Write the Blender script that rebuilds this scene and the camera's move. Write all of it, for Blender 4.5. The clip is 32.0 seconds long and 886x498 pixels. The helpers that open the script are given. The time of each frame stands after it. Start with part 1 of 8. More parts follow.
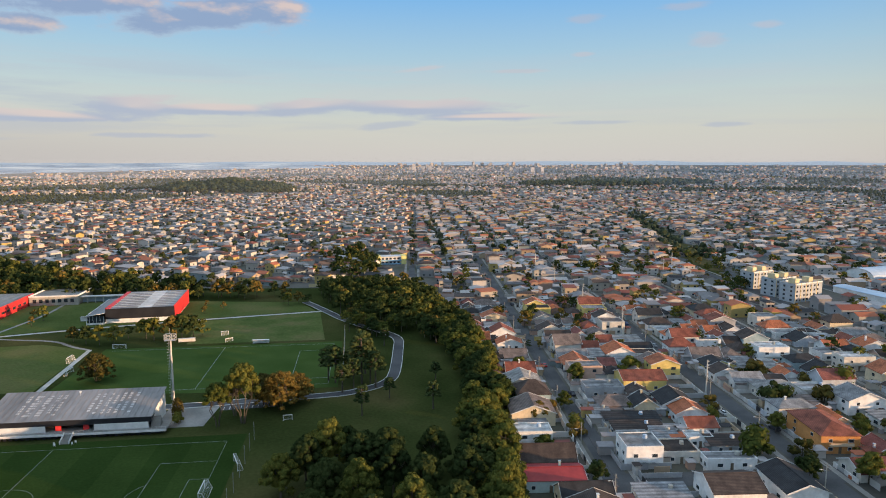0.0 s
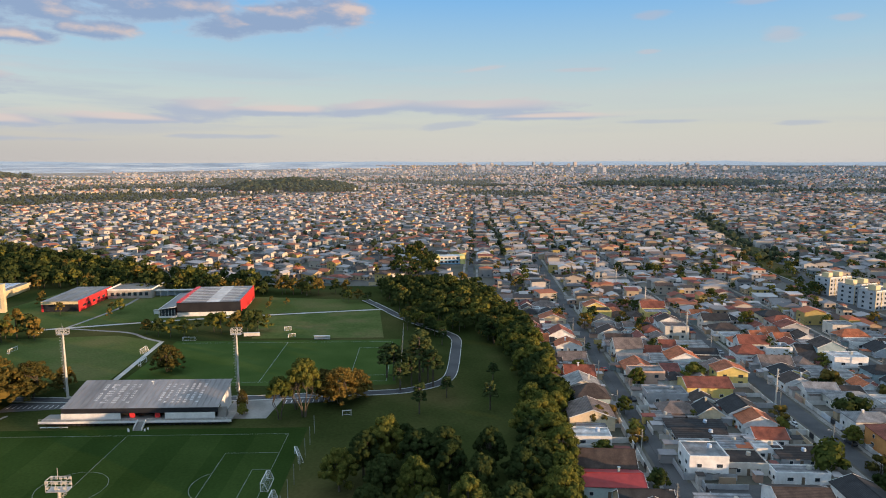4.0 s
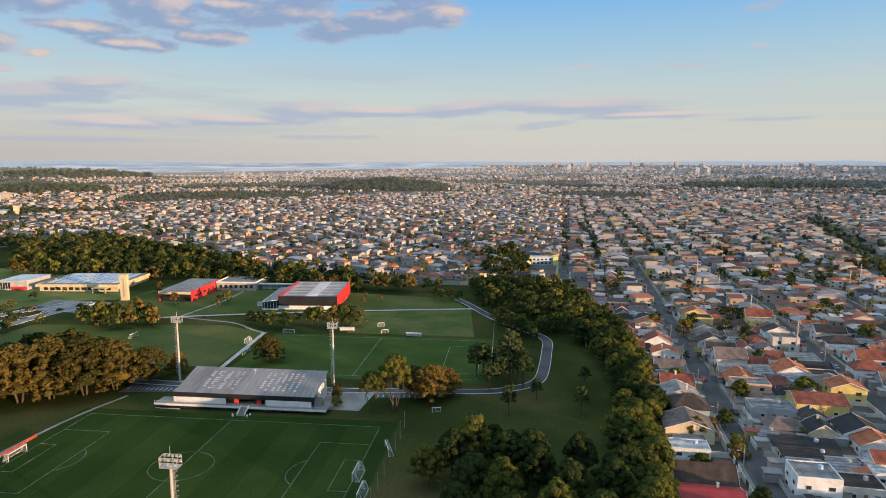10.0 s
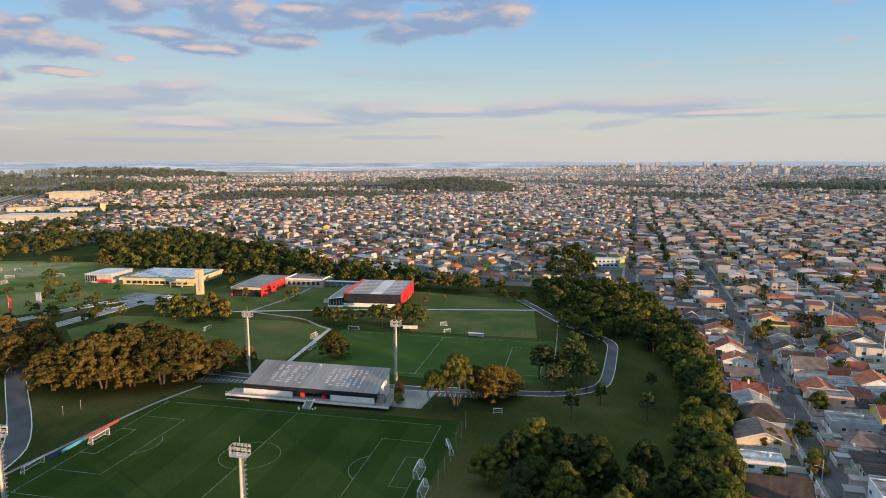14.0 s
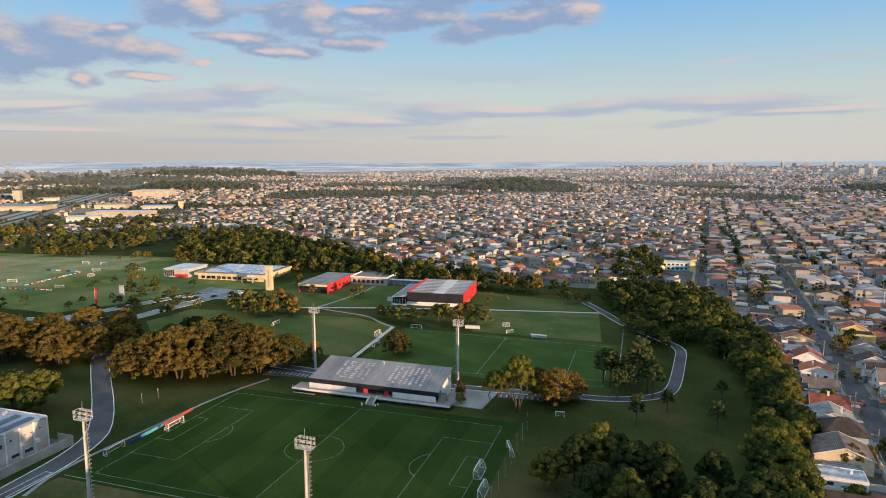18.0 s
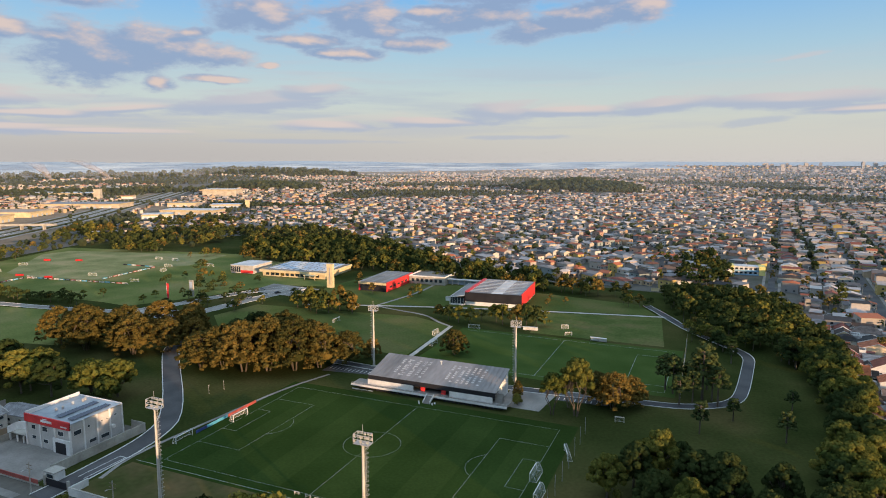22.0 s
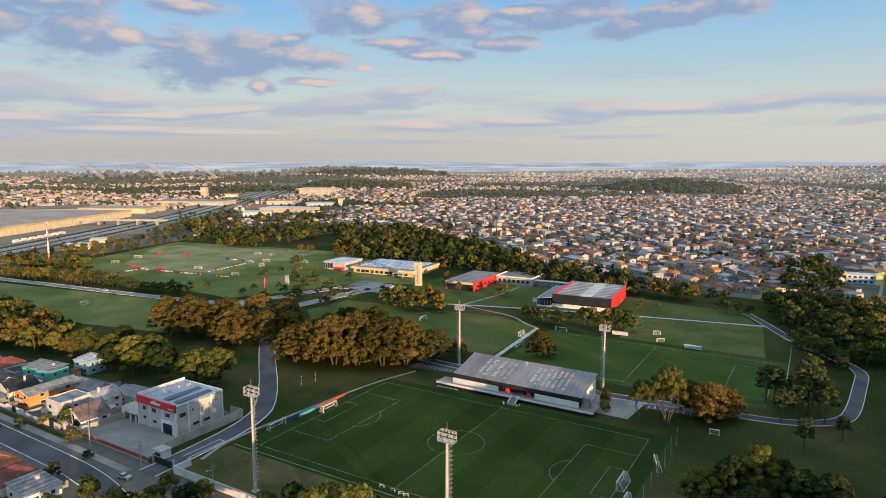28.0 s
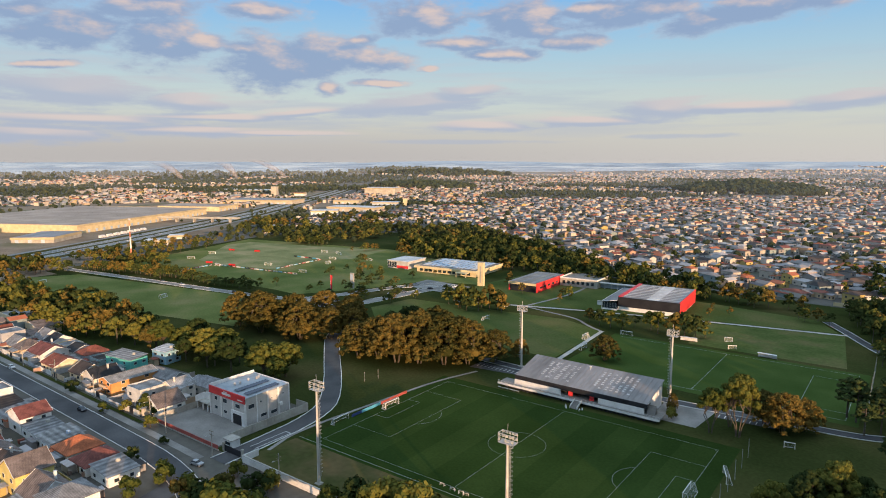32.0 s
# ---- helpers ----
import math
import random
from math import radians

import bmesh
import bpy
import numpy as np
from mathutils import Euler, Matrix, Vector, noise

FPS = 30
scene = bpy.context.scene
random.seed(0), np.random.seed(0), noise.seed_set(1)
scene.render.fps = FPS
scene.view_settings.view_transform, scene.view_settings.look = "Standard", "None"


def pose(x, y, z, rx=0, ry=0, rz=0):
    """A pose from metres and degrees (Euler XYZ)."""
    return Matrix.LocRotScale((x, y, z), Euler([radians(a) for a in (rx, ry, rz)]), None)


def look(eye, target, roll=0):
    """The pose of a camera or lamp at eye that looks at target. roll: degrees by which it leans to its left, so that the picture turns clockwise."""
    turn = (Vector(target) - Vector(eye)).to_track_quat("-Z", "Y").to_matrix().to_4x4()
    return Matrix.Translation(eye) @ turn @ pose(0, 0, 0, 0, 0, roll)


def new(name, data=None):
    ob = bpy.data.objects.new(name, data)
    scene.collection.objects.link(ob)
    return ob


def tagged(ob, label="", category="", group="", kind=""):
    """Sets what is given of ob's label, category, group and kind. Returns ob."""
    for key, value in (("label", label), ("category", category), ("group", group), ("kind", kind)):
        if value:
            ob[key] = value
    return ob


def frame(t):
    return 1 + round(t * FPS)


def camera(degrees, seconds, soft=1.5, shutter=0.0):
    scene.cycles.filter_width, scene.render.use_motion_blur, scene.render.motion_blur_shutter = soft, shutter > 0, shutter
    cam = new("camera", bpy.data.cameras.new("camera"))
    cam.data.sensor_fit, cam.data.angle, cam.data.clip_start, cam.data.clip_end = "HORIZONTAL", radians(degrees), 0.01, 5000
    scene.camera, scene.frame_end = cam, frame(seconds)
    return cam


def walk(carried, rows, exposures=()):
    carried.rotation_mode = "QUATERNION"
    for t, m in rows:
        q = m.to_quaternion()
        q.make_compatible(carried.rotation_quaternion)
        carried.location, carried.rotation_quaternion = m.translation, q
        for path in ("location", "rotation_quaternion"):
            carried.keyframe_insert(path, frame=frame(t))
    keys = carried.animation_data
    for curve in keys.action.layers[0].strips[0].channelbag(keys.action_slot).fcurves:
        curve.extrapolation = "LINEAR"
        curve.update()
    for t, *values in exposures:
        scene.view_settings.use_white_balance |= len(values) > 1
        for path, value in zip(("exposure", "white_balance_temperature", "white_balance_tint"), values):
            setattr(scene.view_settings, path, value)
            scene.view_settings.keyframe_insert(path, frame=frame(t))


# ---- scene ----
# The drone hovers in one place and turns slowly to its left.
cam = camera(69.4, 32.0, 1.0)
YAWS = (-7.18, -5.89, -4.56, -3.22, -1.86, -0.44, 0.93, 2.22, 3.56, 4.96, 6.46, 7.98, 9.43, 10.81, 12.19, 13.64, 15.1,
        16.52, 17.91, 19.32, 20.61, 21.88, 23.2, 24.36, 25.49, 26.88, 28.25, 29.66, 31.09, 32.52, 33.97, 35.45, 36.79)
HOVER = (97.0, -169.0, 89.3)
walk(cam, [(t, pose(*HOVER, 90 - 7.80, 0, yaw)) for t, yaw in enumerate(YAWS)], [(0.0, 0.34), (32.0, 0.34)])

# ---- sky and sun ----
SUN_ELEV, SUN_DIR = 5.2, Vector((0.865, -0.50, 0)).normalized()
world = bpy.data.worlds.new("sky")
scene.world = world
world.use_nodes = True


def graph(tree):
    tree.nodes.clear()
    nodes, links = tree.nodes, tree.links

    def add(kind, **settings):
        node = nodes.new(kind)
        for key, value in settings.items():
            if key == "blend":
                node.blend_type = value
            elif key == "op":
                node.operation = value
            elif key == "dtype":
                node.data_type = value
        return node

    return nodes, links, add


def ramp_node(node, stops):
    el = node.color_ramp.elements
    while len(el) > 1:
        el.remove(el[-1])
    for n, (at, col) in enumerate(stops):
        e = el[0] if n == 0 else el.new(at)
        e.position = at
        e.color = (*col, 1) if len(col) == 3 else col


def build_sky():
    nodes, links, add = graph(world.node_tree)
    out, bg = add("ShaderNodeOutputWorld"), add("ShaderNodeBackground")
    sky = add("ShaderNodeTexSky")
    sky.sky_type, sky.sun_disc = "NISHITA", False
    sky.sun_elevation = radians(SUN_ELEV)
    sky.sun_rotation = math.atan2(SUN_DIR.x, SUN_DIR.y)
    sky.air_density, sky.dust_density, sky.ozone_density, sky.altitude = 1.0, 1.2, 1.5, 900
    geo = add("ShaderNodeTexCoord")
    sep = add("ShaderNodeSeparateXYZ")
    links.new(geo.outputs["Generated"], sep.inputs[0])

    def math2(op, a, b):
        n = add("ShaderNodeMath", op=op)
        for k, v in enumerate((a, b)):
            if isinstance(v, (int, float)):
                n.inputs[k].default_value = v
            else:
                links.new(v, n.inputs[k])
        return n.outputs[0]

    az = math2("ARCTAN2", math2("MULTIPLY", sep.outputs[0], -1.0), sep.outputs[1])
    el = sep.outputs[2]

    def joined(x, y, z=0.0):
        comb = add("ShaderNodeCombineXYZ")
        for k, v in enumerate((x, y, z)):
            if isinstance(v, (int, float)):
                comb.inputs[k].default_value = v
            else:
                links.new(v, comb.inputs[k])
        return comb.outputs[0]

    def cloud_noise(x, y, sx, sy, seed, detail, rough=0.55):
        nz = add("ShaderNodeTexNoise")
        nz.inputs["Scale"].default_value, nz.inputs["Detail"].default_value = 1.0, detail
        nz.inputs["Roughness"].default_value = rough
        links.new(joined(math2("MULTIPLY", x, sx), math2("MULTIPLY", y, sy), seed), nz.inputs["Vector"])
        return nz.outputs["Fac"]

    def smooth(value, lo, hi, to0=0.0, to1=1.0):
        mr = add("ShaderNodeMapRange")
        mr.interpolation_type = "SMOOTHSTEP"
        for key, v in (("From Min", lo), ("From Max", hi), ("To Min", to0), ("To Max", to1)):
            mr.inputs[key].default_value = v
        links.new(value, mr.inputs["Value"])
        return mr.outputs[0]

    # bearing (to the east of north) and height above the horizon, in degrees
    east, high = math2("MULTIPLY", az, -57.2958), math2("MULTIPLY", math2("ARCSINE", el, 0.0), 57.2958)

    def bank(clouds, x, y):
        """How far a direction lies from the heart of the nearest cloud: 1 at its rim."""
        level, near = joined(x, y), None
        leaning = joined(x, math2("SUBTRACT", y, math2("MULTIPLY", x, LEAN)))
        for cx, cy, half, tall, tilt in clouds:
            fit, ln = add("ShaderNodeVectorMath", op="MULTIPLY_ADD"), add("ShaderNodeVectorMath", op="LENGTH")
            here = leaning if tilt > 3 else level
            if near is not None:
                # each cloud follows on the last one's answer
                step = add("ShaderNodeVectorMath", op="MULTIPLY_ADD")
                links.new(near, step.inputs[0]), links.new(here, step.inputs[2])
                step.inputs[1].default_value = (1e-7, 1e-7, 0)
                here = step.outputs[0]
            links.new(here, fit.inputs[0]), links.new(fit.outputs[0], ln.inputs[0])
            fit.inputs[1].default_value = (1 / half, 1 / tall, 0)
            fit.inputs[2].default_value = (-cx / half, -(cy - (LEAN * cx if tilt > 3 else 0)) / tall, 0)
            near = ln.outputs["Value"] if near is None else math2("MINIMUM", near, ln.outputs["Value"])
        return near

    def toward_sun(x, y, step):
        return math2("ADD", x, 1.5 * step), math2("ADD", y, 0.75 * step)

    x2, y2 = toward_sun(east, high, .8)
    puff, puff_sun = cloud_noise(east, high, .34, .80, 4.3, 6, .62), cloud_noise(x2, y2, .34, .80, 4.3, 3, .55)
    rim, rim_sun = math2("MULTIPLY", math2("SUBTRACT", puff, .5), 2.3), math2("MULTIPLY", math2("SUBTRACT", puff_sun, .5), 2.3)
    heap = math2("ADD", bank(HEAPED_WEST + HEAPED_NORTH, east, high), rim)
    heap_sun = math2("ADD", bank(HEAPED_WEST + HEAPED_NORTH, x2, y2), rim_sun)
    heap_mask = smooth(heap, .72, 1.62, 1.0, 0.0)
    # broken cloud overhead, out of the picture
    above = math2("MULTIPLY", smooth(cloud_noise(east, high, .09, .16, 7.7, 5), .42, .62), smooth(high, 15.0, 22.0))
    heap_mask = math2("MAXIMUM", heap_mask, math2("MULTIPLY", above, .6))
    # long streaks low over the horizon, and thin wisps
    drawn = math2("MULTIPLY", math2("SUBTRACT", cloud_noise(east, high, .28, 1.35, 9.1, 6, .6), .5), 2.2)
    streak, streak_sun = math2("ADD", bank(STREAKS, east, high), drawn), math2("ADD", bank(STREAKS, *toward_sun(east, high, .5)), drawn)
    streak_mask = math2("MULTIPLY", smooth(streak, .70, 1.75, 1.0, 0.0), .85)
    wisp_mask = math2("MULTIPLY", smooth(math2("ADD", bank(WISPS, east, high), drawn), .4, 1.4, 1.0, 0.0), .55)
    # a faint veil of cloud low in the west
    veil = math2("MULTIPLY", smooth(cloud_noise(east, high, .06, .75, 2.2, 6, .62), .40, .66), math2("MULTIPLY", smooth(high, 1.2, 3.0), smooth(high, 6.0, 11.0, 1.0, 0.0)))
    veil = math2("MULTIPLY", math2("MULTIPLY", veil, smooth(az, -0.30, 0.95, 0.25, 1.0)), .55)
    thin = math2("MAXIMUM", math2("MAXIMUM", streak_mask, wisp_mask), veil)
    amount = math2("MAXIMUM", math2("MULTIPLY", heap_mask, 0.90), thin)
    lit = smooth(math2("SUBTRACT", heap_sun, heap), -0.05, 1.25)
    streak_lit = smooth(math2("SUBTRACT", streak_sun, streak), -.1, 1.0)
    ccol = add("ShaderNodeMix", dtype="RGBA")
    ccol.inputs[6].default_value, ccol.inputs[7].default_value = CLOUD_SHADE, CLOUD_LIT
    links.new(lit, ccol.inputs[0])
    scol = add("ShaderNodeMix", dtype="RGBA")
    scol.inputs[6].default_value, scol.inputs[7].default_value = STREAK, STREAK_LIT
    links.new(streak_lit, scol.inputs[0])
    grade = add("ShaderNodeValToRGB")
    ramp_node(grade, SKY_STOPS)
    links.new(el, grade.inputs[0])
    scaled = add("ShaderNodeMix", dtype="RGBA", blend="MULTIPLY")
    scaled.inputs[0].default_value = 1.0
    links.new(sky.outputs[0], scaled.inputs[6])
    scaled.inputs[7].default_value = SKY_GAIN
    hazed = add("ShaderNodeMix", dtype="RGBA")
    # towards the low sun the clear-sky glow takes over
    toward = math2("ADD", math2("MULTIPLY", sep.outputs[0], SUN_DIR.x), math2("MULTIPLY", sep.outputs[1], SUN_DIR.y))
    links.new(smooth(toward, 0.05, 0.85, 0.88, 0.25), hazed.inputs[0])
    links.new(scaled.outputs[2], hazed.inputs[6]), links.new(grade.outputs[0], hazed.inputs[7])
    # greyer air low in the west, away from the sun
    murk = add("ShaderNodeMix", dtype="RGBA")
    links.new(math2("MULTIPLY", smooth(az, -.15, .95, .05, .80), smooth(high, .3, 5.0, 1.0, 0.0)), murk.inputs[0])
    links.new(hazed.outputs[2], murk.inputs[6])
    murk.inputs[7].default_value = (.375, .355, .35, 1)
    hazed = murk
    final = add("ShaderNodeMix", dtype="RGBA")
    links.new(amount, final.inputs[0])
    tint = add("ShaderNodeMix", dtype="RGBA")
    links.new(heap_mask, tint.inputs[0])
    links.new(scol.outputs[2], tint.inputs[6])
    links.new(ccol.outputs[2], tint.inputs[7])
    links.new(hazed.outputs[2], final.inputs[6]), links.new(tint.outputs[2], final.inputs[7])
    links.new(final.outputs[2], bg.inputs["Color"])
    bg.inputs["Strength"].default_value = SKY_STRENGTH
    links.new(bg.outputs[0], out.inputs[0])


SKY_STRENGTH = 1.0
SKY_GAIN = (0.10, 0.10, 0.10, 1)
SKY_STOPS = [(0.0, (.54, .515, .50)), (.05, (.535, .535, .49)), (.10, (.465, .54, .54)), (.16, (.325, .495, .62)), (.24, (.17, .40, .70)), (.42, (.44, .68, .97)), (1.0, (.78, 1.01, 1.20))]
CLOUD_SHADE, CLOUD_LIT = (.225, .30, .445, 1), (.58, .46, .415, 1)
STREAK, STREAK_LIT = (.33, .375, .475, 1), (.56, .48, .46, 1)
LEAN = 0.105
# clouds: bearing, height, half length, half depth and tilt, in degrees
HEAPED_WEST = [(-66.3, 9.8, 4.1, 1.3, 5), (-60.1, 9.5, 3.1, 1.8, -6), (-56.9, 9.5, 2.6, 0.7, 3), (-61.1, 11.7, 3.6, 0.8, 5), (-51.9, 12.1, 2.7, 0.6, 3), (-50.5, 8.2, 4.4, 2.0, 2), (-46.7, 9.1, 4.3, 1.4, -13),
               (-43.1, 8.7, 3.4, 1.0, 1), (-46.8, 6.3, 1.1, 0.7, 1), (-42.4, 6.7, 2.4, 0.3, 1), (-43.8, 10.2, 1.4, 0.4, 9), (-38.9, 12.2, 3.6, 1.4, -10), (-35.0, 10.0, 3.3, 0.5, 0), (-67.8, 13.1, 5.4, 1.5, 8),
               (-57.7, 14.7, 6.8, 1.4, 5), (-45.6, 15.0, 5.7, 1.3, 2), (-69.4, 10.7, 2.1, 0.6, 7), (-67.9, 7.2, 2.2, 0.3, 4), (-53.6, 9.2, 2.2, 0.6, 3)]
HEAPED_NORTH = [(-32.6, 9.1, 2.2, 0.4, -1), (-38.0, 7.9, 0.9, 0.3, 0), (-29.5, 11.8, 3.4, 1.5, -1), (-25.6, 9.9, 2.4, 0.6, 3), (-20.7, 12.1, 4.2, 1.1, 4), (-24.6, 12.4, 2.5, 0.6, 5), (-14.4, 11.1, 4.2, 0.8, 10),
                (-10.5, 12.0, 4.3, 1.0, 9), (-6.9, 12.2, 2.2, 1.1, 1), (-31.2, 9.1, 2.7, 0.5, 0), (-18.0, 13.9, 6.8, 0.8, 3), (-11.0, 14.2, 5.7, 0.9, 2)]
STREAKS = [(-39.0, 4.9, 6.4, 0.7, 8), (-34.5, 5.9, 2.5, 0.5, 5), (-66.6, 5.3, 4.9, 1.0, 3), (-58.2, 4.7, 2.8, 0.6, 2), (-49.2, 4.1, 3.6, 0.3, 5), (-55.2, 3.6, 5.8, 0.3, 1), (-65.6, 3.2, 6.5, 0.4, 2), (-57.9, 2.5, 5.6, 0.4, -2),
           (-69.0, 2.1, 4.3, 0.6, 1), (-52.1, 2.4, 5.6, 0.2, 1), (-33.1, 3.0, 3.8, 0.4, 2), (-24.2, 3.4, 4.8, 0.4, 1), (-18.3, 4.3, 2.8, 0.7, 1), (-12.1, 4.3, 4.4, 0.4, 1), (-4.7, 4.6, 4.0, 0.5, 5), (4.6, 4.7, 5.8, 0.6, -1), (10.4, 3.9, 5.1, 0.3, -1)]
WISPS = [(2.2, 3.1, 2.5, 0.3, 4), (7.5, 5.1, 1.9, 0.3, -1), (-3.8, 5.3, 1.5, 0.1, 0), (-16.9, 5.0, 1.9, 0.2, 6), (-35.1, 1.7, 7.3, 0.2, 1), (-16.5, 2.1, 4.3, 0.2, 0), (19.2, 11.7, 1.5, 0.3, 3), (29.1, 9.6, 1.3, 0.5, -4), (33.1, 10.4, 1.0, 0.3, -5),
         (13.6, 7.7, 2.3, 0.2, -1), (5.3, 7.9, 2.1, 0.2, 8), (20.6, 3.3, 3.5, 0.2, -1), (30.9, 3.0, 1.9, 0.2, 2), (27.0, 12.3, 1.7, 0.3, -4), (19.1, 8.9, 0.9, 0.2, -2)]
build_sky()

sun = new("sun", bpy.data.lights.new("sun", "SUN"))
sun.data.energy, sun.data.angle, sun.data.color = 5.7, radians(0.6), (1.0, 0.637, 0.372)
elev = radians(SUN_ELEV)
sun.matrix_world = look(SUN_DIR * 1000 * math.cos(elev) + Vector((0, 0, 1000 * math.sin(elev))), (0, 0, 0))

# ---- materials ----


def surface(name, colours, rough=0.8, scale=1.0, big=0.06, bump=0.3, metal=0.0, spread=0.0, island=False, mottle=0.35,
            stretch=(1, 1, 1), spec=0.3, rows=0.0):
    """A weathered surface: colours mix by piece (object or island) and by noise at two sizes, with fine relief."""
    m = bpy.data.materials.new(name)
    m.use_nodes = True
    nodes, links, add = graph(m.node_tree)
    out, bsdf = add("ShaderNodeOutputMaterial"), add("ShaderNodeBsdfPrincipled")
    links.new(bsdf.outputs[0], out.inputs[0])
    bsdf.inputs["Roughness"].default_value, bsdf.inputs["Metallic"].default_value = rough, metal
    bsdf.inputs["Specular IOR Level"].default_value = spec
    tc, mp = add("ShaderNodeTexCoord"), add("ShaderNodeMapping")
    links.new(tc.outputs["Object"], mp.inputs[0])
    mp.inputs["Scale"].default_value = stretch
    fine, coarse = add("ShaderNodeTexNoise"), add("ShaderNodeTexNoise")
    for n, s, d in ((fine, scale, 4), (coarse, big, 3)):
        n.inputs["Scale"].default_value, n.inputs["Detail"].default_value = s, d
        links.new(mp.outputs[0], n.inputs["Vector"])
    pick = add("ShaderNodeValToRGB")
    stops = [(k / max(1, len(colours)), c) for k, c in enumerate(colours)]
    ramp_node(pick, stops)
    if island:
        src = add("ShaderNodeNewGeometry").outputs["Random Per Island"]
        pick.color_ramp.interpolation = "CONSTANT"
    elif spread:
        src = add("ShaderNodeObjectInfo").outputs["Random"]
        pick.color_ramp.interpolation = "CONSTANT"
    else:
        src = coarse.outputs["Fac"]
        ramp_node(pick, [(0.32 + 0.36 * k / max(1, len(colours) - 1), c) for k, c in enumerate(colours)])
    links.new(src, pick.inputs[0])
    tone = add("ShaderNodeMapRange")
    tone.inputs["From Min"].default_value, tone.inputs["From Max"].default_value = 0.25, 0.75
    tone.inputs["To Min"].default_value, tone.inputs["To Max"].default_value = 1 - mottle, 1 + mottle * 0.6
    both = add("ShaderNodeMath", op="ADD")
    both.use_clamp = False
    half = add("ShaderNodeMath", op="MULTIPLY")
    half.inputs[1].default_value = 0.5
    links.new(fine.outputs["Fac"], both.inputs[0]), links.new(coarse.outputs["Fac"], both.inputs[1])
    links.new(both.outputs[0], half.inputs[0]), links.new(half.outputs[0], tone.inputs["Value"])
    mix = add("ShaderNodeVectorMath", op="SCALE")
    links.new(pick.outputs[0], mix.inputs[0]), links.new(tone.outputs[0], mix.inputs["Scale"])
    links.new(mix.outputs[0], bsdf.inputs["Base Color"])
    if rows:
        # courses of tiles or sheets, following the slope's contour
        wv, dim, sc = add("ShaderNodeTexWave"), add("ShaderNodeMapRange"), add("ShaderNodeVectorMath", op="SCALE")
        wv.bands_direction = "Z"
        wv.inputs["Scale"].default_value, wv.inputs["Distortion"].default_value = .314 / rows, .6
        links.new(tc.outputs["Object"], wv.inputs["Vector"])
        dim.inputs["To Min"].default_value, dim.inputs["To Max"].default_value = .62, 1.12
        links.new(wv.outputs["Fac"], dim.inputs["Value"])
        links.new(mix.outputs[0], sc.inputs[0]), links.new(dim.outputs[0], sc.inputs["Scale"])
        links.new(sc.outputs[0], bsdf.inputs["Base Color"])
    if bump:
        b = add("ShaderNodeBump")
        b.inputs["Strength"].default_value, b.inputs["Distance"].default_value = bump, 0.05
        links.new(fine.outputs["Fac"], b.inputs["Height"]), links.new(b.outputs[0], bsdf.inputs["Normal"])
    return m


def leafy(name, colours, glow=0.14):
    """Foliage: tone by leaf cluster and by tree, a little light passing through."""
    m = bpy.data.materials.new(name)
    m.use_nodes = True
    nodes, links, add = graph(m.node_tree)
    out, bsdf, tr, mixs = add("ShaderNodeOutputMaterial"), add("ShaderNodeBsdfDiffuse"), add("ShaderNodeBsdfTranslucent"), add("ShaderNodeMixShader")
    obj, isl = add("ShaderNodeObjectInfo"), add("ShaderNodeNewGeometry")
    pick = add("ShaderNodeValToRGB")
    ramp_node(pick, [(k / max(1, len(colours) - 1), c) for k, c in enumerate(colours)])
    h = add("ShaderNodeMix")
    h.inputs[0].default_value = 0.45
    links.new(obj.outputs["Random"], h.inputs[2]), links.new(isl.outputs["Random Per Island"], h.inputs[3])
    links.new(h.outputs[0], pick.inputs[0])
    links.new(pick.outputs[0], bsdf.inputs[0]), links.new(pick.outputs[0], tr.inputs[0])
    mixs.inputs[0].default_value = glow
    links.new(bsdf.outputs[0], mixs.inputs[1]), links.new(tr.outputs[0], mixs.inputs[2]), links.new(mixs.outputs[0], out.inputs[0])
    return m


def glass_mat(name, tint=(0.03, 0.04, 0.05)):
    m = bpy.data.materials.new(name)
    m.use_nodes = True
    nodes, links, add = graph(m.node_tree)
    out, bsdf = add("ShaderNodeOutputMaterial"), add("ShaderNodeBsdfPrincipled")
    links.new(bsdf.outputs[0], out.inputs[0])
    bsdf.inputs["Base Color"].default_value = (*tint, 1)
    bsdf.inputs["Roughness"].default_value = 0.08
    bsdf.inputs["Specular IOR Level"].default_value = 0.6
    return m


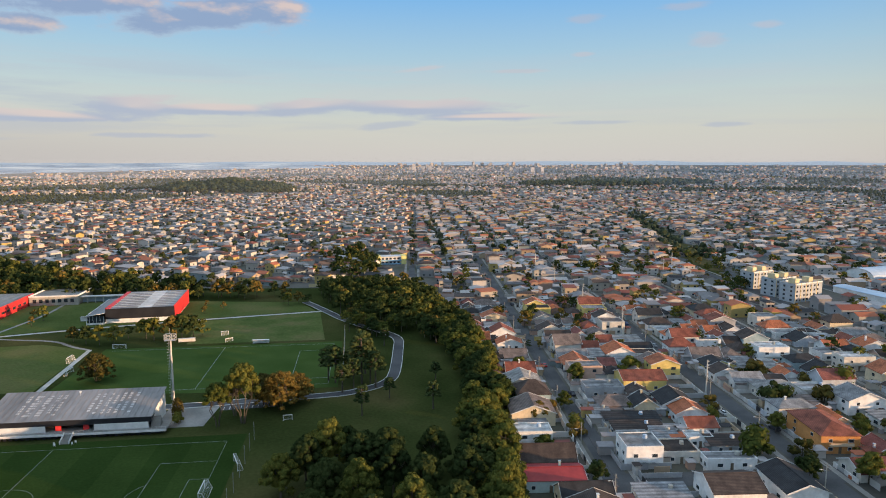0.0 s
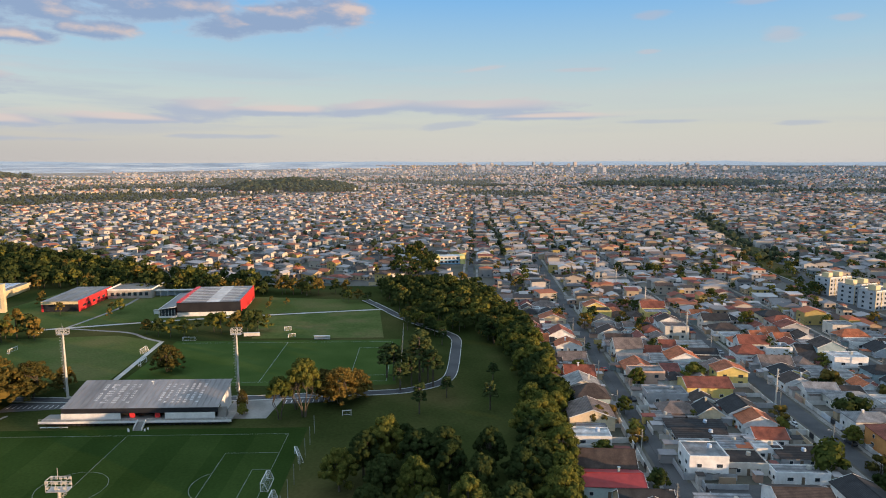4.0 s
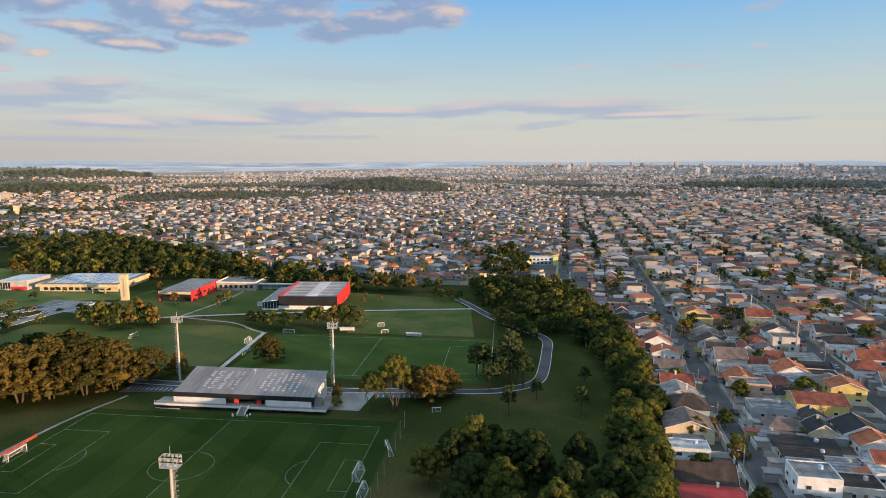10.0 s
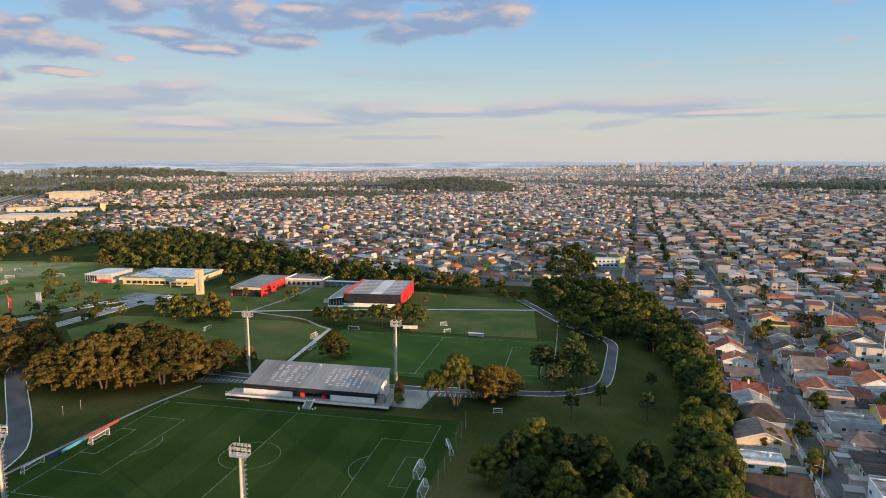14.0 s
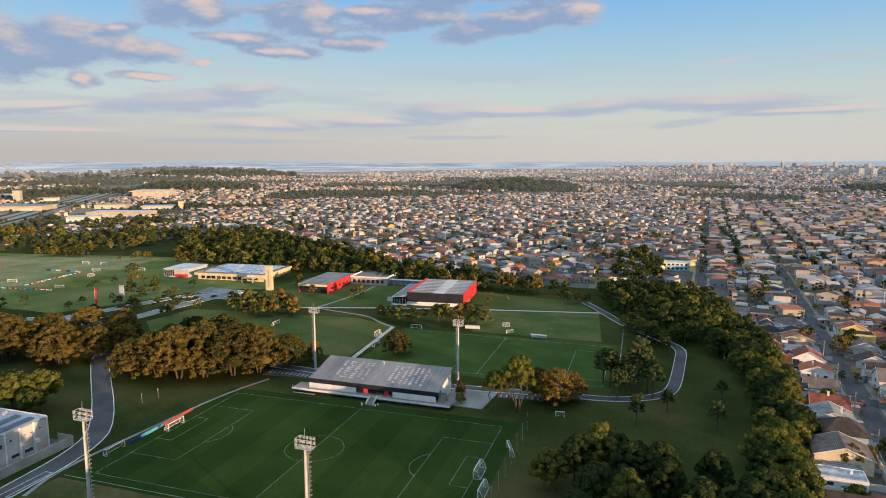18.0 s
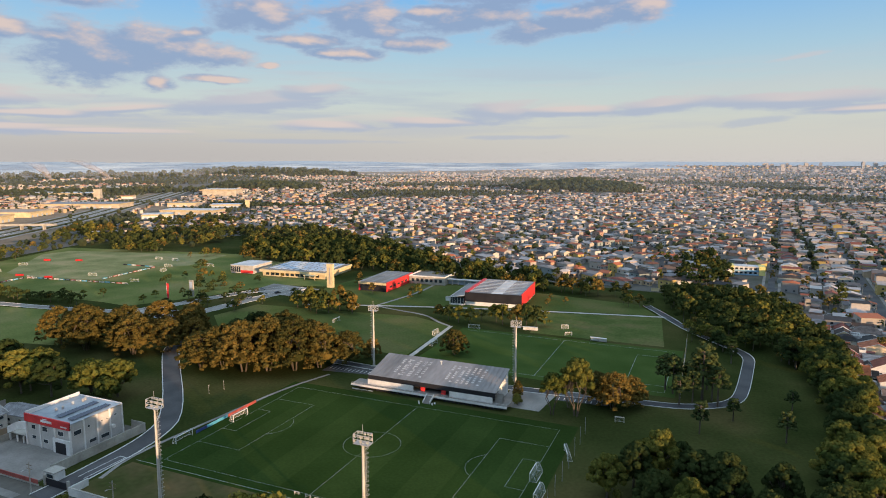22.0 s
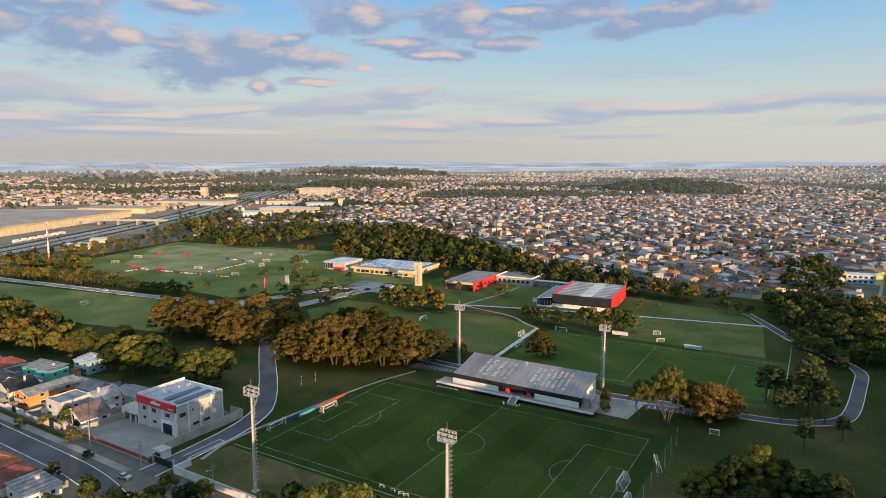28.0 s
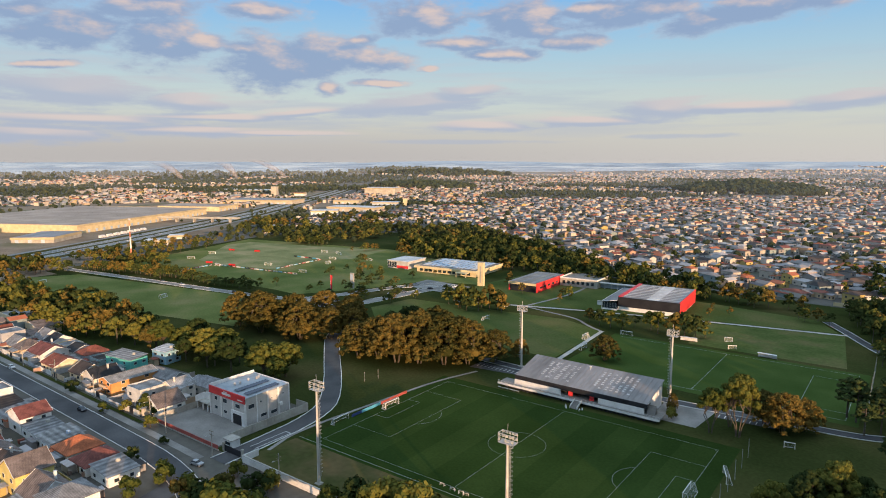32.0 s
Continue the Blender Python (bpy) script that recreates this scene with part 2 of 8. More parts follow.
def haze_glow_mat(name, stops, strength):
    """Far distance with its haze painted in: an emissive colour by height, unlit by the sun."""
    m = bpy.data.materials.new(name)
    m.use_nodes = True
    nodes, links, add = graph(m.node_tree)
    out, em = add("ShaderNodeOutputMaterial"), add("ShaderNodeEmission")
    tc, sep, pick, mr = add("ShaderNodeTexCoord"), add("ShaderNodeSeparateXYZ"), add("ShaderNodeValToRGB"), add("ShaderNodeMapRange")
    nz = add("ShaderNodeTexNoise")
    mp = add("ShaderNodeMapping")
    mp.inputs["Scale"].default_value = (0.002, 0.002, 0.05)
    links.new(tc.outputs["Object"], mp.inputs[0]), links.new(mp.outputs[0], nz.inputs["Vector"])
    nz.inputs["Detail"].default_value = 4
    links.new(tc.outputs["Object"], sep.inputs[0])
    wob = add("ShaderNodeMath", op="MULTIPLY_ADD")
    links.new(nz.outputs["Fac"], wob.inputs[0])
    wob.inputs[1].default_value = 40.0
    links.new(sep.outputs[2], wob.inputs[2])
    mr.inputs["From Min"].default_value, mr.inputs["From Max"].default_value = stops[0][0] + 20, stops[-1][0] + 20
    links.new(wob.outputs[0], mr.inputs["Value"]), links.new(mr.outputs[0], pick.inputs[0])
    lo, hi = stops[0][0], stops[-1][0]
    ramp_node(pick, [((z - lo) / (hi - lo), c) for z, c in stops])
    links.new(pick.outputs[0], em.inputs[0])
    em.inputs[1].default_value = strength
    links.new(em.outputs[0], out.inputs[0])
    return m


WHITES = [(0.80, 0.75, 0.65), (0.84, 0.83, 0.80), (0.62, 0.60, 0.57), (0.76, 0.62, 0.42), (0.74, 0.72, 0.69), (0.42, 0.42, 0.43),
          (0.62, 0.47, 0.32), (0.86, 0.85, 0.83), (0.50, 0.53, 0.57), (0.36, 0.47, 0.50), (0.66, 0.62, 0.55), (0.70, 0.56, 0.20), (0.66, 0.44, 0.34), (0.85, 0.84, 0.82)]
ROOFS = [tuple(1.0 * v for v in c) for c in [(0.075, 0.055, 0.047), (0.41, 0.135, 0.065), (0.24, 0.24, 0.245), (0.035, 0.035, 0.038), (0.25, 0.080, 0.052), (0.38, 0.38, 0.385),
         (0.50, 0.155, 0.068), (0.055, 0.042, 0.037), (0.29, 0.285, 0.28), (0.19, 0.15, 0.135), (0.26, 0.265, 0.28), (0.56, 0.56, 0.56), (0.22, 0.075, 0.06)]]
M = {}
M["ground"] = surface("ground_earth", [(0.075, 0.072, 0.062), (0.125, 0.116, 0.100), (0.048, 0.054, 0.030)], 0.95, 0.5, 0.02)
M["lawn"] = surface("lawn_grass", [(0.034, 0.048, 0.014), (0.050, 0.061, 0.0195), (0.078, 0.071, 0.028)], 0.95, 0.9, 0.022, 0.6, mottle=0.45, spec=0.0)
M["worn"] = surface("worn_apron_grass", [(0.060, 0.075, 0.024), (0.092, 0.085, 0.036), (0.125, 0.094, 0.046)], 0.95, 0.5, 0.07, 0.5, mottle=0.35, spec=0.0)
M["turf"] = surface("pitch_turf", [(0.026, 0.049, 0.012), (0.033, 0.058, 0.0145)], 0.95, 1.2, 0.035, 0.5, mottle=0.35, spec=0.0)
M["turf2"] = surface("pitch_turf_stripe", [(0.033, 0.058, 0.0145), (0.040, 0.066, 0.017)], 0.95, 1.2, 0.035, 0.5, mottle=0.35, spec=0.0)
M["turf_light"] = surface("second_pitch_turf", [(0.050, 0.086, 0.022), (0.064, 0.098, 0.028)], 0.95, 1.2, 0.05, 0.5, mottle=0.25, spec=0.0)
# paleness is the low sun's sheen on dew, put into the grass colour
M["dry"] = surface("worn_sheen_grass", [(0.205, 0.230, 0.105), (0.245, 0.255, 0.122), (0.305, 0.270, 0.148)], 0.95, 0.6, 0.045, 0.5, mottle=0.35, spec=0.0)
# brighter tones put sunlight into western grass that stands in tree shade
M["field"] = surface("sunlit_field_grass", [(0.125, 0.160, 0.050), (0.160, 0.185, 0.062), (0.215, 0.195, 0.084)], 0.95, 0.8, 0.025, 0.5, mottle=0.4, spec=0.0)
M["practice"] = surface("practice_grass", [(0.076, 0.108, 0.032), (0.096, 0.122, 0.039), (0.128, 0.124, 0.050)], 0.95, 0.8, 0.025, 0.5, mottle=0.4, spec=0.0)
# lightened so that turf under tree shadow reads as sunlit
M["upper"] = surface("worn_sunlit_turf", [(0.082, 0.118, 0.036), (0.105, 0.130, 0.044), (0.150, 0.128, 0.060)], 0.95, 0.6, 0.05, 0.5, mottle=0.4, spec=0.0)
M["asphalt"] = surface("asphalt", [(0.064, 0.065, 0.069), (0.100, 0.100, 0.103)], 0.9, 2.0, 0.08, 0.3, mottle=0.3)
M["old_asphalt"] = surface("worn_pale_asphalt", [(0.25, 0.24, 0.225), (0.32, 0.305, 0.285)], 0.9, 1.0, 0.03, 0.2, mottle=0.3)
M["dirt"] = surface("packed_tan_dirt", [(0.22, 0.155, 0.098), (0.29, 0.21, 0.14), (0.14, 0.125, 0.062)], 0.95, 0.3, 0.015, 0.3, mottle=0.35)
M["paving"] = surface("paving_concrete", [(0.20, 0.19, 0.175), (0.30, 0.285, 0.265)], 0.9, 1.5, 0.09, 0.3, mottle=0.3)
M["pale_path"] = surface("pale_concrete_path", [(0.42, 0.40, 0.36), (0.52, 0.50, 0.455)], 0.9, 1.5, 0.09, 0.2, mottle=0.25)
M["kerb"] = surface("kerb_paint", [(0.60, 0.60, 0.58), (0.72, 0.72, 0.70)], 0.8, 3.0, 0.2, 0.2, mottle=0.25)
M["line"] = surface("line_paint", [(0.17, 0.21, 0.16), (0.33, 0.36, 0.31)], 0.9, 3.0, 0.25, 0.1, mottle=0.3)
M["white"] = surface("white_paint", [(0.68, 0.67, 0.65), (0.78, 0.77, 0.75)], 0.6, 2.0, 0.3, 0.1, mottle=0.18)
M["cream"] = surface("cream_plaster", [(0.60, 0.49, 0.29), (0.68, 0.57, 0.35)], 0.8, 2.0, 0.2, 0.2, mottle=0.2)
M["concrete"] = surface("raw_concrete", [(0.36, 0.34, 0.30), (0.46, 0.44, 0.39)], 0.9, 1.5, 0.15, 0.3, mottle=0.3)
M["black"] = surface("black_cladding", [(0.018, 0.018, 0.022), (0.030, 0.030, 0.034)], 0.55, 2.0, 0.2, 0.1, mottle=0.2)
M["red"] = surface("red_cladding", [(0.56, 0.035, 0.040), (0.68, 0.050, 0.050)], 0.5, 1.5, 0.15, 0.1, mottle=0.2)
M["greyroof"] = surface("grey_metal_roof", [(0.215, 0.198, 0.190), (0.300, 0.275, 0.265)], 0.45, 0.8, 0.1, 0.2, 0.4, mottle=0.3, stretch=(1, 0.2, 1))
M["office_wall"] = surface("pale_grey_render", [(0.44, 0.42, 0.40), (0.52, 0.50, 0.475)], 0.8, 2.0, 0.2, 0.15, mottle=0.2)
M["roof_dash"] = surface("faded_roof_sheet", [(0.47, 0.44, 0.43), (0.58, 0.55, 0.53)], 0.5, 0.8, 0.1, 0.1, mottle=0.3)
M["works_wall"] = surface("works_plaster", [(0.48, 0.42, 0.33), (0.56, 0.50, 0.40)], 0.85, 1.0, 0.1, 0.15, mottle=0.3)
M["slate_sheet"] = surface("blue_grey_sheet_roof", [(0.30, 0.34, 0.38), (0.38, 0.42, 0.46)], 0.6, 0.8, 0.1, 0.2, mottle=0.25)
M["paleroof"] = surface("pale_metal_roof", [(0.55, 0.54, 0.53), (0.68, 0.67, 0.66)], 0.5, 0.8, 0.1, 0.2, 0.1, mottle=0.25)
M["tanroof"] = surface("tan_sheet_roof", [(0.40, 0.315, 0.255), (0.48, 0.385, 0.315)], 0.85, 0.5, 0.03, 0.1, mottle=0.25, spec=0.1)
M["fascia"] = surface("cream_sheet_fascia", [(0.46, 0.37, 0.22), (0.54, 0.44, 0.27)], 0.7, 0.6, 0.06, 0.1, mottle=0.25)
M["bluewhite"] = surface("blue_skylight_sheet", [(0.35, 0.45, 0.58), (0.50, 0.58, 0.68)], 0.4, 1.0, 0.1, 0.1, mottle=0.2)
M["steel"] = surface("galvanised_steel", [(0.42, 0.42, 0.42), (0.55, 0.54, 0.53)], 0.5, 2.0, 0.3, 0.1, 0.4, mottle=0.2)
M["polepaint"] = surface("pole_concrete", [(0.50, 0.47, 0.42), (0.60, 0.57, 0.52)], 0.7, 2.0, 0.2, 0.1, mottle=0.2)
M["lampglass"] = surface("floodlight_glass", [(0.44, 0.42, 0.37), (0.54, 0.51, 0.45)], 0.25, 3.0, 1.0, 0.0, mottle=0.1)
M["glass"] = glass_mat("window_glass")
M["solar"] = glass_mat("solar_panel", (0.012, 0.018, 0.045))
M["bark"] = surface("bark", [(0.075, 0.060, 0.045), (0.135, 0.112, 0.084)], 0.95, 3.0, 0.4, 0.6)
M["wood"] = surface("weathered_wood", [(0.16, 0.12, 0.085), (0.22, 0.17, 0.12)], 0.9, 3.0, 0.5, 0.3)
M["leaf_dark"] = leafy("leaves_dark", [(0.020, 0.032, 0.012), (0.036, 0.052, 0.018), (0.066, 0.078, 0.025)])
# russet is mostly low sunlight, put into the leaf colour
M["leaf_sunlit"] = leafy("leaves_sunlit", [(0.030, 0.036, 0.012), (0.098, 0.082, 0.024), (0.228, 0.146, 0.037)])
M["leaf_green"] = leafy("leaves_green", [(0.036, 0.054, 0.016), (0.084, 0.096, 0.023), (0.195, 0.172, 0.038)])
M["leaf_pine"] = leafy("needles", [(0.034, 0.052, 0.021), (0.056, 0.078, 0.029), (0.090, 0.104, 0.038)], 0.1)
M["far_leaf"] = surface("far_foliage", [(0.022, 0.034, 0.014), (0.034, 0.048, 0.019), (0.052, 0.060, 0.023), (0.030, 0.042, 0.017)], 0.95, 0.6, 0.05, 0.6, island=True)
# wall tones warmed evenly: the low sun's peach put into the plaster colour
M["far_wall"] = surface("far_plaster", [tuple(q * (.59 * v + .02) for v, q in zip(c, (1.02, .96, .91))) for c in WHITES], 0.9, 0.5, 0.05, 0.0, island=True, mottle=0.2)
M["far_roof"] = surface("far_roof_tile", [tuple(q * v + .012 for v, q in zip(c, (.87, .81, .79))) for c in ROOFS + [(0.46, 0.46, 0.47), (0.32, 0.33, 0.35), (0.40, 0.40, 0.41), (0.15, 0.15, 0.16), (0.52, 0.51, 0.50)]], 0.85, 0.6, 0.05, 0.2, island=True, mottle=0.25)
M["teal_wall"] = surface("teal_plaster", [(0.10, 0.42, 0.38), (0.13, 0.48, 0.43)], .85, 1.5, .3, .15, mottle=.2)
M["blue_wall"] = surface("light_blue_plaster", [(0.25, 0.45, 0.58), (0.30, 0.50, 0.62)], .85, 1.5, .3, .15, mottle=.2)
M["orange_wall"] = surface("orange_plaster", [(0.60, 0.27, 0.09), (0.68, 0.32, 0.11)], .85, 1.5, .3, .15, mottle=.2)
WALL_NAMES = ["cream-white", "white", "grey-white", "ochre", "off-white", "grey", "tan", "bright white", "blue-grey", "teal-grey", "beige", "yellow", "salmon", "clean white"]
ROOF_NAMES = ["dark brown tile", "orange tile", "grey fibre-cement", "near-black tile", "red-brown tile", "pale grey sheet", "bright orange tile",
              "brown tile", "weathered grey sheet", "faded brown tile", "grey metal", "white sheet", "dark red tile"]
WALL_MATS = [surface("plaster_" + n.replace("-", "_").replace(" ", "_"), [tuple(0.86 * v for v in c), c], 0.88, 1.2, 0.25, 0.15, mottle=0.25) for n, c in zip(WALL_NAMES, WHITES)]
ROOF_MATS = [surface("roof_" + n.replace("-", "_").replace(" ", "_"), [tuple(0.72 * v for v in c), c, tuple(1.18 * v for v in c)], 0.85, 2.2, 0.35, 0.5, mottle=0.45, rows=.17) for n, c in zip(ROOF_NAMES, ROOFS)]

# ---- building blocks ----
rng = random.Random(11)


class Shape:
    def __init__(self):
        self.v, self.f = [], []

    def poly(self, *faces_pts):
        for pts in faces_pts:
            n = len(self.v)
            self.v += [tuple(p) for p in pts]
            self.f.append(tuple(range(n, n + len(pts))))
        return self

    def solid(self, verts, faces):
        n = len(self.v)
        self.v += [tuple(p) for p in verts]
        self.f += [tuple(n + i for i in q) for q in faces]
        return self

    def box(self, x0, x1, y0, y1, z0, z1):
        return self.solid([(x0, y0, z0), (x1, y0, z0), (x1, y1, z0), (x0, y1, z0), (x0, y0, z1), (x1, y0, z1), (x1, y1, z1), (x0, y1, z1)],
                          [(0, 3, 2, 1), (4, 5, 6, 7), (0, 1, 5, 4), (1, 2, 6, 5), (2, 3, 7, 6), (3, 0, 4, 7)])

    def slab(self, pts, thick):
        """A plate under the polygon pts (its upper face, counter-clockwise from above)."""
        n = len(pts)
        low = [(x, y, z - thick) for x, y, z in pts]
        return self.solid(list(pts) + low, [tuple(range(n)), tuple(range(2 * n - 1, n - 1, -1))] + [((k + 1) % n, k, n + k, n + (k + 1) % n) for k in range(n)])

    def cyl(self, x, y, z0, z1, r0, r1=None, n=8):
        r1 = r0 if r1 is None else r1
        ring = [(math.cos(2 * math.pi * k / n), math.sin(2 * math.pi * k / n)) for k in range(n)]
        vs = [(x + r0 * c, y + r0 * s, z0) for c, s in ring] + [(x + r1 * c, y + r1 * s, z1) for c, s in ring]
        return self.solid(vs, [tuple(range(n - 1, -1, -1)), tuple(range(n, 2 * n))] + [(k, (k + 1) % n, n + (k + 1) % n, n + k) for k in range(n)])

    def beam(self, p, q, w, h=None):
        p, q = Vector(p), Vector(q)
        d = (q - p).normalized()
        side = d.cross(Vector((0, 0, 1)))
        side = side.normalized() if side.length > 1e-3 else Vector((1, 0, 0))
        up = side.cross(d).normalized()
        a, b = side * w / 2, up * (h or w) / 2
        return self.solid([p - a - b, p + a - b, p + a + b, p - a + b, q - a - b, q + a - b, q + a + b, q - a + b],
                          [(0, 1, 2, 3), (7, 6, 5, 4), (0, 4, 5, 1), (1, 5, 6, 2), (2, 6, 7, 3), (3, 7, 4, 0)])

    def mesh(self, name, material):
        me = bpy.data.meshes.new(name)
        me.from_pydata(self.v, [], self.f)
        if material:
            me.materials.append(material)
        return me


def part(name, shape, material, parent=None, label="", at=None):
    """One mesh object, under a thing or a part."""
    ob = new(name, shape if isinstance(shape, bpy.types.Mesh) else shape.mesh(name, material))
    if parent is not None:
        ob.parent = parent
    if at is not None:
        ob.matrix_basis = at
    if label:
        ob["label"] = label
    return ob


def thing(name, x, y, rot, label, category, group="", z=0.0, kind=""):
    ob = new(name)
    ob.empty_display_size = 0.5
    ob.matrix_basis = pose(x, y, z, 0, 0, rot)
    return tagged(ob, label, category, group, kind)


def setting(name, shape, material, label, category=""):
    return tagged(part(name, shape, material), label, category or name.replace("_", " "), kind="structure")


def inside(x, y, poly):
    hit, n = False, len(poly)
    for k in range(n):
        (xa, ya), (xb, yb) = poly[k], poly[k - 1]
        if (ya > y) != (yb > y) and x < (xb - xa) * (y - ya) / (yb - ya) + xa:
            hit = not hit
    return hit


def height(x, y):
    """The land: level near the club, rising far off, with two wooded hills."""
    r = math.hypot(x, y - 100)
    s = max(0.0, (r - 700) / 4100)
    z = 70 * min(s, 1.1) ** 2
    for hx, hy, sx, sy, hh in HILLS:
        q = ((x - hx) / sx) ** 2 + ((y - hy) / sy) ** 2
        z += hh * math.exp(-q * q if hh > 12 else -q)
    return z


HILLS = [(-345, 1690, 105, 120, 17), (-205, 1680, 100, 115, 16), (-1180, 1440, 170, 90, 10), (-1935, 2431, 420, 260, 20), (950, 1900, 320, 90, 8), (-1450, 3350, 1250, 620, -34)]


def polar_sheet():
    radii = [0, 60, 120, 200, 300, 420, 560, 700, 800, 900] + list(range(1000, 4900, 130))
    steps = 160
    sh = Shape()
    sh.v.append((HOVER[0], HOVER[1], 0))
    for r in radii[1:]:
        for k in range(steps):
            a = 2 * math.pi * k / steps
            x, y = HOVER[0] + r * math.cos(a), HOVER[1] + r * math.sin(a)
            sh.v.append((x, y, height(x, y) if r > 650 else 0))
    for k in range(steps):
        sh.f.append((0, 1 + k, 1 + (k + 1) % steps))
    for i in range(len(radii) - 2):
        for k in range(steps):
            a, b = 1 + i * steps + k, 1 + i * steps + (k + 1) % steps
            sh.f.append((a, a + steps, b + steps, b))
    return sh


def strip(points, width, z=0.08):
    """A ribbon of road along a smoothed line of points."""
    pts = [Vector((x, y, 0)) for x, y in points]
    for _ in range(2):
        fine = [pts[0]]
        for a, b in zip(pts, pts[1:]):
            fine += [a * 0.75 + b * 0.25, a * 0.25 + b * 0.75]
        pts = fine + [pts[-1]]
    left, right = [], []
    for k, p in enumerate(pts):
        d = (pts[min(k + 1, len(pts) - 1)] - pts[max(k - 1, 0)]).normalized()
        s = Vector((-d.y, d.x, 0))
        left.append(p + s * width / 2), right.append(p - s * width / 2)
    return pts, left, right


def road(name, points, width, material, label, z=0.08, kerb=0.0, category="road", follow=False):
    pts, left, right = strip(points, width)
    sh = Shape()
    def level(p):
        far = math.hypot(p.x - HOVER[0], p.y - HOVER[1])
        return z + (height(p.x, p.y) + .5 * min(1, max(0, far - 560) / 150) if follow and far > 560 else 0)
    sh.v = [(p.x, p.y, level(p)) for p in left] + [(p.x, p.y, level(p)) for p in right]
    n = len(pts)
    sh.f = [(k + 1, k, n + k, n + k + 1) for k in range(n - 1)]
    ob = setting(name, sh, material, label, category)
    if kerb:
        for line in (left, right):
            ks = Shape()
            for a, b in zip(line, line[1:]):
                ks.beam((a.x, a.y, z + 0.02), (b.x, b.y, z + 0.02), kerb, 0.24)
            part("kerb", ks, M["kerb"], ob, "white-painted concrete kerb")
    return ob


def patch(name, corners, material, label, z=0.05, category="", parent=None):
    sh = Shape().poly([(x, y, z) for x, y in corners])
    if parent is not None:
        return part(name, sh, material, parent, label)
    return setting(name, sh, material, label, category)


def draped(name, poly, cell, material, label, category):
    """A sheet of ground that follows the far slope of the land."""
    sh, index = Shape(), {}
    xs, ys = [p[0] for p in poly], [p[1] for p in poly]

    def at(i, j):
        if (i, j) not in index:
            x, y = min(xs) + cell * i, min(ys) + cell * j
            index[i, j] = len(sh.v)
            far = math.hypot(x - HOVER[0], y - HOVER[1])
            sh.v.append((x, y, .03 + (height(x, y) + .25 * min(1, max(0, far - 560) / 150) if far > 560 else 0)))
        return index[i, j]
    for i in range(int((max(xs) - min(xs)) / cell)):
        for j in range(int((max(ys) - min(ys)) / cell)):
            if inside(min(xs) + cell * (i + .5), min(ys) + cell * (j + .5), poly):
                sh.f.append((at(i, j), at(i + 1, j), at(i + 1, j + 1), at(i, j + 1)))
    return setting(name, sh, material, label, category)


# ---- land, roads and lawns ----
setting("ground", polar_sheet(), M["ground"], "grey-brown earth and paving reaching the horizon", "ground")
CLUB = [(-59, -59.5), (136, -59.5), (136, 60), (150, 130), (146, 200), (118, 292), (60, 286), (-90, 300), (-210, 390), (-380, 500), (-540, 330), (-470, 30), (-330, -40), (-110, -20), (-76, -20), (-74, -59.5)]
patch("lawn", CLUB, M["lawn"], "mown dark green parkland lawn with worn patches", 0.04, "lawn")
patch("training_field", [(-388, 156), (-428, 160), (-500, 240), (-499, 270), (-333, 310), (-320, 247), (-342, 231), (-333, 168)], M["dry"], "pale worn training pitch, low-sun dew sheen put into its colour", 0.06, "field")
patch("training_field", [(-384, 112), (-389, 150), (-329, 158), (-297, 162), (-286, 138), (-296, 124), (-340, 104)], M["field"], "green training pitch inside the boards", 0.06, "field")
patch("training_field", [(-331, 172), (-338, 226), (-322, 240), (-262, 262), (-252, 190), (-290, 170)], M["field"], "grass slope beside the training pitches", 0.055, "field")
patch("rough_grass", [(-460, 94), (-350, 110), (-262, 114), (-238, 112), (-214, 152), (-196, 204), (-158, 214), (-184, 268), (-330, 318), (-524, 286)], M["field"], "rough grass round the training pitches, sunlight put into its colour", 0.05, "grass")
patch("meadow", [(-460, 16), (-436, 60), (-258, 88), (-196, 36), (-276, 20)], M["field"], "open green meadow, low sunlight put into its colour", 0.06, "field")
patch("practice_field", [(-118, 92), (-146, 92), (-170, 114), (-166, 148), (-118, 152), (-60, 158), (-34, 146), (-32, 88)], M["practice"], "green practice field beside the path", 0.06, "field")
patch("hall_lawn", [(-140, 163), (-56, 189), (0, 202), (68, 215), (56, 240), (-2, 250), (-60, 258), (-91, 260), (-150, 270), (-158, 214)], M["practice"], "rough yellowish lawn round the sports halls", 0.05, "lawn")
patch("worn_apron", [(-62, -59.3), (62, -59.3), (62, -39), (-60, -39)], M["worn"], "brownish worn grass between the wall and the pitch", 0.05, "grass")
patch("second_pitch", [(-26, 84), (-26, 146), (86, 146), (86, 80), (30, 80)], M["turf_light"], "dark green second football pitch", 0.06, "football pitch")
patch("upper_field", [(10, 150), (4, 197), (40, 205), (71, 211), (77, 150)], M["upper"], "light green worn practice turf, sunlight put into its colour", 0.06, "field")

road("club_road", [(-66, -64), (-66, -52), (-68, -24), (-77, -6), (-128, 41), (-142, 55), (-156, 84), (-186, 100), (-200, 100)], 7.2, M["asphalt"], "dark asphalt club drive with white kerbs", 0.09, 0.3)
road("service_road", [(-58, 68), (-30, 66), (30, 66), (62, 70), (86, 71), (98, 76), (107, 84), (110, 97), (113, 130), (114.5, 148), (108, 160), (94, 178), (84, 193), (71, 220), (60, 240)], 4.8, M["asphalt"], "curving asphalt service road with pale kerbs", 0.09, 0.22)
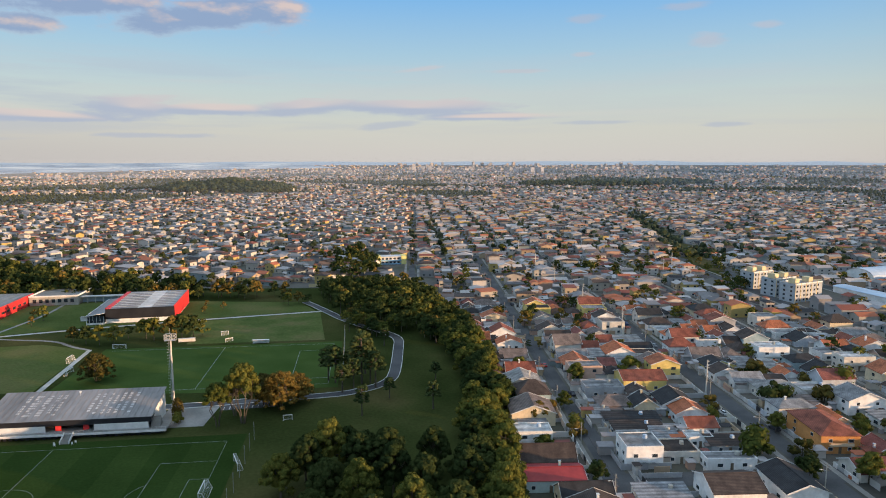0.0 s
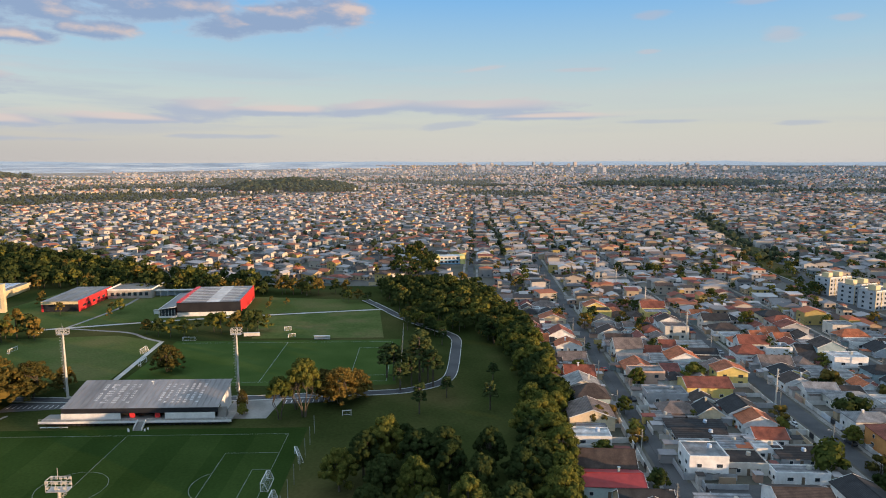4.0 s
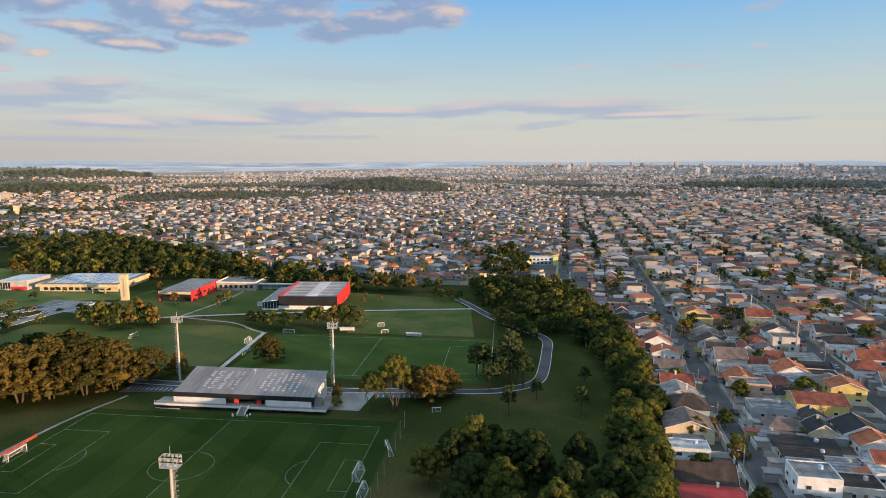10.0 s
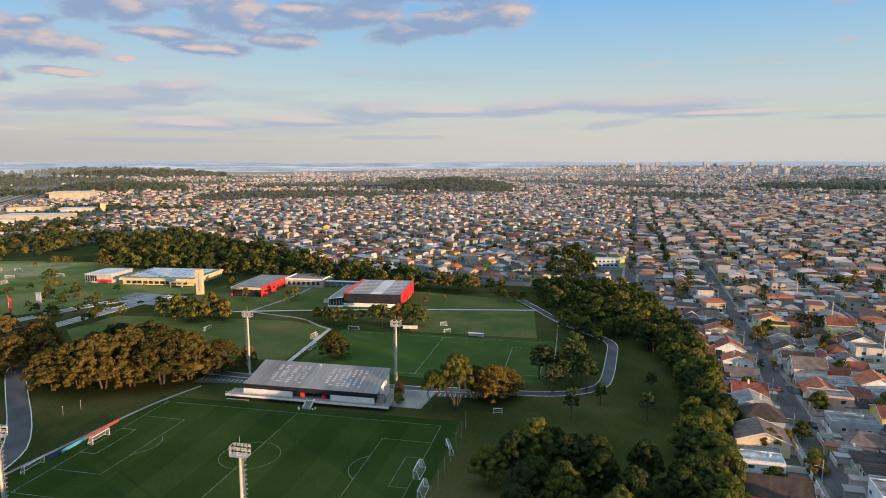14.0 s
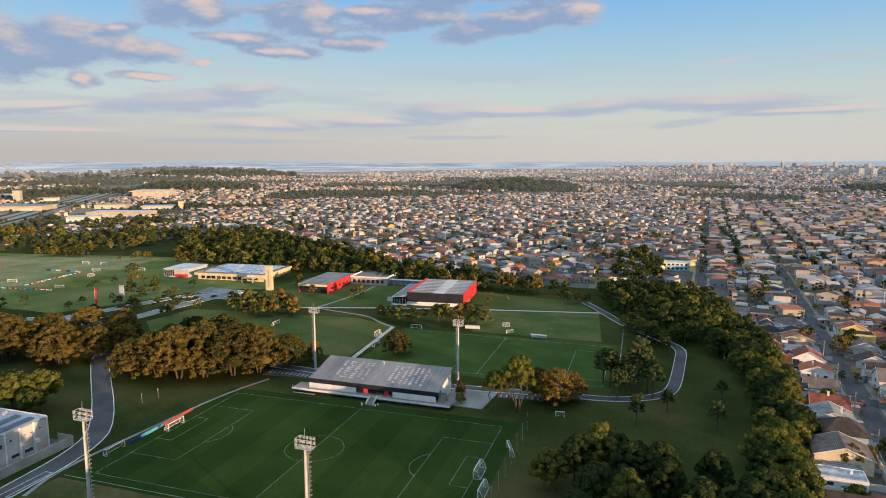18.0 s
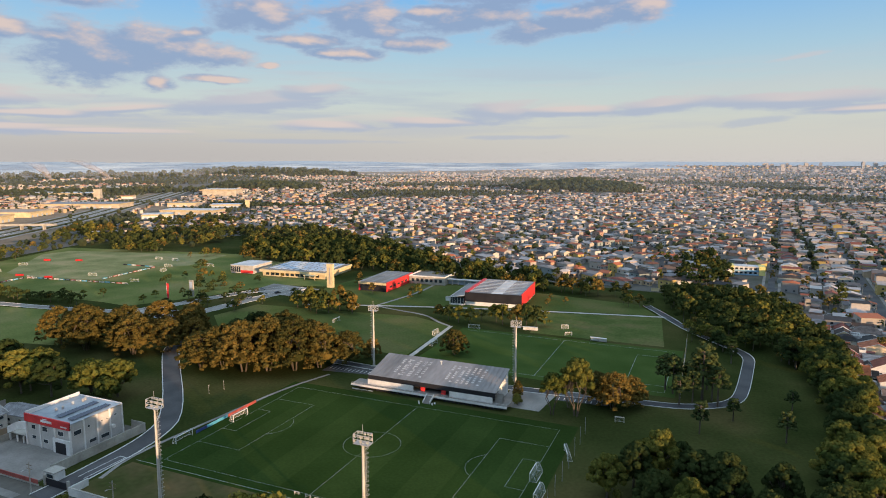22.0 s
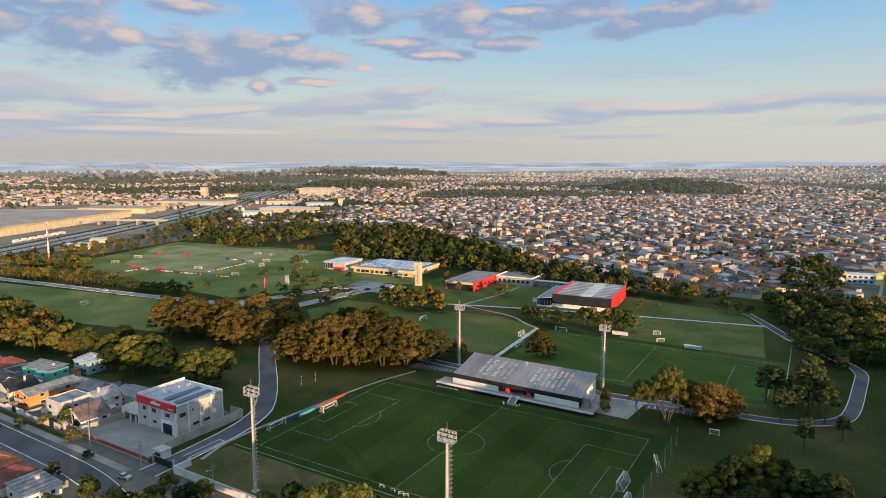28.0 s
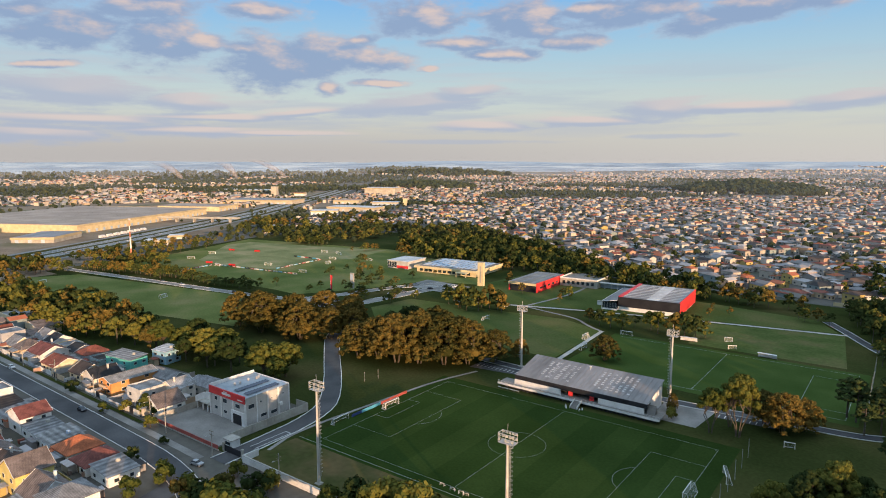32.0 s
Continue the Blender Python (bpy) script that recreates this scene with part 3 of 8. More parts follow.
road("path_to_hall", [(-140, 160), (-108, 170), (-58.7, 185.3), (-0.3, 199.5), (72, 213)], 2.6, M["pale_path"], "pale concrete footpath across the lawn", 0.08, category="path")
road("white_path", [(-33.2, 146), (-31.5, 118), (-29.5, 86)], 2.2, M["pale_path"], "white concrete path between the pitches", 0.085, category="path")
road("gravel_path", [(-34, 146), (-44, 152), (-56, 164), (-78, 168.6), (-98, 174)], 1.8, M["paving"], "worn grey footpath", 0.075, category="path")
road("hall_path", [(-96, 172), (-92, 195), (-88, 225), (-90, 252)], 2.0, M["paving"], "narrow paved path to the pavilion", 0.075, category="path")
road("touchline_path", [(-60, -50), (-64, -36), (-60, 0), (-57, 30), (-50, 52)], 1.3, M["paving"], "bare trodden path along the pitch", 0.07, category="path")
road("entrance_drive", [(-470, 66), (-445, 69), (-352, 81), (-257, 92), (-214, 104), (-200, 101), (-188, 101)], 7.0, M["paving"], "pale concrete entrance drive", 0.085, 0.3)
road("avenue", [(-222, 106), (-214, 122), (-207, 150), (-197, 177), (-182, 200)], 8.0, M["paving"], "pale concrete avenue with a planted median", 0.08, 0.25)
road("avenue", [(-190, 100), (-184, 114), (-181, 138), (-178, 165), (-174, 186), (-168, 204)], 9.0, M["paving"], "pale concrete avenue with a planted median", 0.08, 0.25)
patch("car_park", [(-198, 180), (-160, 176), (-156, 204), (-200, 208)], M["paving"], "concrete car park with a few cars", 0.075, "car park")
patch("plaza", [(26, 47), (26, 66), (44, 66), (42, 47)], M["paving"], "paved court beside the stand", 0.07, "plaza")
lot = patch("lower_lot", [(-56, 55), (-56, 64), (-34, 64), (-34, 58)], M["asphalt"], "small asphalt lot with kerb stops", 0.07, "car park")
for k in range(11):
    part("parking_line", Shape().box(-54.5 + 1.9 * k, -54.2 + 1.9 * k, 58.6, 61.6, 0.09, 0.13), M["kerb"], lot, "white parking line")
side_lot = patch("side_lot", [(44.5, 60.5), (44.5, 67.5), (64, 69), (64, 62)], M["asphalt"], "asphalt parking strip beside the plaza", 0.065, "car park")
for k in range(9):
    part("parking_line", Shape().box(45.6 + 2.0 * k, 45.85 + 2.0 * k, 61.2 + .12 * k, 63.8 + .12 * k, 0.085, 0.125), M["kerb"], side_lot, "white parking line")


# ---- football pitch ----
def pitch_lines(parent, L, W, z):
    w = 0.11

    def line(x0, y0, x1, y1):
        part("marking", Shape().box(min(x0, x1) - w / 2, max(x0, x1) + w / 2, min(y0, y1) - w / 2, max(y0, y1) + w / 2, z - 0.01, z), M["line"], parent)

    def arc(cx, cy, r, a0, a1):
        sh, n = Shape(), max(8, int((a1 - a0) / 6))
        for k in range(n):
            p, q = radians(a0 + (a1 - a0) * k / n), radians(a0 + (a1 - a0) * (k + 1) / n)
            sh.poly([(cx + (r + s) * math.cos(t), cy + (r + s) * math.sin(t), z + 0.002) for t, s in ((p, -w / 2), (p, w / 2), (q, w / 2), (q, -w / 2))])
        part("marking", sh, M["line"], parent)

    a, b = L / 2, W / 2
    line(-a, -b, a, -b), line(-a, b, a, b), line(-a, -b, -a, b), line(a, -b, a, b), line(0, -b, 0, b)
    arc(0, 0, 9.15, 0, 360)
    for s in (-1, 1):
        for depth, half in ((16.5, 20.16), (5.5, 9.16)):
            line(s * (a - depth), -half, s * (a - depth), half)
            line(s * a, -half, s * (a - depth), -half), line(s * a, half, s * (a - depth), half)
        mid = 180 if s > 0 else 0
        arc(s * (a - 11), 0, 9.15, mid - 53, mid + 53)
        for t in (-1, 1):
            start = {(1, 1): 180, (-1, 1): 270, (-1, -1): 0, (1, -1): 90}[(s, t)]
            arc(s * a, t * b, 1.0, start, start + 90)


pitch = thing("football_pitch", 0, 0, 0, "striped green football pitch with white markings", "football pitch", kind="structure")
patch("turf", [(-58, -39), (58, -39), (58, 39), (-58, 39)], M["turf"], "", 0.055, parent=pitch)
for k in range(10):
    if k % 2:
        part("mown_stripe", Shape().poly([(-52.5 + 10.5 * k, -34, 0.062), (-42 + 10.5 * k, -34, 0.062), (-42 + 10.5 * k, 34, 0.062), (-52.5 + 10.5 * k, 34, 0.062)]), M["turf2"], pitch, "lighter mown stripe")
pitch_lines(pitch, 105, 68, 0.08)
part("outer_line", Shape().box(-60, 58, -37.6, -37.4, 0.06, 0.075), M["line"], pitch)

second = bpy.data.objects["second_pitch"]
for x0, x1, y0, y1 in ((-22, 82, 142.4, 142.6), (-22, 82, 84.4, 84.6), (81.9, 82.1, 84.5, 142.5), (66.4, 66.6, 92, 132), (66.5, 82, 91.9, 92.1), (66.5, 82, 131.9, 132.1), (29.9, 30.1, 84.5, 142.5)):
    part("marking", Shape().box(x0, x1, y0, y1, 0.07, 0.075), M["line"], second)


def net_mat():
    m = bpy.data.materials.new("goal_net")
    m.use_nodes = True
    nodes, links, add = graph(m.node_tree)
    out, tr, df, mx = add("ShaderNodeOutputMaterial"), add("ShaderNodeBsdfTransparent"), add("ShaderNodeBsdfDiffuse"), add("ShaderNodeMixShader")
    df.inputs[0].default_value = (0.75, 0.75, 0.75, 1)
    mx.inputs[0].default_value = 0.16
    links.new(tr.outputs[0], mx.inputs[1]), links.new(df.outputs[0], mx.inputs[2]), links.new(mx.outputs[0], out.inputs[0])
    return m


M["net"] = net_mat()


def goal(x, y, rot, wide=7.32, tall=2.44, deep=2.0, label="white metal football goal with net"):
    """The mouth faces local -y."""
    g = thing("football_goal", x, y, rot, label, "goal", "football goals")
    w, r = wide / 2, 0.09
    for s in (-w, w):
        part("goalpost", Shape().cyl(s, 0, 0, tall, r, n=8), M["white"], g)
    part("crossbar", Shape().beam((-w - r, 0, tall), (w + r, 0, tall), 2 * r), M["white"], g)
    for s in (-w, w):
        sh = Shape().beam((s, 0, tall), (s, deep * 0.5, tall), 0.07).beam((s, deep * 0.5, tall), (s, deep, 0.05), 0.07).beam((s, deep, 0.05), (s, 0, 0.05), 0.07)
        part("side_stay", sh, M["white"], g)
    part("base_bar", Shape().beam((-w, deep, 0.06), (w, deep, 0.06), 0.08), M["white"], g)
    part("net", Shape().poly([(-w, deep * 0.5, tall), (w, deep * 0.5, tall), (w, deep, 0.05), (-w, deep, 0.05)], [(-w, 0, tall), (w, 0, tall), (w, deep * .5, tall), (-w, deep * .5, tall)],
                             [(-w, 0, 0), (-w, 0, tall), (-w, deep * .5, tall), (-w, deep, 0)], [(w, 0, 0), (w, 0, tall), (w, deep * .5, tall), (w, deep, 0)]), M["net"], g, "thin white netting")
    return g


goal(52.6, 0, -90), goal(-52.6, 0, 90)
goal(-57.5, -21, 92, 7.3, 2.2, 1.6, "spare training goal beside the boards")
goal(58.5, 16, -70, 7.0, 2.3, 1.6, "spare goal parked behind the goal line"), goal(56.5, -10.5, -90, 7.0, 2.3, 1.6, "spare goal behind the goal line")
goal(70, 48.5, 8, 3.0, 2.0, 1.0, "small white goal on the grass")
for gx, gy, gr in ((-96, 130, 90), (-35, 128, -90), (-27, 110, 90), (-20, 146, 0)):
    goal(gx, gy, gr, 6.0, 2.2, 1.4)
for gx, gy, gr in ((25, 166, 200), (30, 152, 30)):
    goal(gx, gy, gr, 3.6, 1.9, 1.0, "small portable goal at the edge of the practice turf")
for gx, gy, gr in ((-420, 27, 110), (-300, 52, -70), (-440, 160, 40), (-452, 190, 40), (-352, 262, 0), (-372, 262, 10), (-318, 216, -80), (-352, 178, 20), (-300, 172, 15), (-384, 150, 0), (-300, 250, 0), (-332, 235, 20)):
    goal(gx, gy, gr, 6.4, 2.3, 1.6)
for k, (bx, by) in enumerate(((-3.2, -35.5), (0.6, -35.8), (3.6, -36.0), (5.2, -36.1))):
    m = thing("mini_goal", bx, by, 8 * k, "small white folding practice goal", "goal", "mini goals beside the touchline")
    part("goal_bars", Shape().beam((-.7, 0, 0), (-.7, 0, 1), .07).beam((.7, 0, 0), (.7, 0, 1), .07).beam((-.7, 0, 1), (.7, 0, 1), .07).beam((-.7, .7, .04), (.7, .7, .04), .07).beam((-.7, 0, 1), (-.7, .7, 0), .06).beam((.7, 0, 1), (.7, .7, 0), .06), M["white"], m)
    part("net", Shape().poly([(-.7, 0, 1), (.7, 0, 1), (.7, .7, 0), (-.7, .7, 0)]), M["net"], m)

# advertising boards behind the far goal
M["board_blue"] = surface("board_blue", [(0.035, 0.065, 0.22), (0.045, 0.08, 0.27)], 0.5, 2, 0.3, 0.0)
M["board_cyan"] = surface("board_cyan", [(0.08, 0.32, 0.48), (0.10, 0.37, 0.54)], 0.5, 2, 0.3, 0.0)
M["board_red"] = surface("board_red", [(0.33, 0.075, 0.06), (0.40, 0.095, 0.08)], 0.5, 2, 0.3, 0.0)


def board(x0, y0, x1, y1, mat, tall=0.95, label=""):
    d = Vector((x1 - x0, y1 - y0, 0))
    b = thing("advertising_board", x0, y0, math.degrees(math.atan2(d.y, d.x)), label, "advertising board", "advertising boards")
    part("panel", Shape().box(0, d.length - 0.06, -0.04, 0.04, 0.05, tall), mat, b)
    n = max(1, int(d.length / 1.1))
    for k in range(n):
        a = (k + 0.18) * d.length / n
        part("lettering", Shape().box(a, a + 0.62 * d.length / n, -0.055, -0.045, tall * 0.38, tall * 0.70), M["white"], b, "illegible white lettering")
    for s in (0.1, d.length - 0.2):
        part("foot", Shape().box(s, s + 0.06, -0.05, 0.5, 0, 0.05), M["steel"], b)


for k in range(6):
    a, b = -16 + 5.0 * k, -16 + 5.0 * (k + 1)
    mat, nm = ((M["board_blue"], "dark blue"), (M["board_cyan"], "cyan"), (M["board_cyan"], "cyan"), (M["board_red"], "red"), (M["board_red"], "red"), (M["board_red"], "red"))[k]
    board(-57.5 + 0.02 * k, b, -57.5, a, mat, 1.1, nm + " advertising board standing behind the goal")


# ---- floodlight masts ----
def floodlight(x, y, rot, tall):
    m = thing("floodlight_mast", x, y, rot, "tall concrete floodlight mast with a lamp cage", "floodlight", "floodlights round the pitch")
    part("pole", Shape().cyl(0, 0, 0, tall, 0.46, 0.30, 12), M["polepaint"], m)
    part("base", Shape().box(-0.9, 0.9, -0.9, 0.9, 0, 0.35), M["concrete"], m)
    part("lightning_rod", Shape().cyl(0, 0, tall + 2.2, tall + 4.2, 0.05, n=5), M["steel"], m)
    lad = Shape()
    for s in (-0.25, 0.25):
        lad.beam((-0.75, s, 2.5), (-0.62, s, tall), 0.06)
    for k in range(int((tall - 3) / 0.6)):
        lad.beam((-0.72, -0.25, 3 + 0.6 * k), (-0.72, 0.25, 3 + 0.6 * k), 0.05)
    part("ladder", lad, M["steel"], m)
    for k in range(int((tall - 4) / 1.1)):
        z = 4 + 1.1 * k
        hoop = Shape().beam((-0.7, -0.4, z), (-1.3, -0.3, z), .06).beam((-1.3, -0.3, z), (-1.3, 0.3, z), .06).beam((-1.3, 0.3, z), (-0.7, 0.4, z), .06)
        part("ladder_hoop", hoop, M["steel"], m)
    for z in (tall - 0.2, tall + 0.9, tall + 2.0):
        ring = Shape()
        for a, b in (((-1.9, -1.0), (1.9, -1.0)), ((1.9, -1.0), (1.9, 1.0)), ((1.9, 1.0), (-1.9, 1.0)), ((-1.9, 1.0), (-1.9, -1.0))):
            ring.beam((*a, z), (*b, z), 0.1)
        part("cage_ring", ring, M["steel"], m)
    for sx in (-1.9, 0, 1.9):
        for sy in (-1.0, 1.0):
            part("cage_upright", Shape().beam((sx, sy, tall - 0.2), (sx, sy, tall + 2.0), 0.09), M["steel"], m)
    part("platform", Shape().box(-1.9, 1.9, -1.0, 1.0, tall - 0.25, tall - 0.18), M["steel"], m)
    for row in range(2):
        for k in range(5):
            lx, lz = -1.7 + 0.85 * k, tall + 0.55 + 1.1 * row
            for sy in (-1, 1):
                if sy > 0 and k % 2:
                    continue
                lamp = Shape().solid([(lx - .26, sy * 1.05, lz - .25), (lx + .26, sy * 1.05, lz - .25), (lx + .26, sy * 1.05, lz + .25), (lx - .26, sy * 1.05, lz + .25),
                                      (lx - .2, sy * 0.7, lz - .12), (lx + .2, sy * 0.7, lz - .12), (lx + .2, sy * .7, lz + .2), (lx - .2, sy * .7, lz + .2)],
                                     [(0, 1, 2, 3), (4, 7, 6, 5), (0, 4, 5, 1), (1, 5, 6, 2), (2, 6, 7, 3), (3, 7, 4, 0)])
                part("floodlight_lamp", lamp, M["lampglass"], m)


floodlight(-38, 69, 0, 25.2), floodlight(27, 67.2, 0, 25.2), floodlight(27.2, -51.5, 180, 27.2), floodlight(-31.5, -55.0, 180, 27.6)

# ---- club buildings ----


def stand():
    s = thing("grandstand_building", 0, 0, 0, "low grandstand with a large grey metal roof beside the pitch", "grandstand")
    x0, x1, yf, yb, zf, zb = -26.5, 26.5, 44.0, 61.5, 5.6, 9.6
    part("rear_wall", Shape().box(x0 + 0.6, x1 - 0.6, yf + 4.5, yb - 0.5, 0.0, zf - 0.6), M["black"], s, "dark rear wall under the roof")
    part("side_wall", Shape().poly([(x1 - .55, yf + 1.5, 0), (x1 - .55, yb - .5, 0), (x1 - .55, yb - .5, zb - .3), (x1 - .55, yf + 1.5, zf - .1)]).poly([(x1 - .8, yf + 1.5, 0), (x1 - .8, yf + 1.5, zf - .1), (x1 - .8, yb - .5, zb - .3), (x1 - .8, yb - .5, 0)]), M["white"], s, "white gable end wall")
    part("side_wall", Shape().poly([(x0 + .55, yf + 1.5, 0), (x0 + .55, yf + 1.5, zf - .1), (x0 + .55, yb - .5, zb - .3), (x0 + .55, yb - .5, 0)]), M["black"], s)
    n = 28
    for k in range(n):
        a, b = x0 + (x1 - x0) * k / n, x0 + (x1 - x0) * (k + 1) / n
        part("roof_sheet", Shape().slab([(a + .02, yf, zf), (b - .02, yf, zf), (b - .02, yb, zb), (a + .02, yb, zb)], 0.12), M["greyroof"], s)
        part("roof_seam", Shape().beam((b, yf, zf + .04), (b, yb, zb + .04), 0.10, 0.12), M["greyroof"], s)
    # rows of pale translucent sheets laid in two groups of short dashes
    slope = (zb - zf) / (yb - yf)
    for gx, cols in ((-17.5, (0, 2.4, 3.6, 6.0, 7.0, 9.4, 11.4)), (4.5, (0, 2.2, 4.6, 6.6, 8.8, 10.8, 13.2))):
        for ci, cx in enumerate(cols):
            for k in range(9):
                if (k * 7 + ci * 3) % 5 == 0:
                    continue
                y = yf + 3.0 + 1.35 * k
                z = zf + slope * (y - yf)
                part("skylight_sheet", Shape().slab([(gx + cx, y, z + .03), (gx + cx + 1.0, y, z + .03), (gx + cx + 1.0, y + .8, z + .03 + .8 * slope), (gx + cx, y + .8, z + .03 + .8 * slope)], 0.02), M["roof_dash"], s)
    part("fascia", Shape().box(x0, x1, yf - .15, yf, zf - 1.75, zf - 0.02), M["black"], s, "black fascia along the eave")
    part("soffit", Shape().box(x0 + .3, x1 - .3, yf, yf + 4.4, zf - 0.9, zf - 0.75), M["black"], s)
    for sx in (x0 + .3, -15, -5, 5, 15, x1 - .6):
        part("column", Shape().box(sx, sx + .3, yf + 2.0, yf + 2.3, 1.9, zf - .9), M["black"], s)
    part("terrace", Shape().box(-33, 31.5, 41.6, 48.4, 1.55, 1.85), M["paving"], s, "long concrete terrace slab")
    part("terrace_edge", Shape().box(-33.1, 31.6, 41.5, 41.6, 1.25, 2.05), M["white"], s, "white terrace edge")
    part("plinth", Shape().box(-31, 30, 43.2, 48.3, 0, 1.55), M["black"], s)
    for a, b in ((x0, -6.5), (8.5, x1 - 1.0)):
        part("parapet", Shape().box(a, b, 43.5, 43.7, 1.85, 3.95), M["white"], s, "white parapet wall")
    for cx in (-3.0, 5.6):
        part("entrance_banner", Shape().box(cx - .9, cx + .9, 44.6, 44.75, 1.9, 3.9), M["red"], s, "red entrance panel")
    rail = Shape()
    for z in (2.3, 2.8):
        rail.beam((-33, 41.7, z), (-0.6, 41.7, z), .06).beam((3.4, 41.7, z), (31.5, 41.7, z), .06)
    for k in range(44):
        x = -33 + 1.5 * k
        if not -0.6 < x < 3.4:
            rail.beam((x, 41.7, 1.85), (x, 41.7, 2.8), .06)
    part("railing", rail, M["steel"], s)
    for k in range(9):
        part("stair_tread", Shape().box(0.2, 2.8, 41.6 - .42 * (k + 1), 41.6 - .42 * k, 1.7 - .19 * (k + 1), 1.85 - .19 * k), M["paving"], s)
    for sx in (0.0, 2.8):
        part("stair_wall", Shape().slab([(sx, 37.8, .9), (sx + .2, 37.8, .9), (sx + .2, 41.6, 2.6), (sx, 41.6, 2.6)], .9), M["white"], s)
    gab = Shape().solid([(x1 - .5, 44.5, 1.85), (x1 + 2.4, 44.5, 1.85), (x1 + 2.4, 47.5, 1.85), (x1 - .5, 47.5, 1.85), (x1 - .5, 46, 5.0), (x1 + 2.4, 46, 5.0)],
                        [(0, 1, 5, 4), (2, 3, 4, 5), (1, 2, 5), (3, 0, 4)])
    part("side_porch", gab, M["paving"], s, "small grey gabled porch")
    part("roof_antenna", Shape().cyl(-1, 58, 8.6, 10.4, .08, n=6).box(-1.4, -.6, 57.8, 58.2, 10.0, 10.3), M["white"], s)
    for k in range(30):
        x = -24 + 1.7 * k
        if not -2 < x < 5:
            part("seat_rack", Shape().box(x, x + .9, 42.4, 42.9, .06, .9), M["black"], s)
    for k in range(4):
        b = thing("bench", -31 + 2.4 * k, 40.6, 0, "white metal substitutes bench by the touchline", "bench", "benches by the touchline")
        part("bench_frame", Shape().beam((-.9, 0, 0), (-.9, 0, .5), .07).beam((.9, 0, 0), (.9, 0, .5), .07), M["white"], b)
        part("seat", Shape().box(-1, 1, -.2, .2, .45, .52), M["white"], b)
    for cx, cy in ((-1.4, 37.6), (-.8, 36.6), (4.2, 37.2), (4.8, 38.3)):
        c = thing("white_chair", cx, cy, 20, "white plastic chair beside the stairs", "chair", "chairs by the stand stairs")
        part("seat", Shape().box(-.25, .25, -.25, .25, .42, .47), M["white"], c)
        part("backrest", Shape().box(-.25, .25, .22, .27, .45, .95), M["white"], c)
        for sx in (-.2, .2):
            for sy in (-.2, .2):
                part("leg", Shape().box(sx - .03, sx + .03, sy - .03, sy + .03, 0, .43), M["white"], c)


stand()


def sports_hall():
    h = thing("sports_hall", -45.4, 198.2, 5, "black sports hall with red side walls and striped metal roof", "sports hall")
    w, d, t = 36.0, 47.0, 8.2
    part("front_wall", Shape().box(0, w, 0, .4, 2.4, t), M["black"], h, "black metal front wall")
    part("plinth", Shape().box(0.1, w - .1, 0.1, d - .1, 0, 2.4), M["white"], h, "white base wall")
    part("rear_wall", Shape().box(0, w, d - .4, d, 2.4, t), M["black"], h)
    part("side_wall", Shape().box(w - .4, w, .4, d - .4, 0.3, t + .5), M["red"], h, "bright red side wall")
    part("side_wall", Shape().box(0, .4, .4, d - .4, 2.4, t + .5), M["red"], h)
    for k in range(14):
        x = 2.2 + k * (w - 2.6) / 14
        mat = M["paleroof"] if 6 <= k <= 8 else M["greyroof"]
        part("roof_sheet", Shape().slab([(x, .1, t - .1), (x + (w - 2.6) / 14 - .08, .1, t - .1), (x + (w - 2.6) / 14 - .08, d - .1, t + .2), (x, d - .1, t + .2)], .15), mat, h)
    for k in range(9):
        y = 4.5 + 4.7 * k
        part("roof_rib", Shape().slab([(2.2, y, t + .12 + .006 * y), (w - .5, y, t + .12 + .006 * y), (w - .5, y + .8, t + .12 + .006 * y), (2.2, y + .8, t + .12 + .006 * y)], .12), M["paleroof"], h, "pale skylight strip")
    part("red_band", Shape().slab([(.4, 0, t + .3), (2.1, 0, t + .3), (2.1, d, t + .5), (.4, d, t + .5)], .5), M["red"], h, "red roof edge band")
    # glazed side wing
    part("wing_wall", Shape().box(-9, -.1, -1.5, d - 6, 0, .9), M["white"], h)
    part("wing_glass", Shape().box(-8.8, -.3, -1.3, d - 6.2, .9, 4.6), M["glass"], h, "dark glazed wing front")
    part("wing_roof", Shape().slab([(-9.2, -1.7, 5.0), (-.1, -1.7, 6.2), (-.1, d - 5, 6.4), (-9.2, d - 5, 5.2)], .3), M["greyroof"], h, "grey sloping wing roof")
    edge = Shape().beam((-9.3, -1.8, 5.0), (-.1, -1.8, 6.2), .35).beam((-9.3, -1.8, 0), (-9.3, -1.8, 5.0), .35).beam((-9.3, -1.8, .15), (0, -1.8, .15), .3).beam((-9.3, -1.8, 5.1), (-9.3, d - 5, 5.3), .35)
    part("wing_trim", edge, M["white"], h, "white frame round the wing")
    for k in range(5):
        part("mullion", Shape().box(-8 + 1.8 * k, -7.85 + 1.8 * k, -1.36, -1.26, .9, 4.6), M["white"], h)


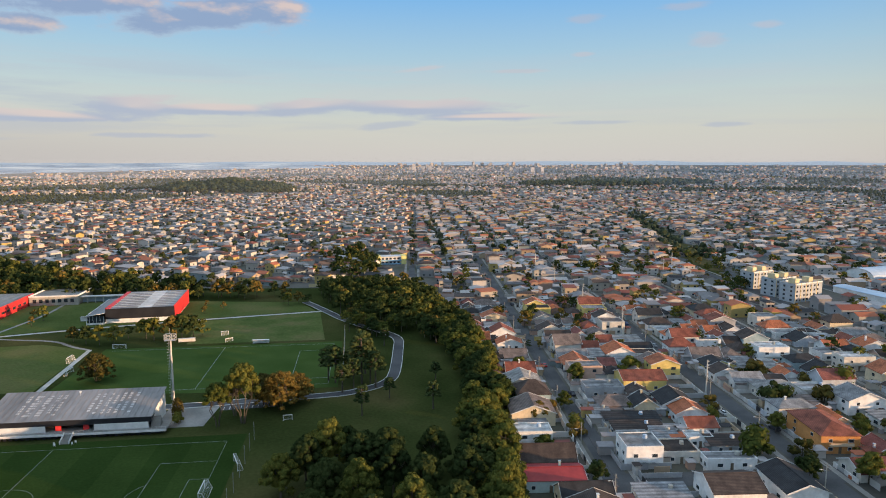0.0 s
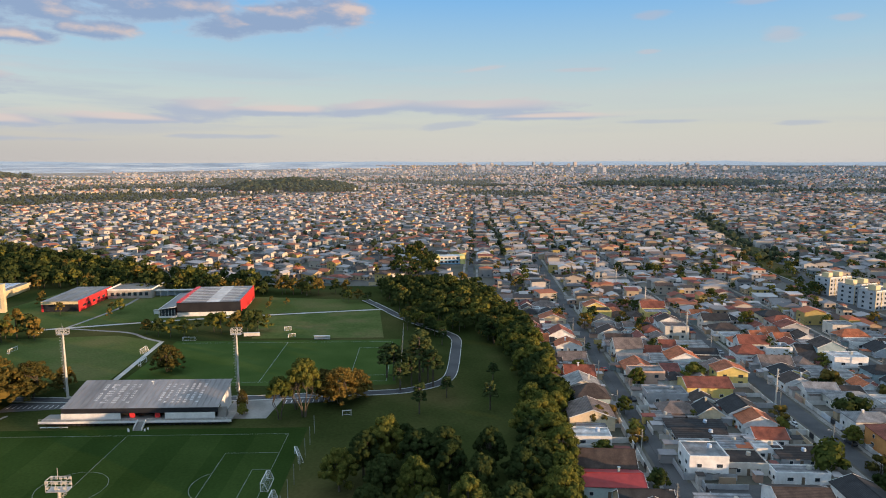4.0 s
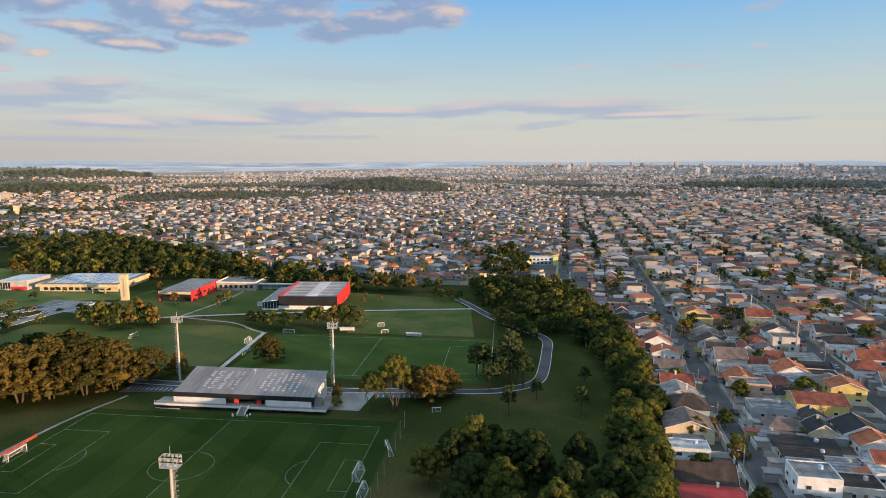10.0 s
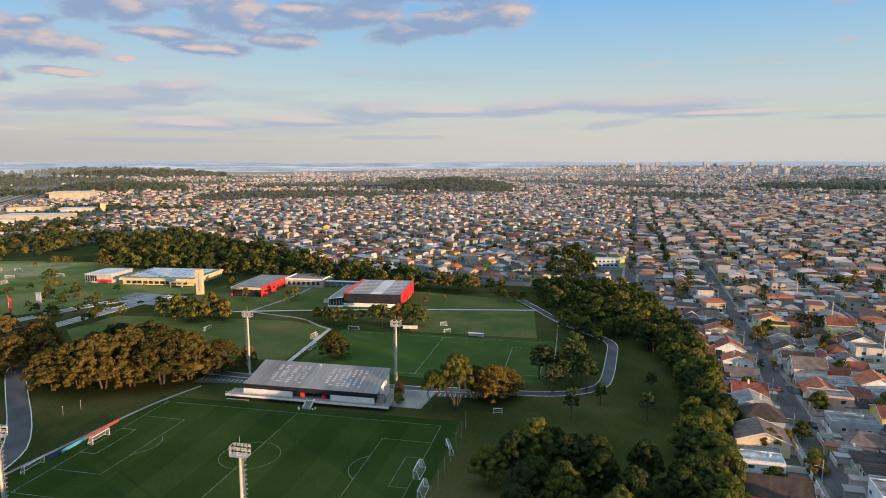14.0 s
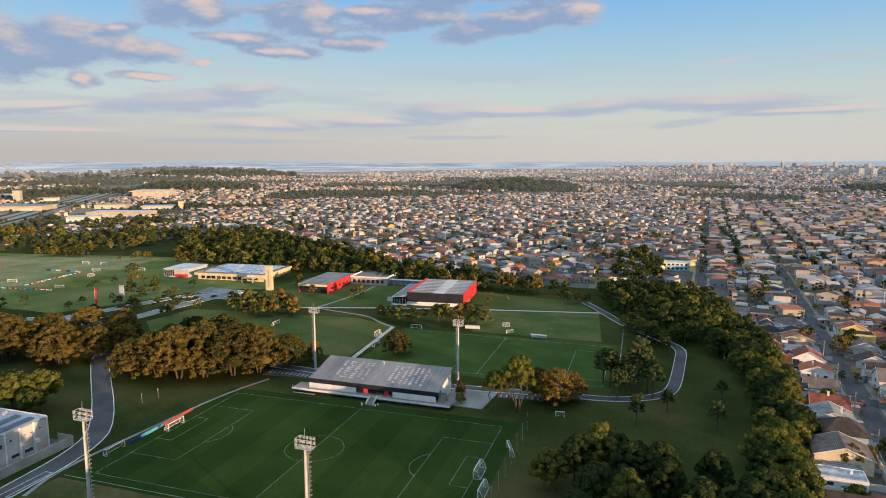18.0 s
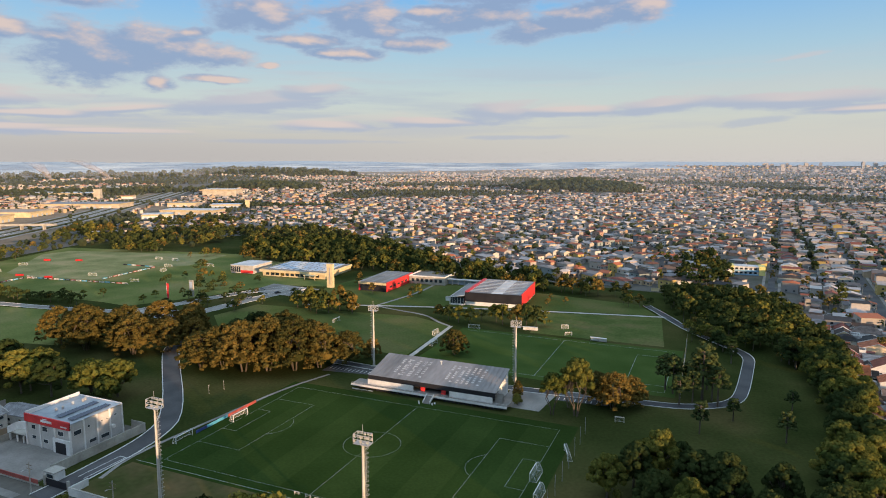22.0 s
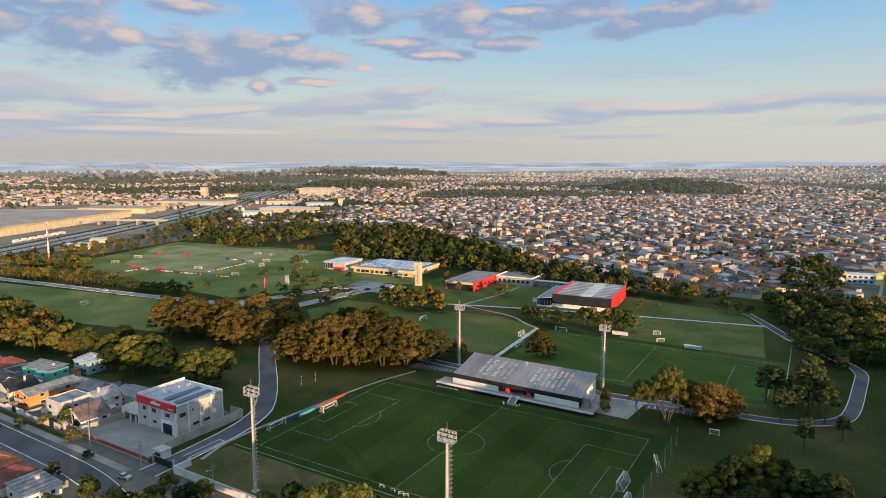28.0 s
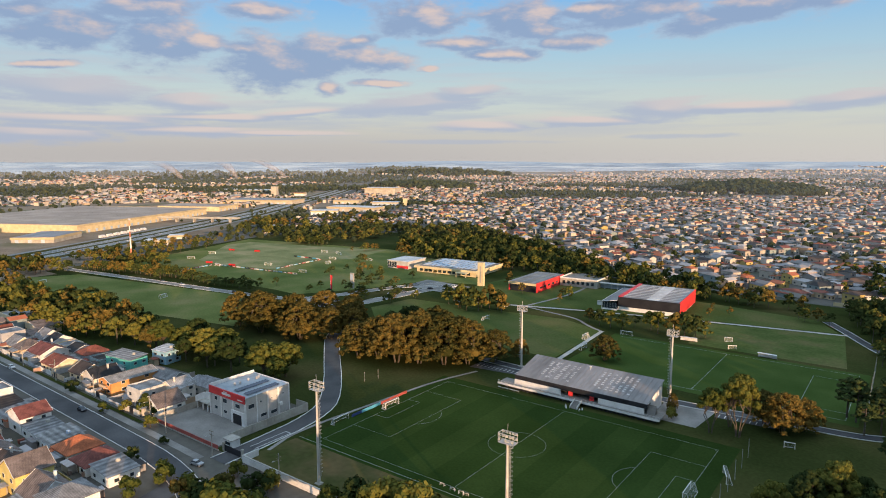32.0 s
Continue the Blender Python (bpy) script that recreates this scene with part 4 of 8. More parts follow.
def red_pavilion():
    b = thing("red_pavilion", -109, 213.5, 2, "grey-roofed training building with red end wall", "pavilion")
    w, d, t = 21.5, 44.0, 6.4
    part("wall", Shape().box(-w, 0, 0, d, 0, t - 1.8), M["black"], b, "dark recessed front wall")
    part("red_wall", Shape().box(-.3, .15, -.2, d, 0, t + .3), M["red"], b, "red side wall")
    part("red_wall", Shape().box(-w - .2, -w + .8, -.3, .4, 0, t), M["red"], b)
    part("fascia", Shape().box(-w - .3, -.3, -.5, 0, t - 1.8, t), M["cream"], b)
    for k in range(8):
        x = -w + k * w / 8
        part("roof_sheet", Shape().slab([(x, -.5, t), (x + w / 8 - .08, -.5, t), (x + w / 8 - .08, d, t + .3), (x, d, t + .3)], .2), M["paving"] if k % 3 else M["greyroof"], b)
    for k in range(6):
        part("window_strip", Shape().box(.14, .2, 4 + 6.5 * k, 7.5 + 6.5 * k, 2.2, 3.6), M["glass"], b)
    a = thing("white_annex", -96, 262, 3, "white flat-roofed annex linked to the pavilion", "annex")
    part("wall", Shape().box(-14, 14, -12, 14, 0, 5.4), M["concrete"], a)
    part("parapet", Shape().box(-14.2, 14.2, -12.2, -11.8, 5.4, 6.3).box(13.8, 14.2, -11.8, 14, 5.4, 6.3).box(-14.2, -13.8, -11.8, 14, 5.4, 6.3), M["white"], a)
    part("roof", Shape().box(-13.8, 13.8, -11.8, 14, 5.4, 5.5), M["paving"], a)
    for k in range(7):
        part("window", Shape().box(-12 + 3.6 * k, -10 + 3.6 * k, -12.1, -12.0, 1.8, 4.0), M["glass"], a)
    c = thing("covered_walkway", -66, 258, 4, "white covered walkway between the halls", "walkway")
    part("roof", Shape().box(-17, 16, -2, 2, 3.6, 4.1), M["paleroof"], c)
    part("wall", Shape().box(-17, 16, 1.4, 1.7, 0, 3.6), M["bluewhite"], c)
    for k in range(8):
        part("post", Shape().box(-16.5 + 4.6 * k, -16.2 + 4.6 * k, -1.8, -1.5, 0, 3.6), M["white"], c)


def main_building():
    b = thing("club_house", -174, 236, 5, "wide cream club house with solar panels on its flat roof", "club house")
    w, d, t = 58.0, 46.0, 5.0
    part("wall", Shape().box(-w + 2, -1, 1.5, d, 0, t - 1.4), M["cream"], b)
    part("fascia", Shape().box(-w, 0, 0, .5, t - 1.6, t + .2).box(-.5, 0, .5, d, t - 1.6, t + .2).box(-w, -w + .5, .5, d, t - 1.6, t + .2), M["cream"], b, "cream roof fascia")
    part("roof", Shape().box(-w + .5, -.5, .5, d, t - .5, t), M["paving"], b)
    for k in range(9):
        for r in range(3):
            x, y = -w + 5 + 5.6 * k, 6 + 12.5 * r
            part("roof_light", Shape().slab([(x, y, t + .5), (x + 4.4, y, t + .5), (x + 4.4, y + 9.5, t + .9), (x, y + 9.5, t + .9)], .3), M["bluewhite"] if (k + r) % 4 else M["paleroof"], b, "pale blue roof panel")
    for k in range(11):
        part("window", Shape().box(-w + 5 + 4.4 * k, -w + 8 + 4.4 * k, 1.36, 1.5, .9, 2.9), M["glass"], b)
    part("porch", Shape().box(-16, -6, -5, 0, 3.0, 3.5), M["cream"], b)
    for sx in (-15.5, -7):
        part("porch_post", Shape().box(sx, sx + .6, -4.8, -4.2, 0, 3.0), M["cream"], b)
    t2 = thing("signal_tower", -153.8, 212.5, 5, "slender cream water tower beside the club house", "tower")
    part("shaft", Shape().box(-2.3, 2.3, -1.3, 1.3, 0, 17.0), M["cream"], t2)
    part("cap", Shape().box(-2.5, 2.5, -1.5, 1.5, 17.0, 17.4), M["concrete"], t2)
    part("slot", Shape().box(-.5, .5, -1.36, -1.3, 2.5, 14.5), M["concrete"], t2)
    a = thing("gym_building", -262, 233, 5, "small white two-storey block with dark glazing", "building")
    part("wall", Shape().box(0, 21, 0, 26, 0, 6.2), M["office_wall"], a)
    part("roof", Shape().box(-.4, 21.4, -.4, 26.4, 6.2, 6.6), M["paleroof"], a)
    part("glazing", Shape().box(-.1, 9, -.12, 0, 1, 5.4), M["glass"], a)
    part("red_panel", Shape().box(9.4, 20.8, -.14, 0, .3, 2.6), M["red"], a)
    for k in range(5):
        part("mullion", Shape().box(1.8 * k, 1.8 * k + .15, -.2, -.12, 1, 5.4), M["white"], a)


sports_hall(), red_pavilion(), main_building()


# ---- office by the gate ----
def office():
    o = thing("office_building", -81.0, -43.0, 0, "white two-storey office with red sign band and solar panels", "office building")
    x0, x1, y0, y1, t = -20.0, 0.0, 0.0, 18.6, 10.0
    part("wall", Shape().box(x0, x1, y0, y1, 0, t - .6), M["office_wall"], o, "pale grey rendered walls")
    part("roof", Shape().slab([(x0, y0 + .3, t - .35), (x1, y0 + .3, t - .35), (x1, y1, t - .1), (x0, y1, t - .1)], .2), M["slate_sheet"], o, "blue-grey sheet roof")
    part("sign_band", Shape().box(x0 - .3, x1 + .3, y0 - .35, y0 + .1, t - 2.2, t + .4), M["red"], o, "red sign band along the front")
    part("sign_lettering", Shape().box(-12.5, -7.5, y0 - .4, y0 - .36, t - 1.3, t - .5), M["white"], o, "white sign lettering")
    part("sign_lettering", Shape().box(-11.5, -9.5, y0 - .4, y0 - .36, t - .3, t - .05), M["white"], o)
    part("sign_lettering", Shape().box(-3.5, -.8, y0 - .4, y0 - .36, t - 1.6, t - 1.2), M["white"], o)
    part("parapet", Shape().box(x0 - .3, x0, y0, y1 + .3, t - .6, t + .9).box(x0, x1, y1, y1 + .3, t - .6, t + .1), M["white"], o)
    for k in range(5):
        y = y0 + (y1 - y0) * k / 4
        part("pilaster", Shape().box(x1, x1 + .3, y - .25, y + .25, 0, t - .2), M["white"], o)
    for k in range(4):
        x = x0 + 20.0 * k / 3
        part("pilaster", Shape().box(x - .25, x + .25, y0 - .3, y0, 0, t - 2.2), M["white"], o)
    for wx, wz, ww, wh in ((-17.5, 5.6, 1.8, 1.5), (-12.5, 5.6, 2.4, 1.6), (-17.5, 2.4, 1.8, 1.2), (-12.2, 1.9, 2.0, 1.2), (-5.4, 5.4, 2.6, 1.5)):
        w = part("window", Shape().box(wx, wx + ww, y0 - .06, y0, wz, wz + wh), M["white"], o)
        part("pane", Shape().box(wx + .1, wx + ww - .1, y0 - .09, y0 - .06, wz + .1, wz + wh - .1), M["glass"], w)
    for wy, wz, ww, wh in ((1.2, 5.5, 2.6, 1.6), (6.0, 6.4, .9, .9), (10.6, 6.6, .9, .5), (12.6, 6.6, .9, .5), (15.6, 6.8, 1.0, .6), (6.2, 1.2, 2.6, 1.2), (10.4, 1.0, 3.0, 1.3)):
        w = part("window", Shape().box(x1, x1 + .06, wy, wy + ww, wz, wz + wh), M["white"], o)
        part("pane", Shape().box(x1 + .06, x1 + .09, wy + .1, wy + ww - .1, wz + .1, wz + wh - .1), M["glass"], w)
    part("portal", Shape().box(-7, .4, y0 - .8, y0 - .3, 0, 4.6), M["white"], o, "white projecting entrance frame")
    part("garage_door", Shape().box(-5.8, -1.2, y0 - .86, y0 - .8, 0, 3.6), M["black"], o, "dark roller door")
    for r in range(2):
        for k in range(11):
            x = -9.6 + 5.0 * r
            y = 2.4 + 1.25 * k
            part("solar_panel", Shape().slab([(x + .5 * r, y, t + .05), (x + 2.6 + .5 * r, y, t + .05), (x + 2.6 + .5 * r, y + 1.12, t + .2), (x + .5 * r, y + 1.12, t + .2)], .06), M["solar"], o)
    for k, (vx, vy) in enumerate(((-14, 6), (-13.6, 8), (-14.2, 12), (-13.4, 15), (-13.8, 16.2))):
        part("roof_fan", Shape().cyl(vx, vy, t - .2, t + .5, .35, .45, 8).cyl(vx, vy, t + .5, t + .9, .55, .2, 8), M["steel"], o)
    part("air_conditioner", Shape().box(x1 + .1, x1 + 1.0, 14.0, 15.2, 3.2, 4.2), M["white"], o)
    # curved ramp wing at the side
    n = 8
    for k in range(n):
        a, b = -20.3 - 9.0 * k / n, -20.3 - 9.0 * (k + 1) / n
        za, zb = 4.4 + 3.0 * math.cos(math.pi * .5 * k / n), 4.4 + 3.0 * math.cos(math.pi * .5 * (k + 1) / n)
        part("ramp_panel", Shape().solid([(a, -.3, za - 2.4), (b, -.3, zb - 2.4), (b, -.3, zb), (a, -.3, za), (a, 0, za - 2.4), (b, 0, zb - 2.4), (b, 0, zb), (a, 0, za)],
                                         [(1, 0, 3, 2), (4, 5, 6, 7), (2, 3, 7, 6), (0, 1, 5, 4), (0, 4, 7, 3), (5, 1, 2, 6)]), M["white"], o)
    for sx in (-22, -25, -28.5):
        part("ramp_pillar", Shape().box(sx, sx + .4, -.3, .1, 0, 2.2), M["white"], o)
    part("ramp_deck", Shape().box(-29.3, -20, 0, 6, 2.4, 2.7), M["concrete"], o)
    patch("yard", [(-110, -59.3), (-75, -59.3), (-75, -22), (-81, -22), (-81, -43), (-101, -43), (-101, -24), (-110, -24)], M["paving"], "grey concrete yard before the office", 0.05, "yard")
    wl = setting("boundary_wall", Shape().box(-74.6, -74.4, -54, -21, 0, .3), M["concrete"], "raw concrete panel wall beside the drive", "wall")
    for k in range(11):
        y = -54 + 3.0 * k
        part("wall_panel", Shape().box(-74.62, -74.38, y + .08, y + 2.92, .3, 3.0), M["concrete"], wl)
        part("wall_post", Shape().box(-74.7, -74.3, y - .1, y + .08, .3, 3.1), M["concrete"], wl)
    part("wall_return", Shape().box(-80.8, -74.7, -21.2, -21, 0, 3.0), M["concrete"], wl)
    rw = setting("front_wall", Shape().box(-110, -72, -59.7, -59.5, 0, .5), M["concrete"], "low dark red street wall before the yard", "wall")
    for k in range(13):
        part("fence_panel", Shape().box(-110 + 2.9 * k, -107.2 + 2.9 * k, -59.68, -59.52, .5, 1.7), M["board_red"], rw, "dark red fence panel")
    sw = setting("side_wall", Shape().box(-110.2, -110, -59.5, -24, 0, 2.2), M["concrete"], "grey wall between the yard and its neighbour", "wall")
    cw = setting("club_wall", Shape().box(-59.4, 140, -59.9, -59.6, 0, 2.2), M["white"], "long white wall between the street and the pitch", "wall")
    for k in range(28):
        part("wall_cap", Shape().box(-59.4 + 7.1 * k, -59.5 + 7.1 * (k + 1), -59.98, -59.52, 2.2, 2.3), M["concrete"], cw)
    part("wall_return", Shape().box(-59.7, -59.4, -59.9, -54, 0, 2.2), M["white"], cw)
    gt = thing("entrance_gate", -66, -58.5, 0, "dark sliding gate at the club entrance", "gate")
    part("gate_leaf", Shape().box(-4.4, 4.4, -.05, .05, .15, 2.2), M["black"], gt)
    for sx in (-4.8, 4.6):
        part("gate_post", Shape().box(sx - .3, sx + .3, -.35, .35, 0, 3.0), M["concrete"], gt)
    gh = thing("gate_house", -71.6, -55, 0, "small white gatehouse beside the gate", "gatehouse")
    part("wall", Shape().box(-2, 2, -1.6, 1.6, 0, 2.6), M["white"], gh)
    part("roof", Shape().box(-2.3, 2.3, -1.9, 1.9, 2.6, 2.85), M["concrete"], gh)
    part("window", Shape().box(-1.2, 1.2, -1.66, -1.6, 1.0, 2.0), M["glass"], gh)
    isl = setting("drive_island", Shape().box(-66.4, -64.2, -52, -38, 0.05, 0.14), M["asphalt"], "narrow painted traffic island on the drive", "traffic island")
    part("island_line", Shape().box(-66.6, -66.4, -52, -38, .09, .16).box(-64.2, -64.0, -52, -38, .09, .16).box(-66.6, -64.0, -38, -37.7, .09, .16), M["kerb"], isl, "white edge line")


office()

# ---- trees ----


def dist(x, y):
    return math.hypot(x - HOVER[0], y - HOVER[1])


def in_view(x, y, margin=4):
    """Ground that the drone's camera sweeps, with a margin."""
    a = math.degrees(math.atan2(-(x - HOVER[0]), y - HOVER[1]))
    return -44 - margin < a < 74 + margin


def leaf_mesh(name, material, lobes, per_lobe, leaf, seed, core=True):
    """A crown of many leaf clusters set round overlapping lobes (x, y, z, rx, rz)."""
    r = np.random.RandomState(seed)
    vs, fs = [], []
    for lx, ly, lz, rx, rz in lobes:
        d = r.normal(size=(per_lobe, 3))
        d /= np.linalg.norm(d, axis=1)[:, None]
        d[:, 2] = np.where(d[:, 2] < -0.55, -d[:, 2], d[:, 2])
        c = np.array((lx, ly, lz)) + d * np.array((rx, rx, rz)) * r.uniform(0.80 if core else 0.6, 1.10 if core else 1.25, (per_lobe, 1))
        nrm = d + r.normal(size=d.shape) * (0.26 if core else 0.34)
        nrm /= np.linalg.norm(nrm, axis=1)[:, None]
        t = np.cross(nrm, r.normal(size=d.shape))
        t /= np.linalg.norm(t, axis=1)[:, None]
        b = np.cross(nrm, t)
        s = leaf * r.uniform(0.6, 1.35, (per_lobe, 1))
        tip = c - np.array((0, 0, 1)) * s * 0.25
        n = len(vs)
        block = np.stack([c - t * s - b * s * .7, tip + t * s * .9 - b * s, c + t * s + b * s * .8, tip - t * s * .8 + b * s], 1).reshape(-1, 3)
        vs += block.tolist()
        fs += [(n + 4 * k, n + 4 * k + 1, n + 4 * k + 2, n + 4 * k + 3) for k in range(per_lobe)]
        if core or rx > 1.4:
            n = len(vs)
            ring = 6
            vs.append((lx, ly, lz + rz * .72))
            for j in range(2):
                for k in range(ring):
                    a = 2 * math.pi * (k + .5 * j) / ring
                    q = (.80, .68)[j] * r.uniform(.85, 1.1)
                    vs.append((lx + rx * q * math.cos(a), ly + rx * q * math.sin(a), lz + rz * (.28, -.45)[j]))
            vs.append((lx, ly, lz - rz * .7))
            for k in range(ring):
                m = (k + 1) % ring
                fs += [(n, n + 1 + k, n + 1 + m), (n + 1 + k, n + 1 + ring + k, n + 1 + m), (n + 1 + m, n + 1 + ring + k, n + 1 + ring + m), (n + 1 + 2 * ring, n + 1 + ring + m, n + 1 + ring + k)]
    me = bpy.data.meshes.new(name)
    me.from_pydata(vs, [], fs)
    me.materials.append(material)
    return me


def limb_mesh(name, tall, lobes, radius, seed, straight=False, split=0.42):
    r = random.Random(seed)
    sh = Shape()
    fork = tall * (split if not straight else 0.9)
    sh.cyl(0, 0, 0, fork * .5, radius * 1.25, radius, 7).cyl(0, 0, fork * .5, fork, radius, radius * .75, 7)
    for lx, ly, lz, rx, rz in lobes[:9] + lobes[9::3]:
        base = Vector((0, 0, fork * r.uniform(.7, 1.0) if not straight else max(fork * .3, lz - .6)))
        mid = base.lerp(Vector((lx, ly, lz)), .5) + Vector((0, 0, -.3))
        sh.beam(base, mid, radius * .7).beam(mid, (lx, ly, lz), radius * .45)
    return sh.mesh(name, M["bark"])


def stem_mesh(name, tall, lobes, radius, seed):
    """Several slender leaning stems that part near the ground and branch into the crown."""
    r = random.Random(seed)
    sh, stems = Shape(), 4
    for k in range(stems):
        a = 2 * math.pi * (k + r.random() * .5) / stems
        d = Vector((math.cos(a), math.sin(a), 0))
        foot, knee, crook = d * .35, d * r.uniform(.5, .8) + Vector((0, 0, tall * .17)), d * r.uniform(1.2, 2.0) + Vector((0, 0, tall * r.uniform(.38, .46)))
        sh.beam(foot, knee, radius * 1.3).beam(knee, crook, radius)
        for lx, ly, lz, rx, rz in lobes[k::stems][:5]:
            mid = crook.lerp(Vector((lx, ly, lz)), .5) + Vector((0, 0, .15))
            sh.beam(crook, mid, radius * .6).beam(mid, (lx, ly, lz), radius * .4)
    return sh.mesh(name, M["bark"])


def dome_lobes(seed, tall, spread, n, low=0.3, size=0.17):
    """Many small leaf heaps over one rounded crown, with a few deep gaps."""
    r = random.Random(seed)
    gaps = [r.uniform(0, 6.28) for _ in range(3)]
    out = []
    for k in range(n):
        a, q = 2.39996 * k + r.uniform(-.35, .35), math.sqrt((k + .5) / n)
        dip = min(abs((a - g + math.pi) % (2 * math.pi) - math.pi) for g in gaps) < .24 and q > .35
        rad = spread * q * (.70 if dip else .92) * r.uniform(.93, 1.07)
        z = tall * (low + (.93 - low) * math.sqrt(max(0.0, 1.02 - q * q)) * r.uniform(.92, 1.06) - (.12 if dip else 0))
        s = spread * size * r.uniform(.75, 1.45)
        out.append((rad * math.cos(a), rad * math.sin(a), z, s, s * r.uniform(.7, .95)))
    for k in range(5):
        out.append((spread * .3 * math.cos(1.26 * k), spread * .3 * math.sin(1.26 * k), tall * (low + .28), spread * .40, tall * .17))
    return out


def broad_lobes(seed, tall, spread, n, low=0.45):
    r = random.Random(seed)
    out = []
    for k in range(n):
        a, q = 2.4 * k + r.uniform(-.6, .6), math.sqrt((k + .5) / n) * r.uniform(.85, 1.12)
        rad = spread * q * .72
        z = tall * (low + (0.94 - low) * (1 - q ** 2.2) * r.uniform(.85, 1.05)) - spread * .12
        s = spread * r.choice((.15, .20, .26, .33, .40, .46)) * (22 / max(n, 14)) ** .3
        out.append((rad * math.cos(a), rad * math.sin(a), max(z, tall * low), s, s * r.uniform(.62, .85)))
    return out


def pine_lobes(seed, tall, spread, tiers):
    r = random.Random(seed)
    out = []
    for k in range(tiers):
        z = tall * (0.55 + 0.42 * k / max(1, tiers - 1))
        w = spread * (1.0 - .45 * k / tiers) * r.uniform(.75, 1.05)
        m = r.choice((3, 4, 5))
        for j in range(m):
            a = 2 * math.pi * (j + r.random() * .6) / m
            out.append((w * .68 * math.cos(a), w * .68 * math.sin(a), z + r.uniform(-.3, .5), w * .27, w * .13))
    out.append((0, 0, tall * .97, spread * .34, spread * .2))
    return out


PROTO = {}


def proto(kind, variant):
    key = (kind, variant)
    if key in PROTO:
        return PROTO[key]
    seed = 31 * variant + sum(map(ord, kind))
    if kind == "araucaria":
        lobes = pine_lobes(seed, 10, 3.4, 7)
        PROTO[key] = limb_mesh("trunk", 10, lobes, .20, seed, True), leaf_mesh("crown", M["leaf_pine"], lobes, 70, .18, seed)
    elif kind == "wood":
        lobes = dome_lobes(seed, 10, 4.0, 20, .30, .24)
        PROTO[key] = limb_mesh("trunk", 10, lobes, .22, seed), leaf_mesh("crown", M[("leaf_dark", "leaf_green", "leaf_sunlit", "leaf_green")[variant % 4]], lobes, 62, .25, seed)
    elif kind == "great":
        lobes = dome_lobes(seed, 10, 4.8, 120, .05, .108)
        PROTO[key] = stem_mesh("trunk", 10, lobes, .12, seed), leaf_mesh("crown", M[("leaf_sunlit", "leaf_sunlit", "leaf_sunlit", "leaf_dark")[variant % 4]], lobes, 60, .14, seed, False)
    elif kind == "gum":
        lobes = dome_lobes(seed, 10, 3.3, 30, .42, .20)
        PROTO[key] = stem_mesh("trunk", 10, lobes, .13, seed), leaf_mesh("crown", M[("leaf_sunlit", "leaf_green", "leaf_sunlit", "leaf_green")[variant % 4]], lobes, 90, .13, seed)
    elif kind == "near":
        lobes = dome_lobes(seed, 10, 4.1, 44, .16, .19)
        PROTO[key] = limb_mesh("trunk", 10, lobes, .24, seed), leaf_mesh("crown", M[("leaf_dark", "leaf_dark", "leaf_green", "leaf_dark")[variant % 4]], lobes, 112, .15, seed)
    elif kind == "row":
        lobes = dome_lobes(seed, 10, 4.2, 22, .20, .26)
        PROTO[key] = limb_mesh("trunk", 10, lobes, .22, seed), leaf_mesh("crown", M[("leaf_green", "leaf_green", "leaf_dark", "leaf_green")[variant % 4]], lobes, 84, .21, seed)
    elif kind == "bush":
        lobes = broad_lobes(seed, 10, 7.0, 7, .30)
        PROTO[key] = limb_mesh("trunk", 10, lobes, .30, seed), leaf_mesh("crown", M[("leaf_green", "leaf_dark", "leaf_sunlit")[variant % 3]], lobes, 90, .5, seed)
    return PROTO[key]


TREE_TAGS = {"araucaria": ("tall dark araucaria with tiered umbrella branches", "araucaria trees on the lawn"),
             "wood": ("dense woodland tree with a dark green crown", "woodland trees"),
             "great": ("broad old tree, low sun's russet put into its crown colour", "great trees round the pitch"),
             "gum": ("tall sparse tree with pale forked stems", "tall trees beside the stand"),
             "near": ("leafy tree with clustered yellow-green crown", "trees of the near grove"),
             "row": ("green tree in the boundary belt beside the houses", "trees of the boundary belt"),
             "bush": ("small rounded garden tree", "small trees")}


WOODLAND = []
SINGLE = {"great": 999, "gum": 999, "near": 999, "araucaria": 999, "row": 340, "wood": 340, "bush": 300, "dusk": 0, "grove": 0}


def tree(kind, x, y, tall, wide=1.0, variant=None):
    if dist(x, y) > SINGLE[kind] or not in_view(x, y, 2):
        WOODLAND.append((kind, x, y, tall, wide))
        return None
    trunk, crown = proto(kind, rng.randrange(4) if variant is None else variant)
    label, group = TREE_TAGS[kind]
    t = new("tree")
    s = tall / 10
    t.matrix_basis = pose(x, y, height(x, y) if math.hypot(x, y) > 700 else 0, 0, 0, rng.uniform(0, 360)) @ Matrix.Diagonal((s * wide, s * wide, s, 1))
    tagged(t, label, "tree", group)
    part("trunk", trunk, None, t)
    part("crown", crown, None, t)
    return t


def fill(poly, gap, kind, low, high, wide=1.0):
    xs, ys = [p[0] for p in poly], [p[1] for p in poly]
    y, row = min(ys), 0
    while y < max(ys):
        x = min(xs) + (gap / 2 if row % 2 else 0)
        while x < max(xs):
            a, b = x + rng.uniform(-.35, .35) * gap, y + rng.uniform(-.35, .35) * gap
            if inside(a, b, poly):
                tree(kind, a, b, rng.uniform(low, high), wide * rng.uniform(.85, 1.2))
            x += gap
        y, row = y + gap * .87, row + 1


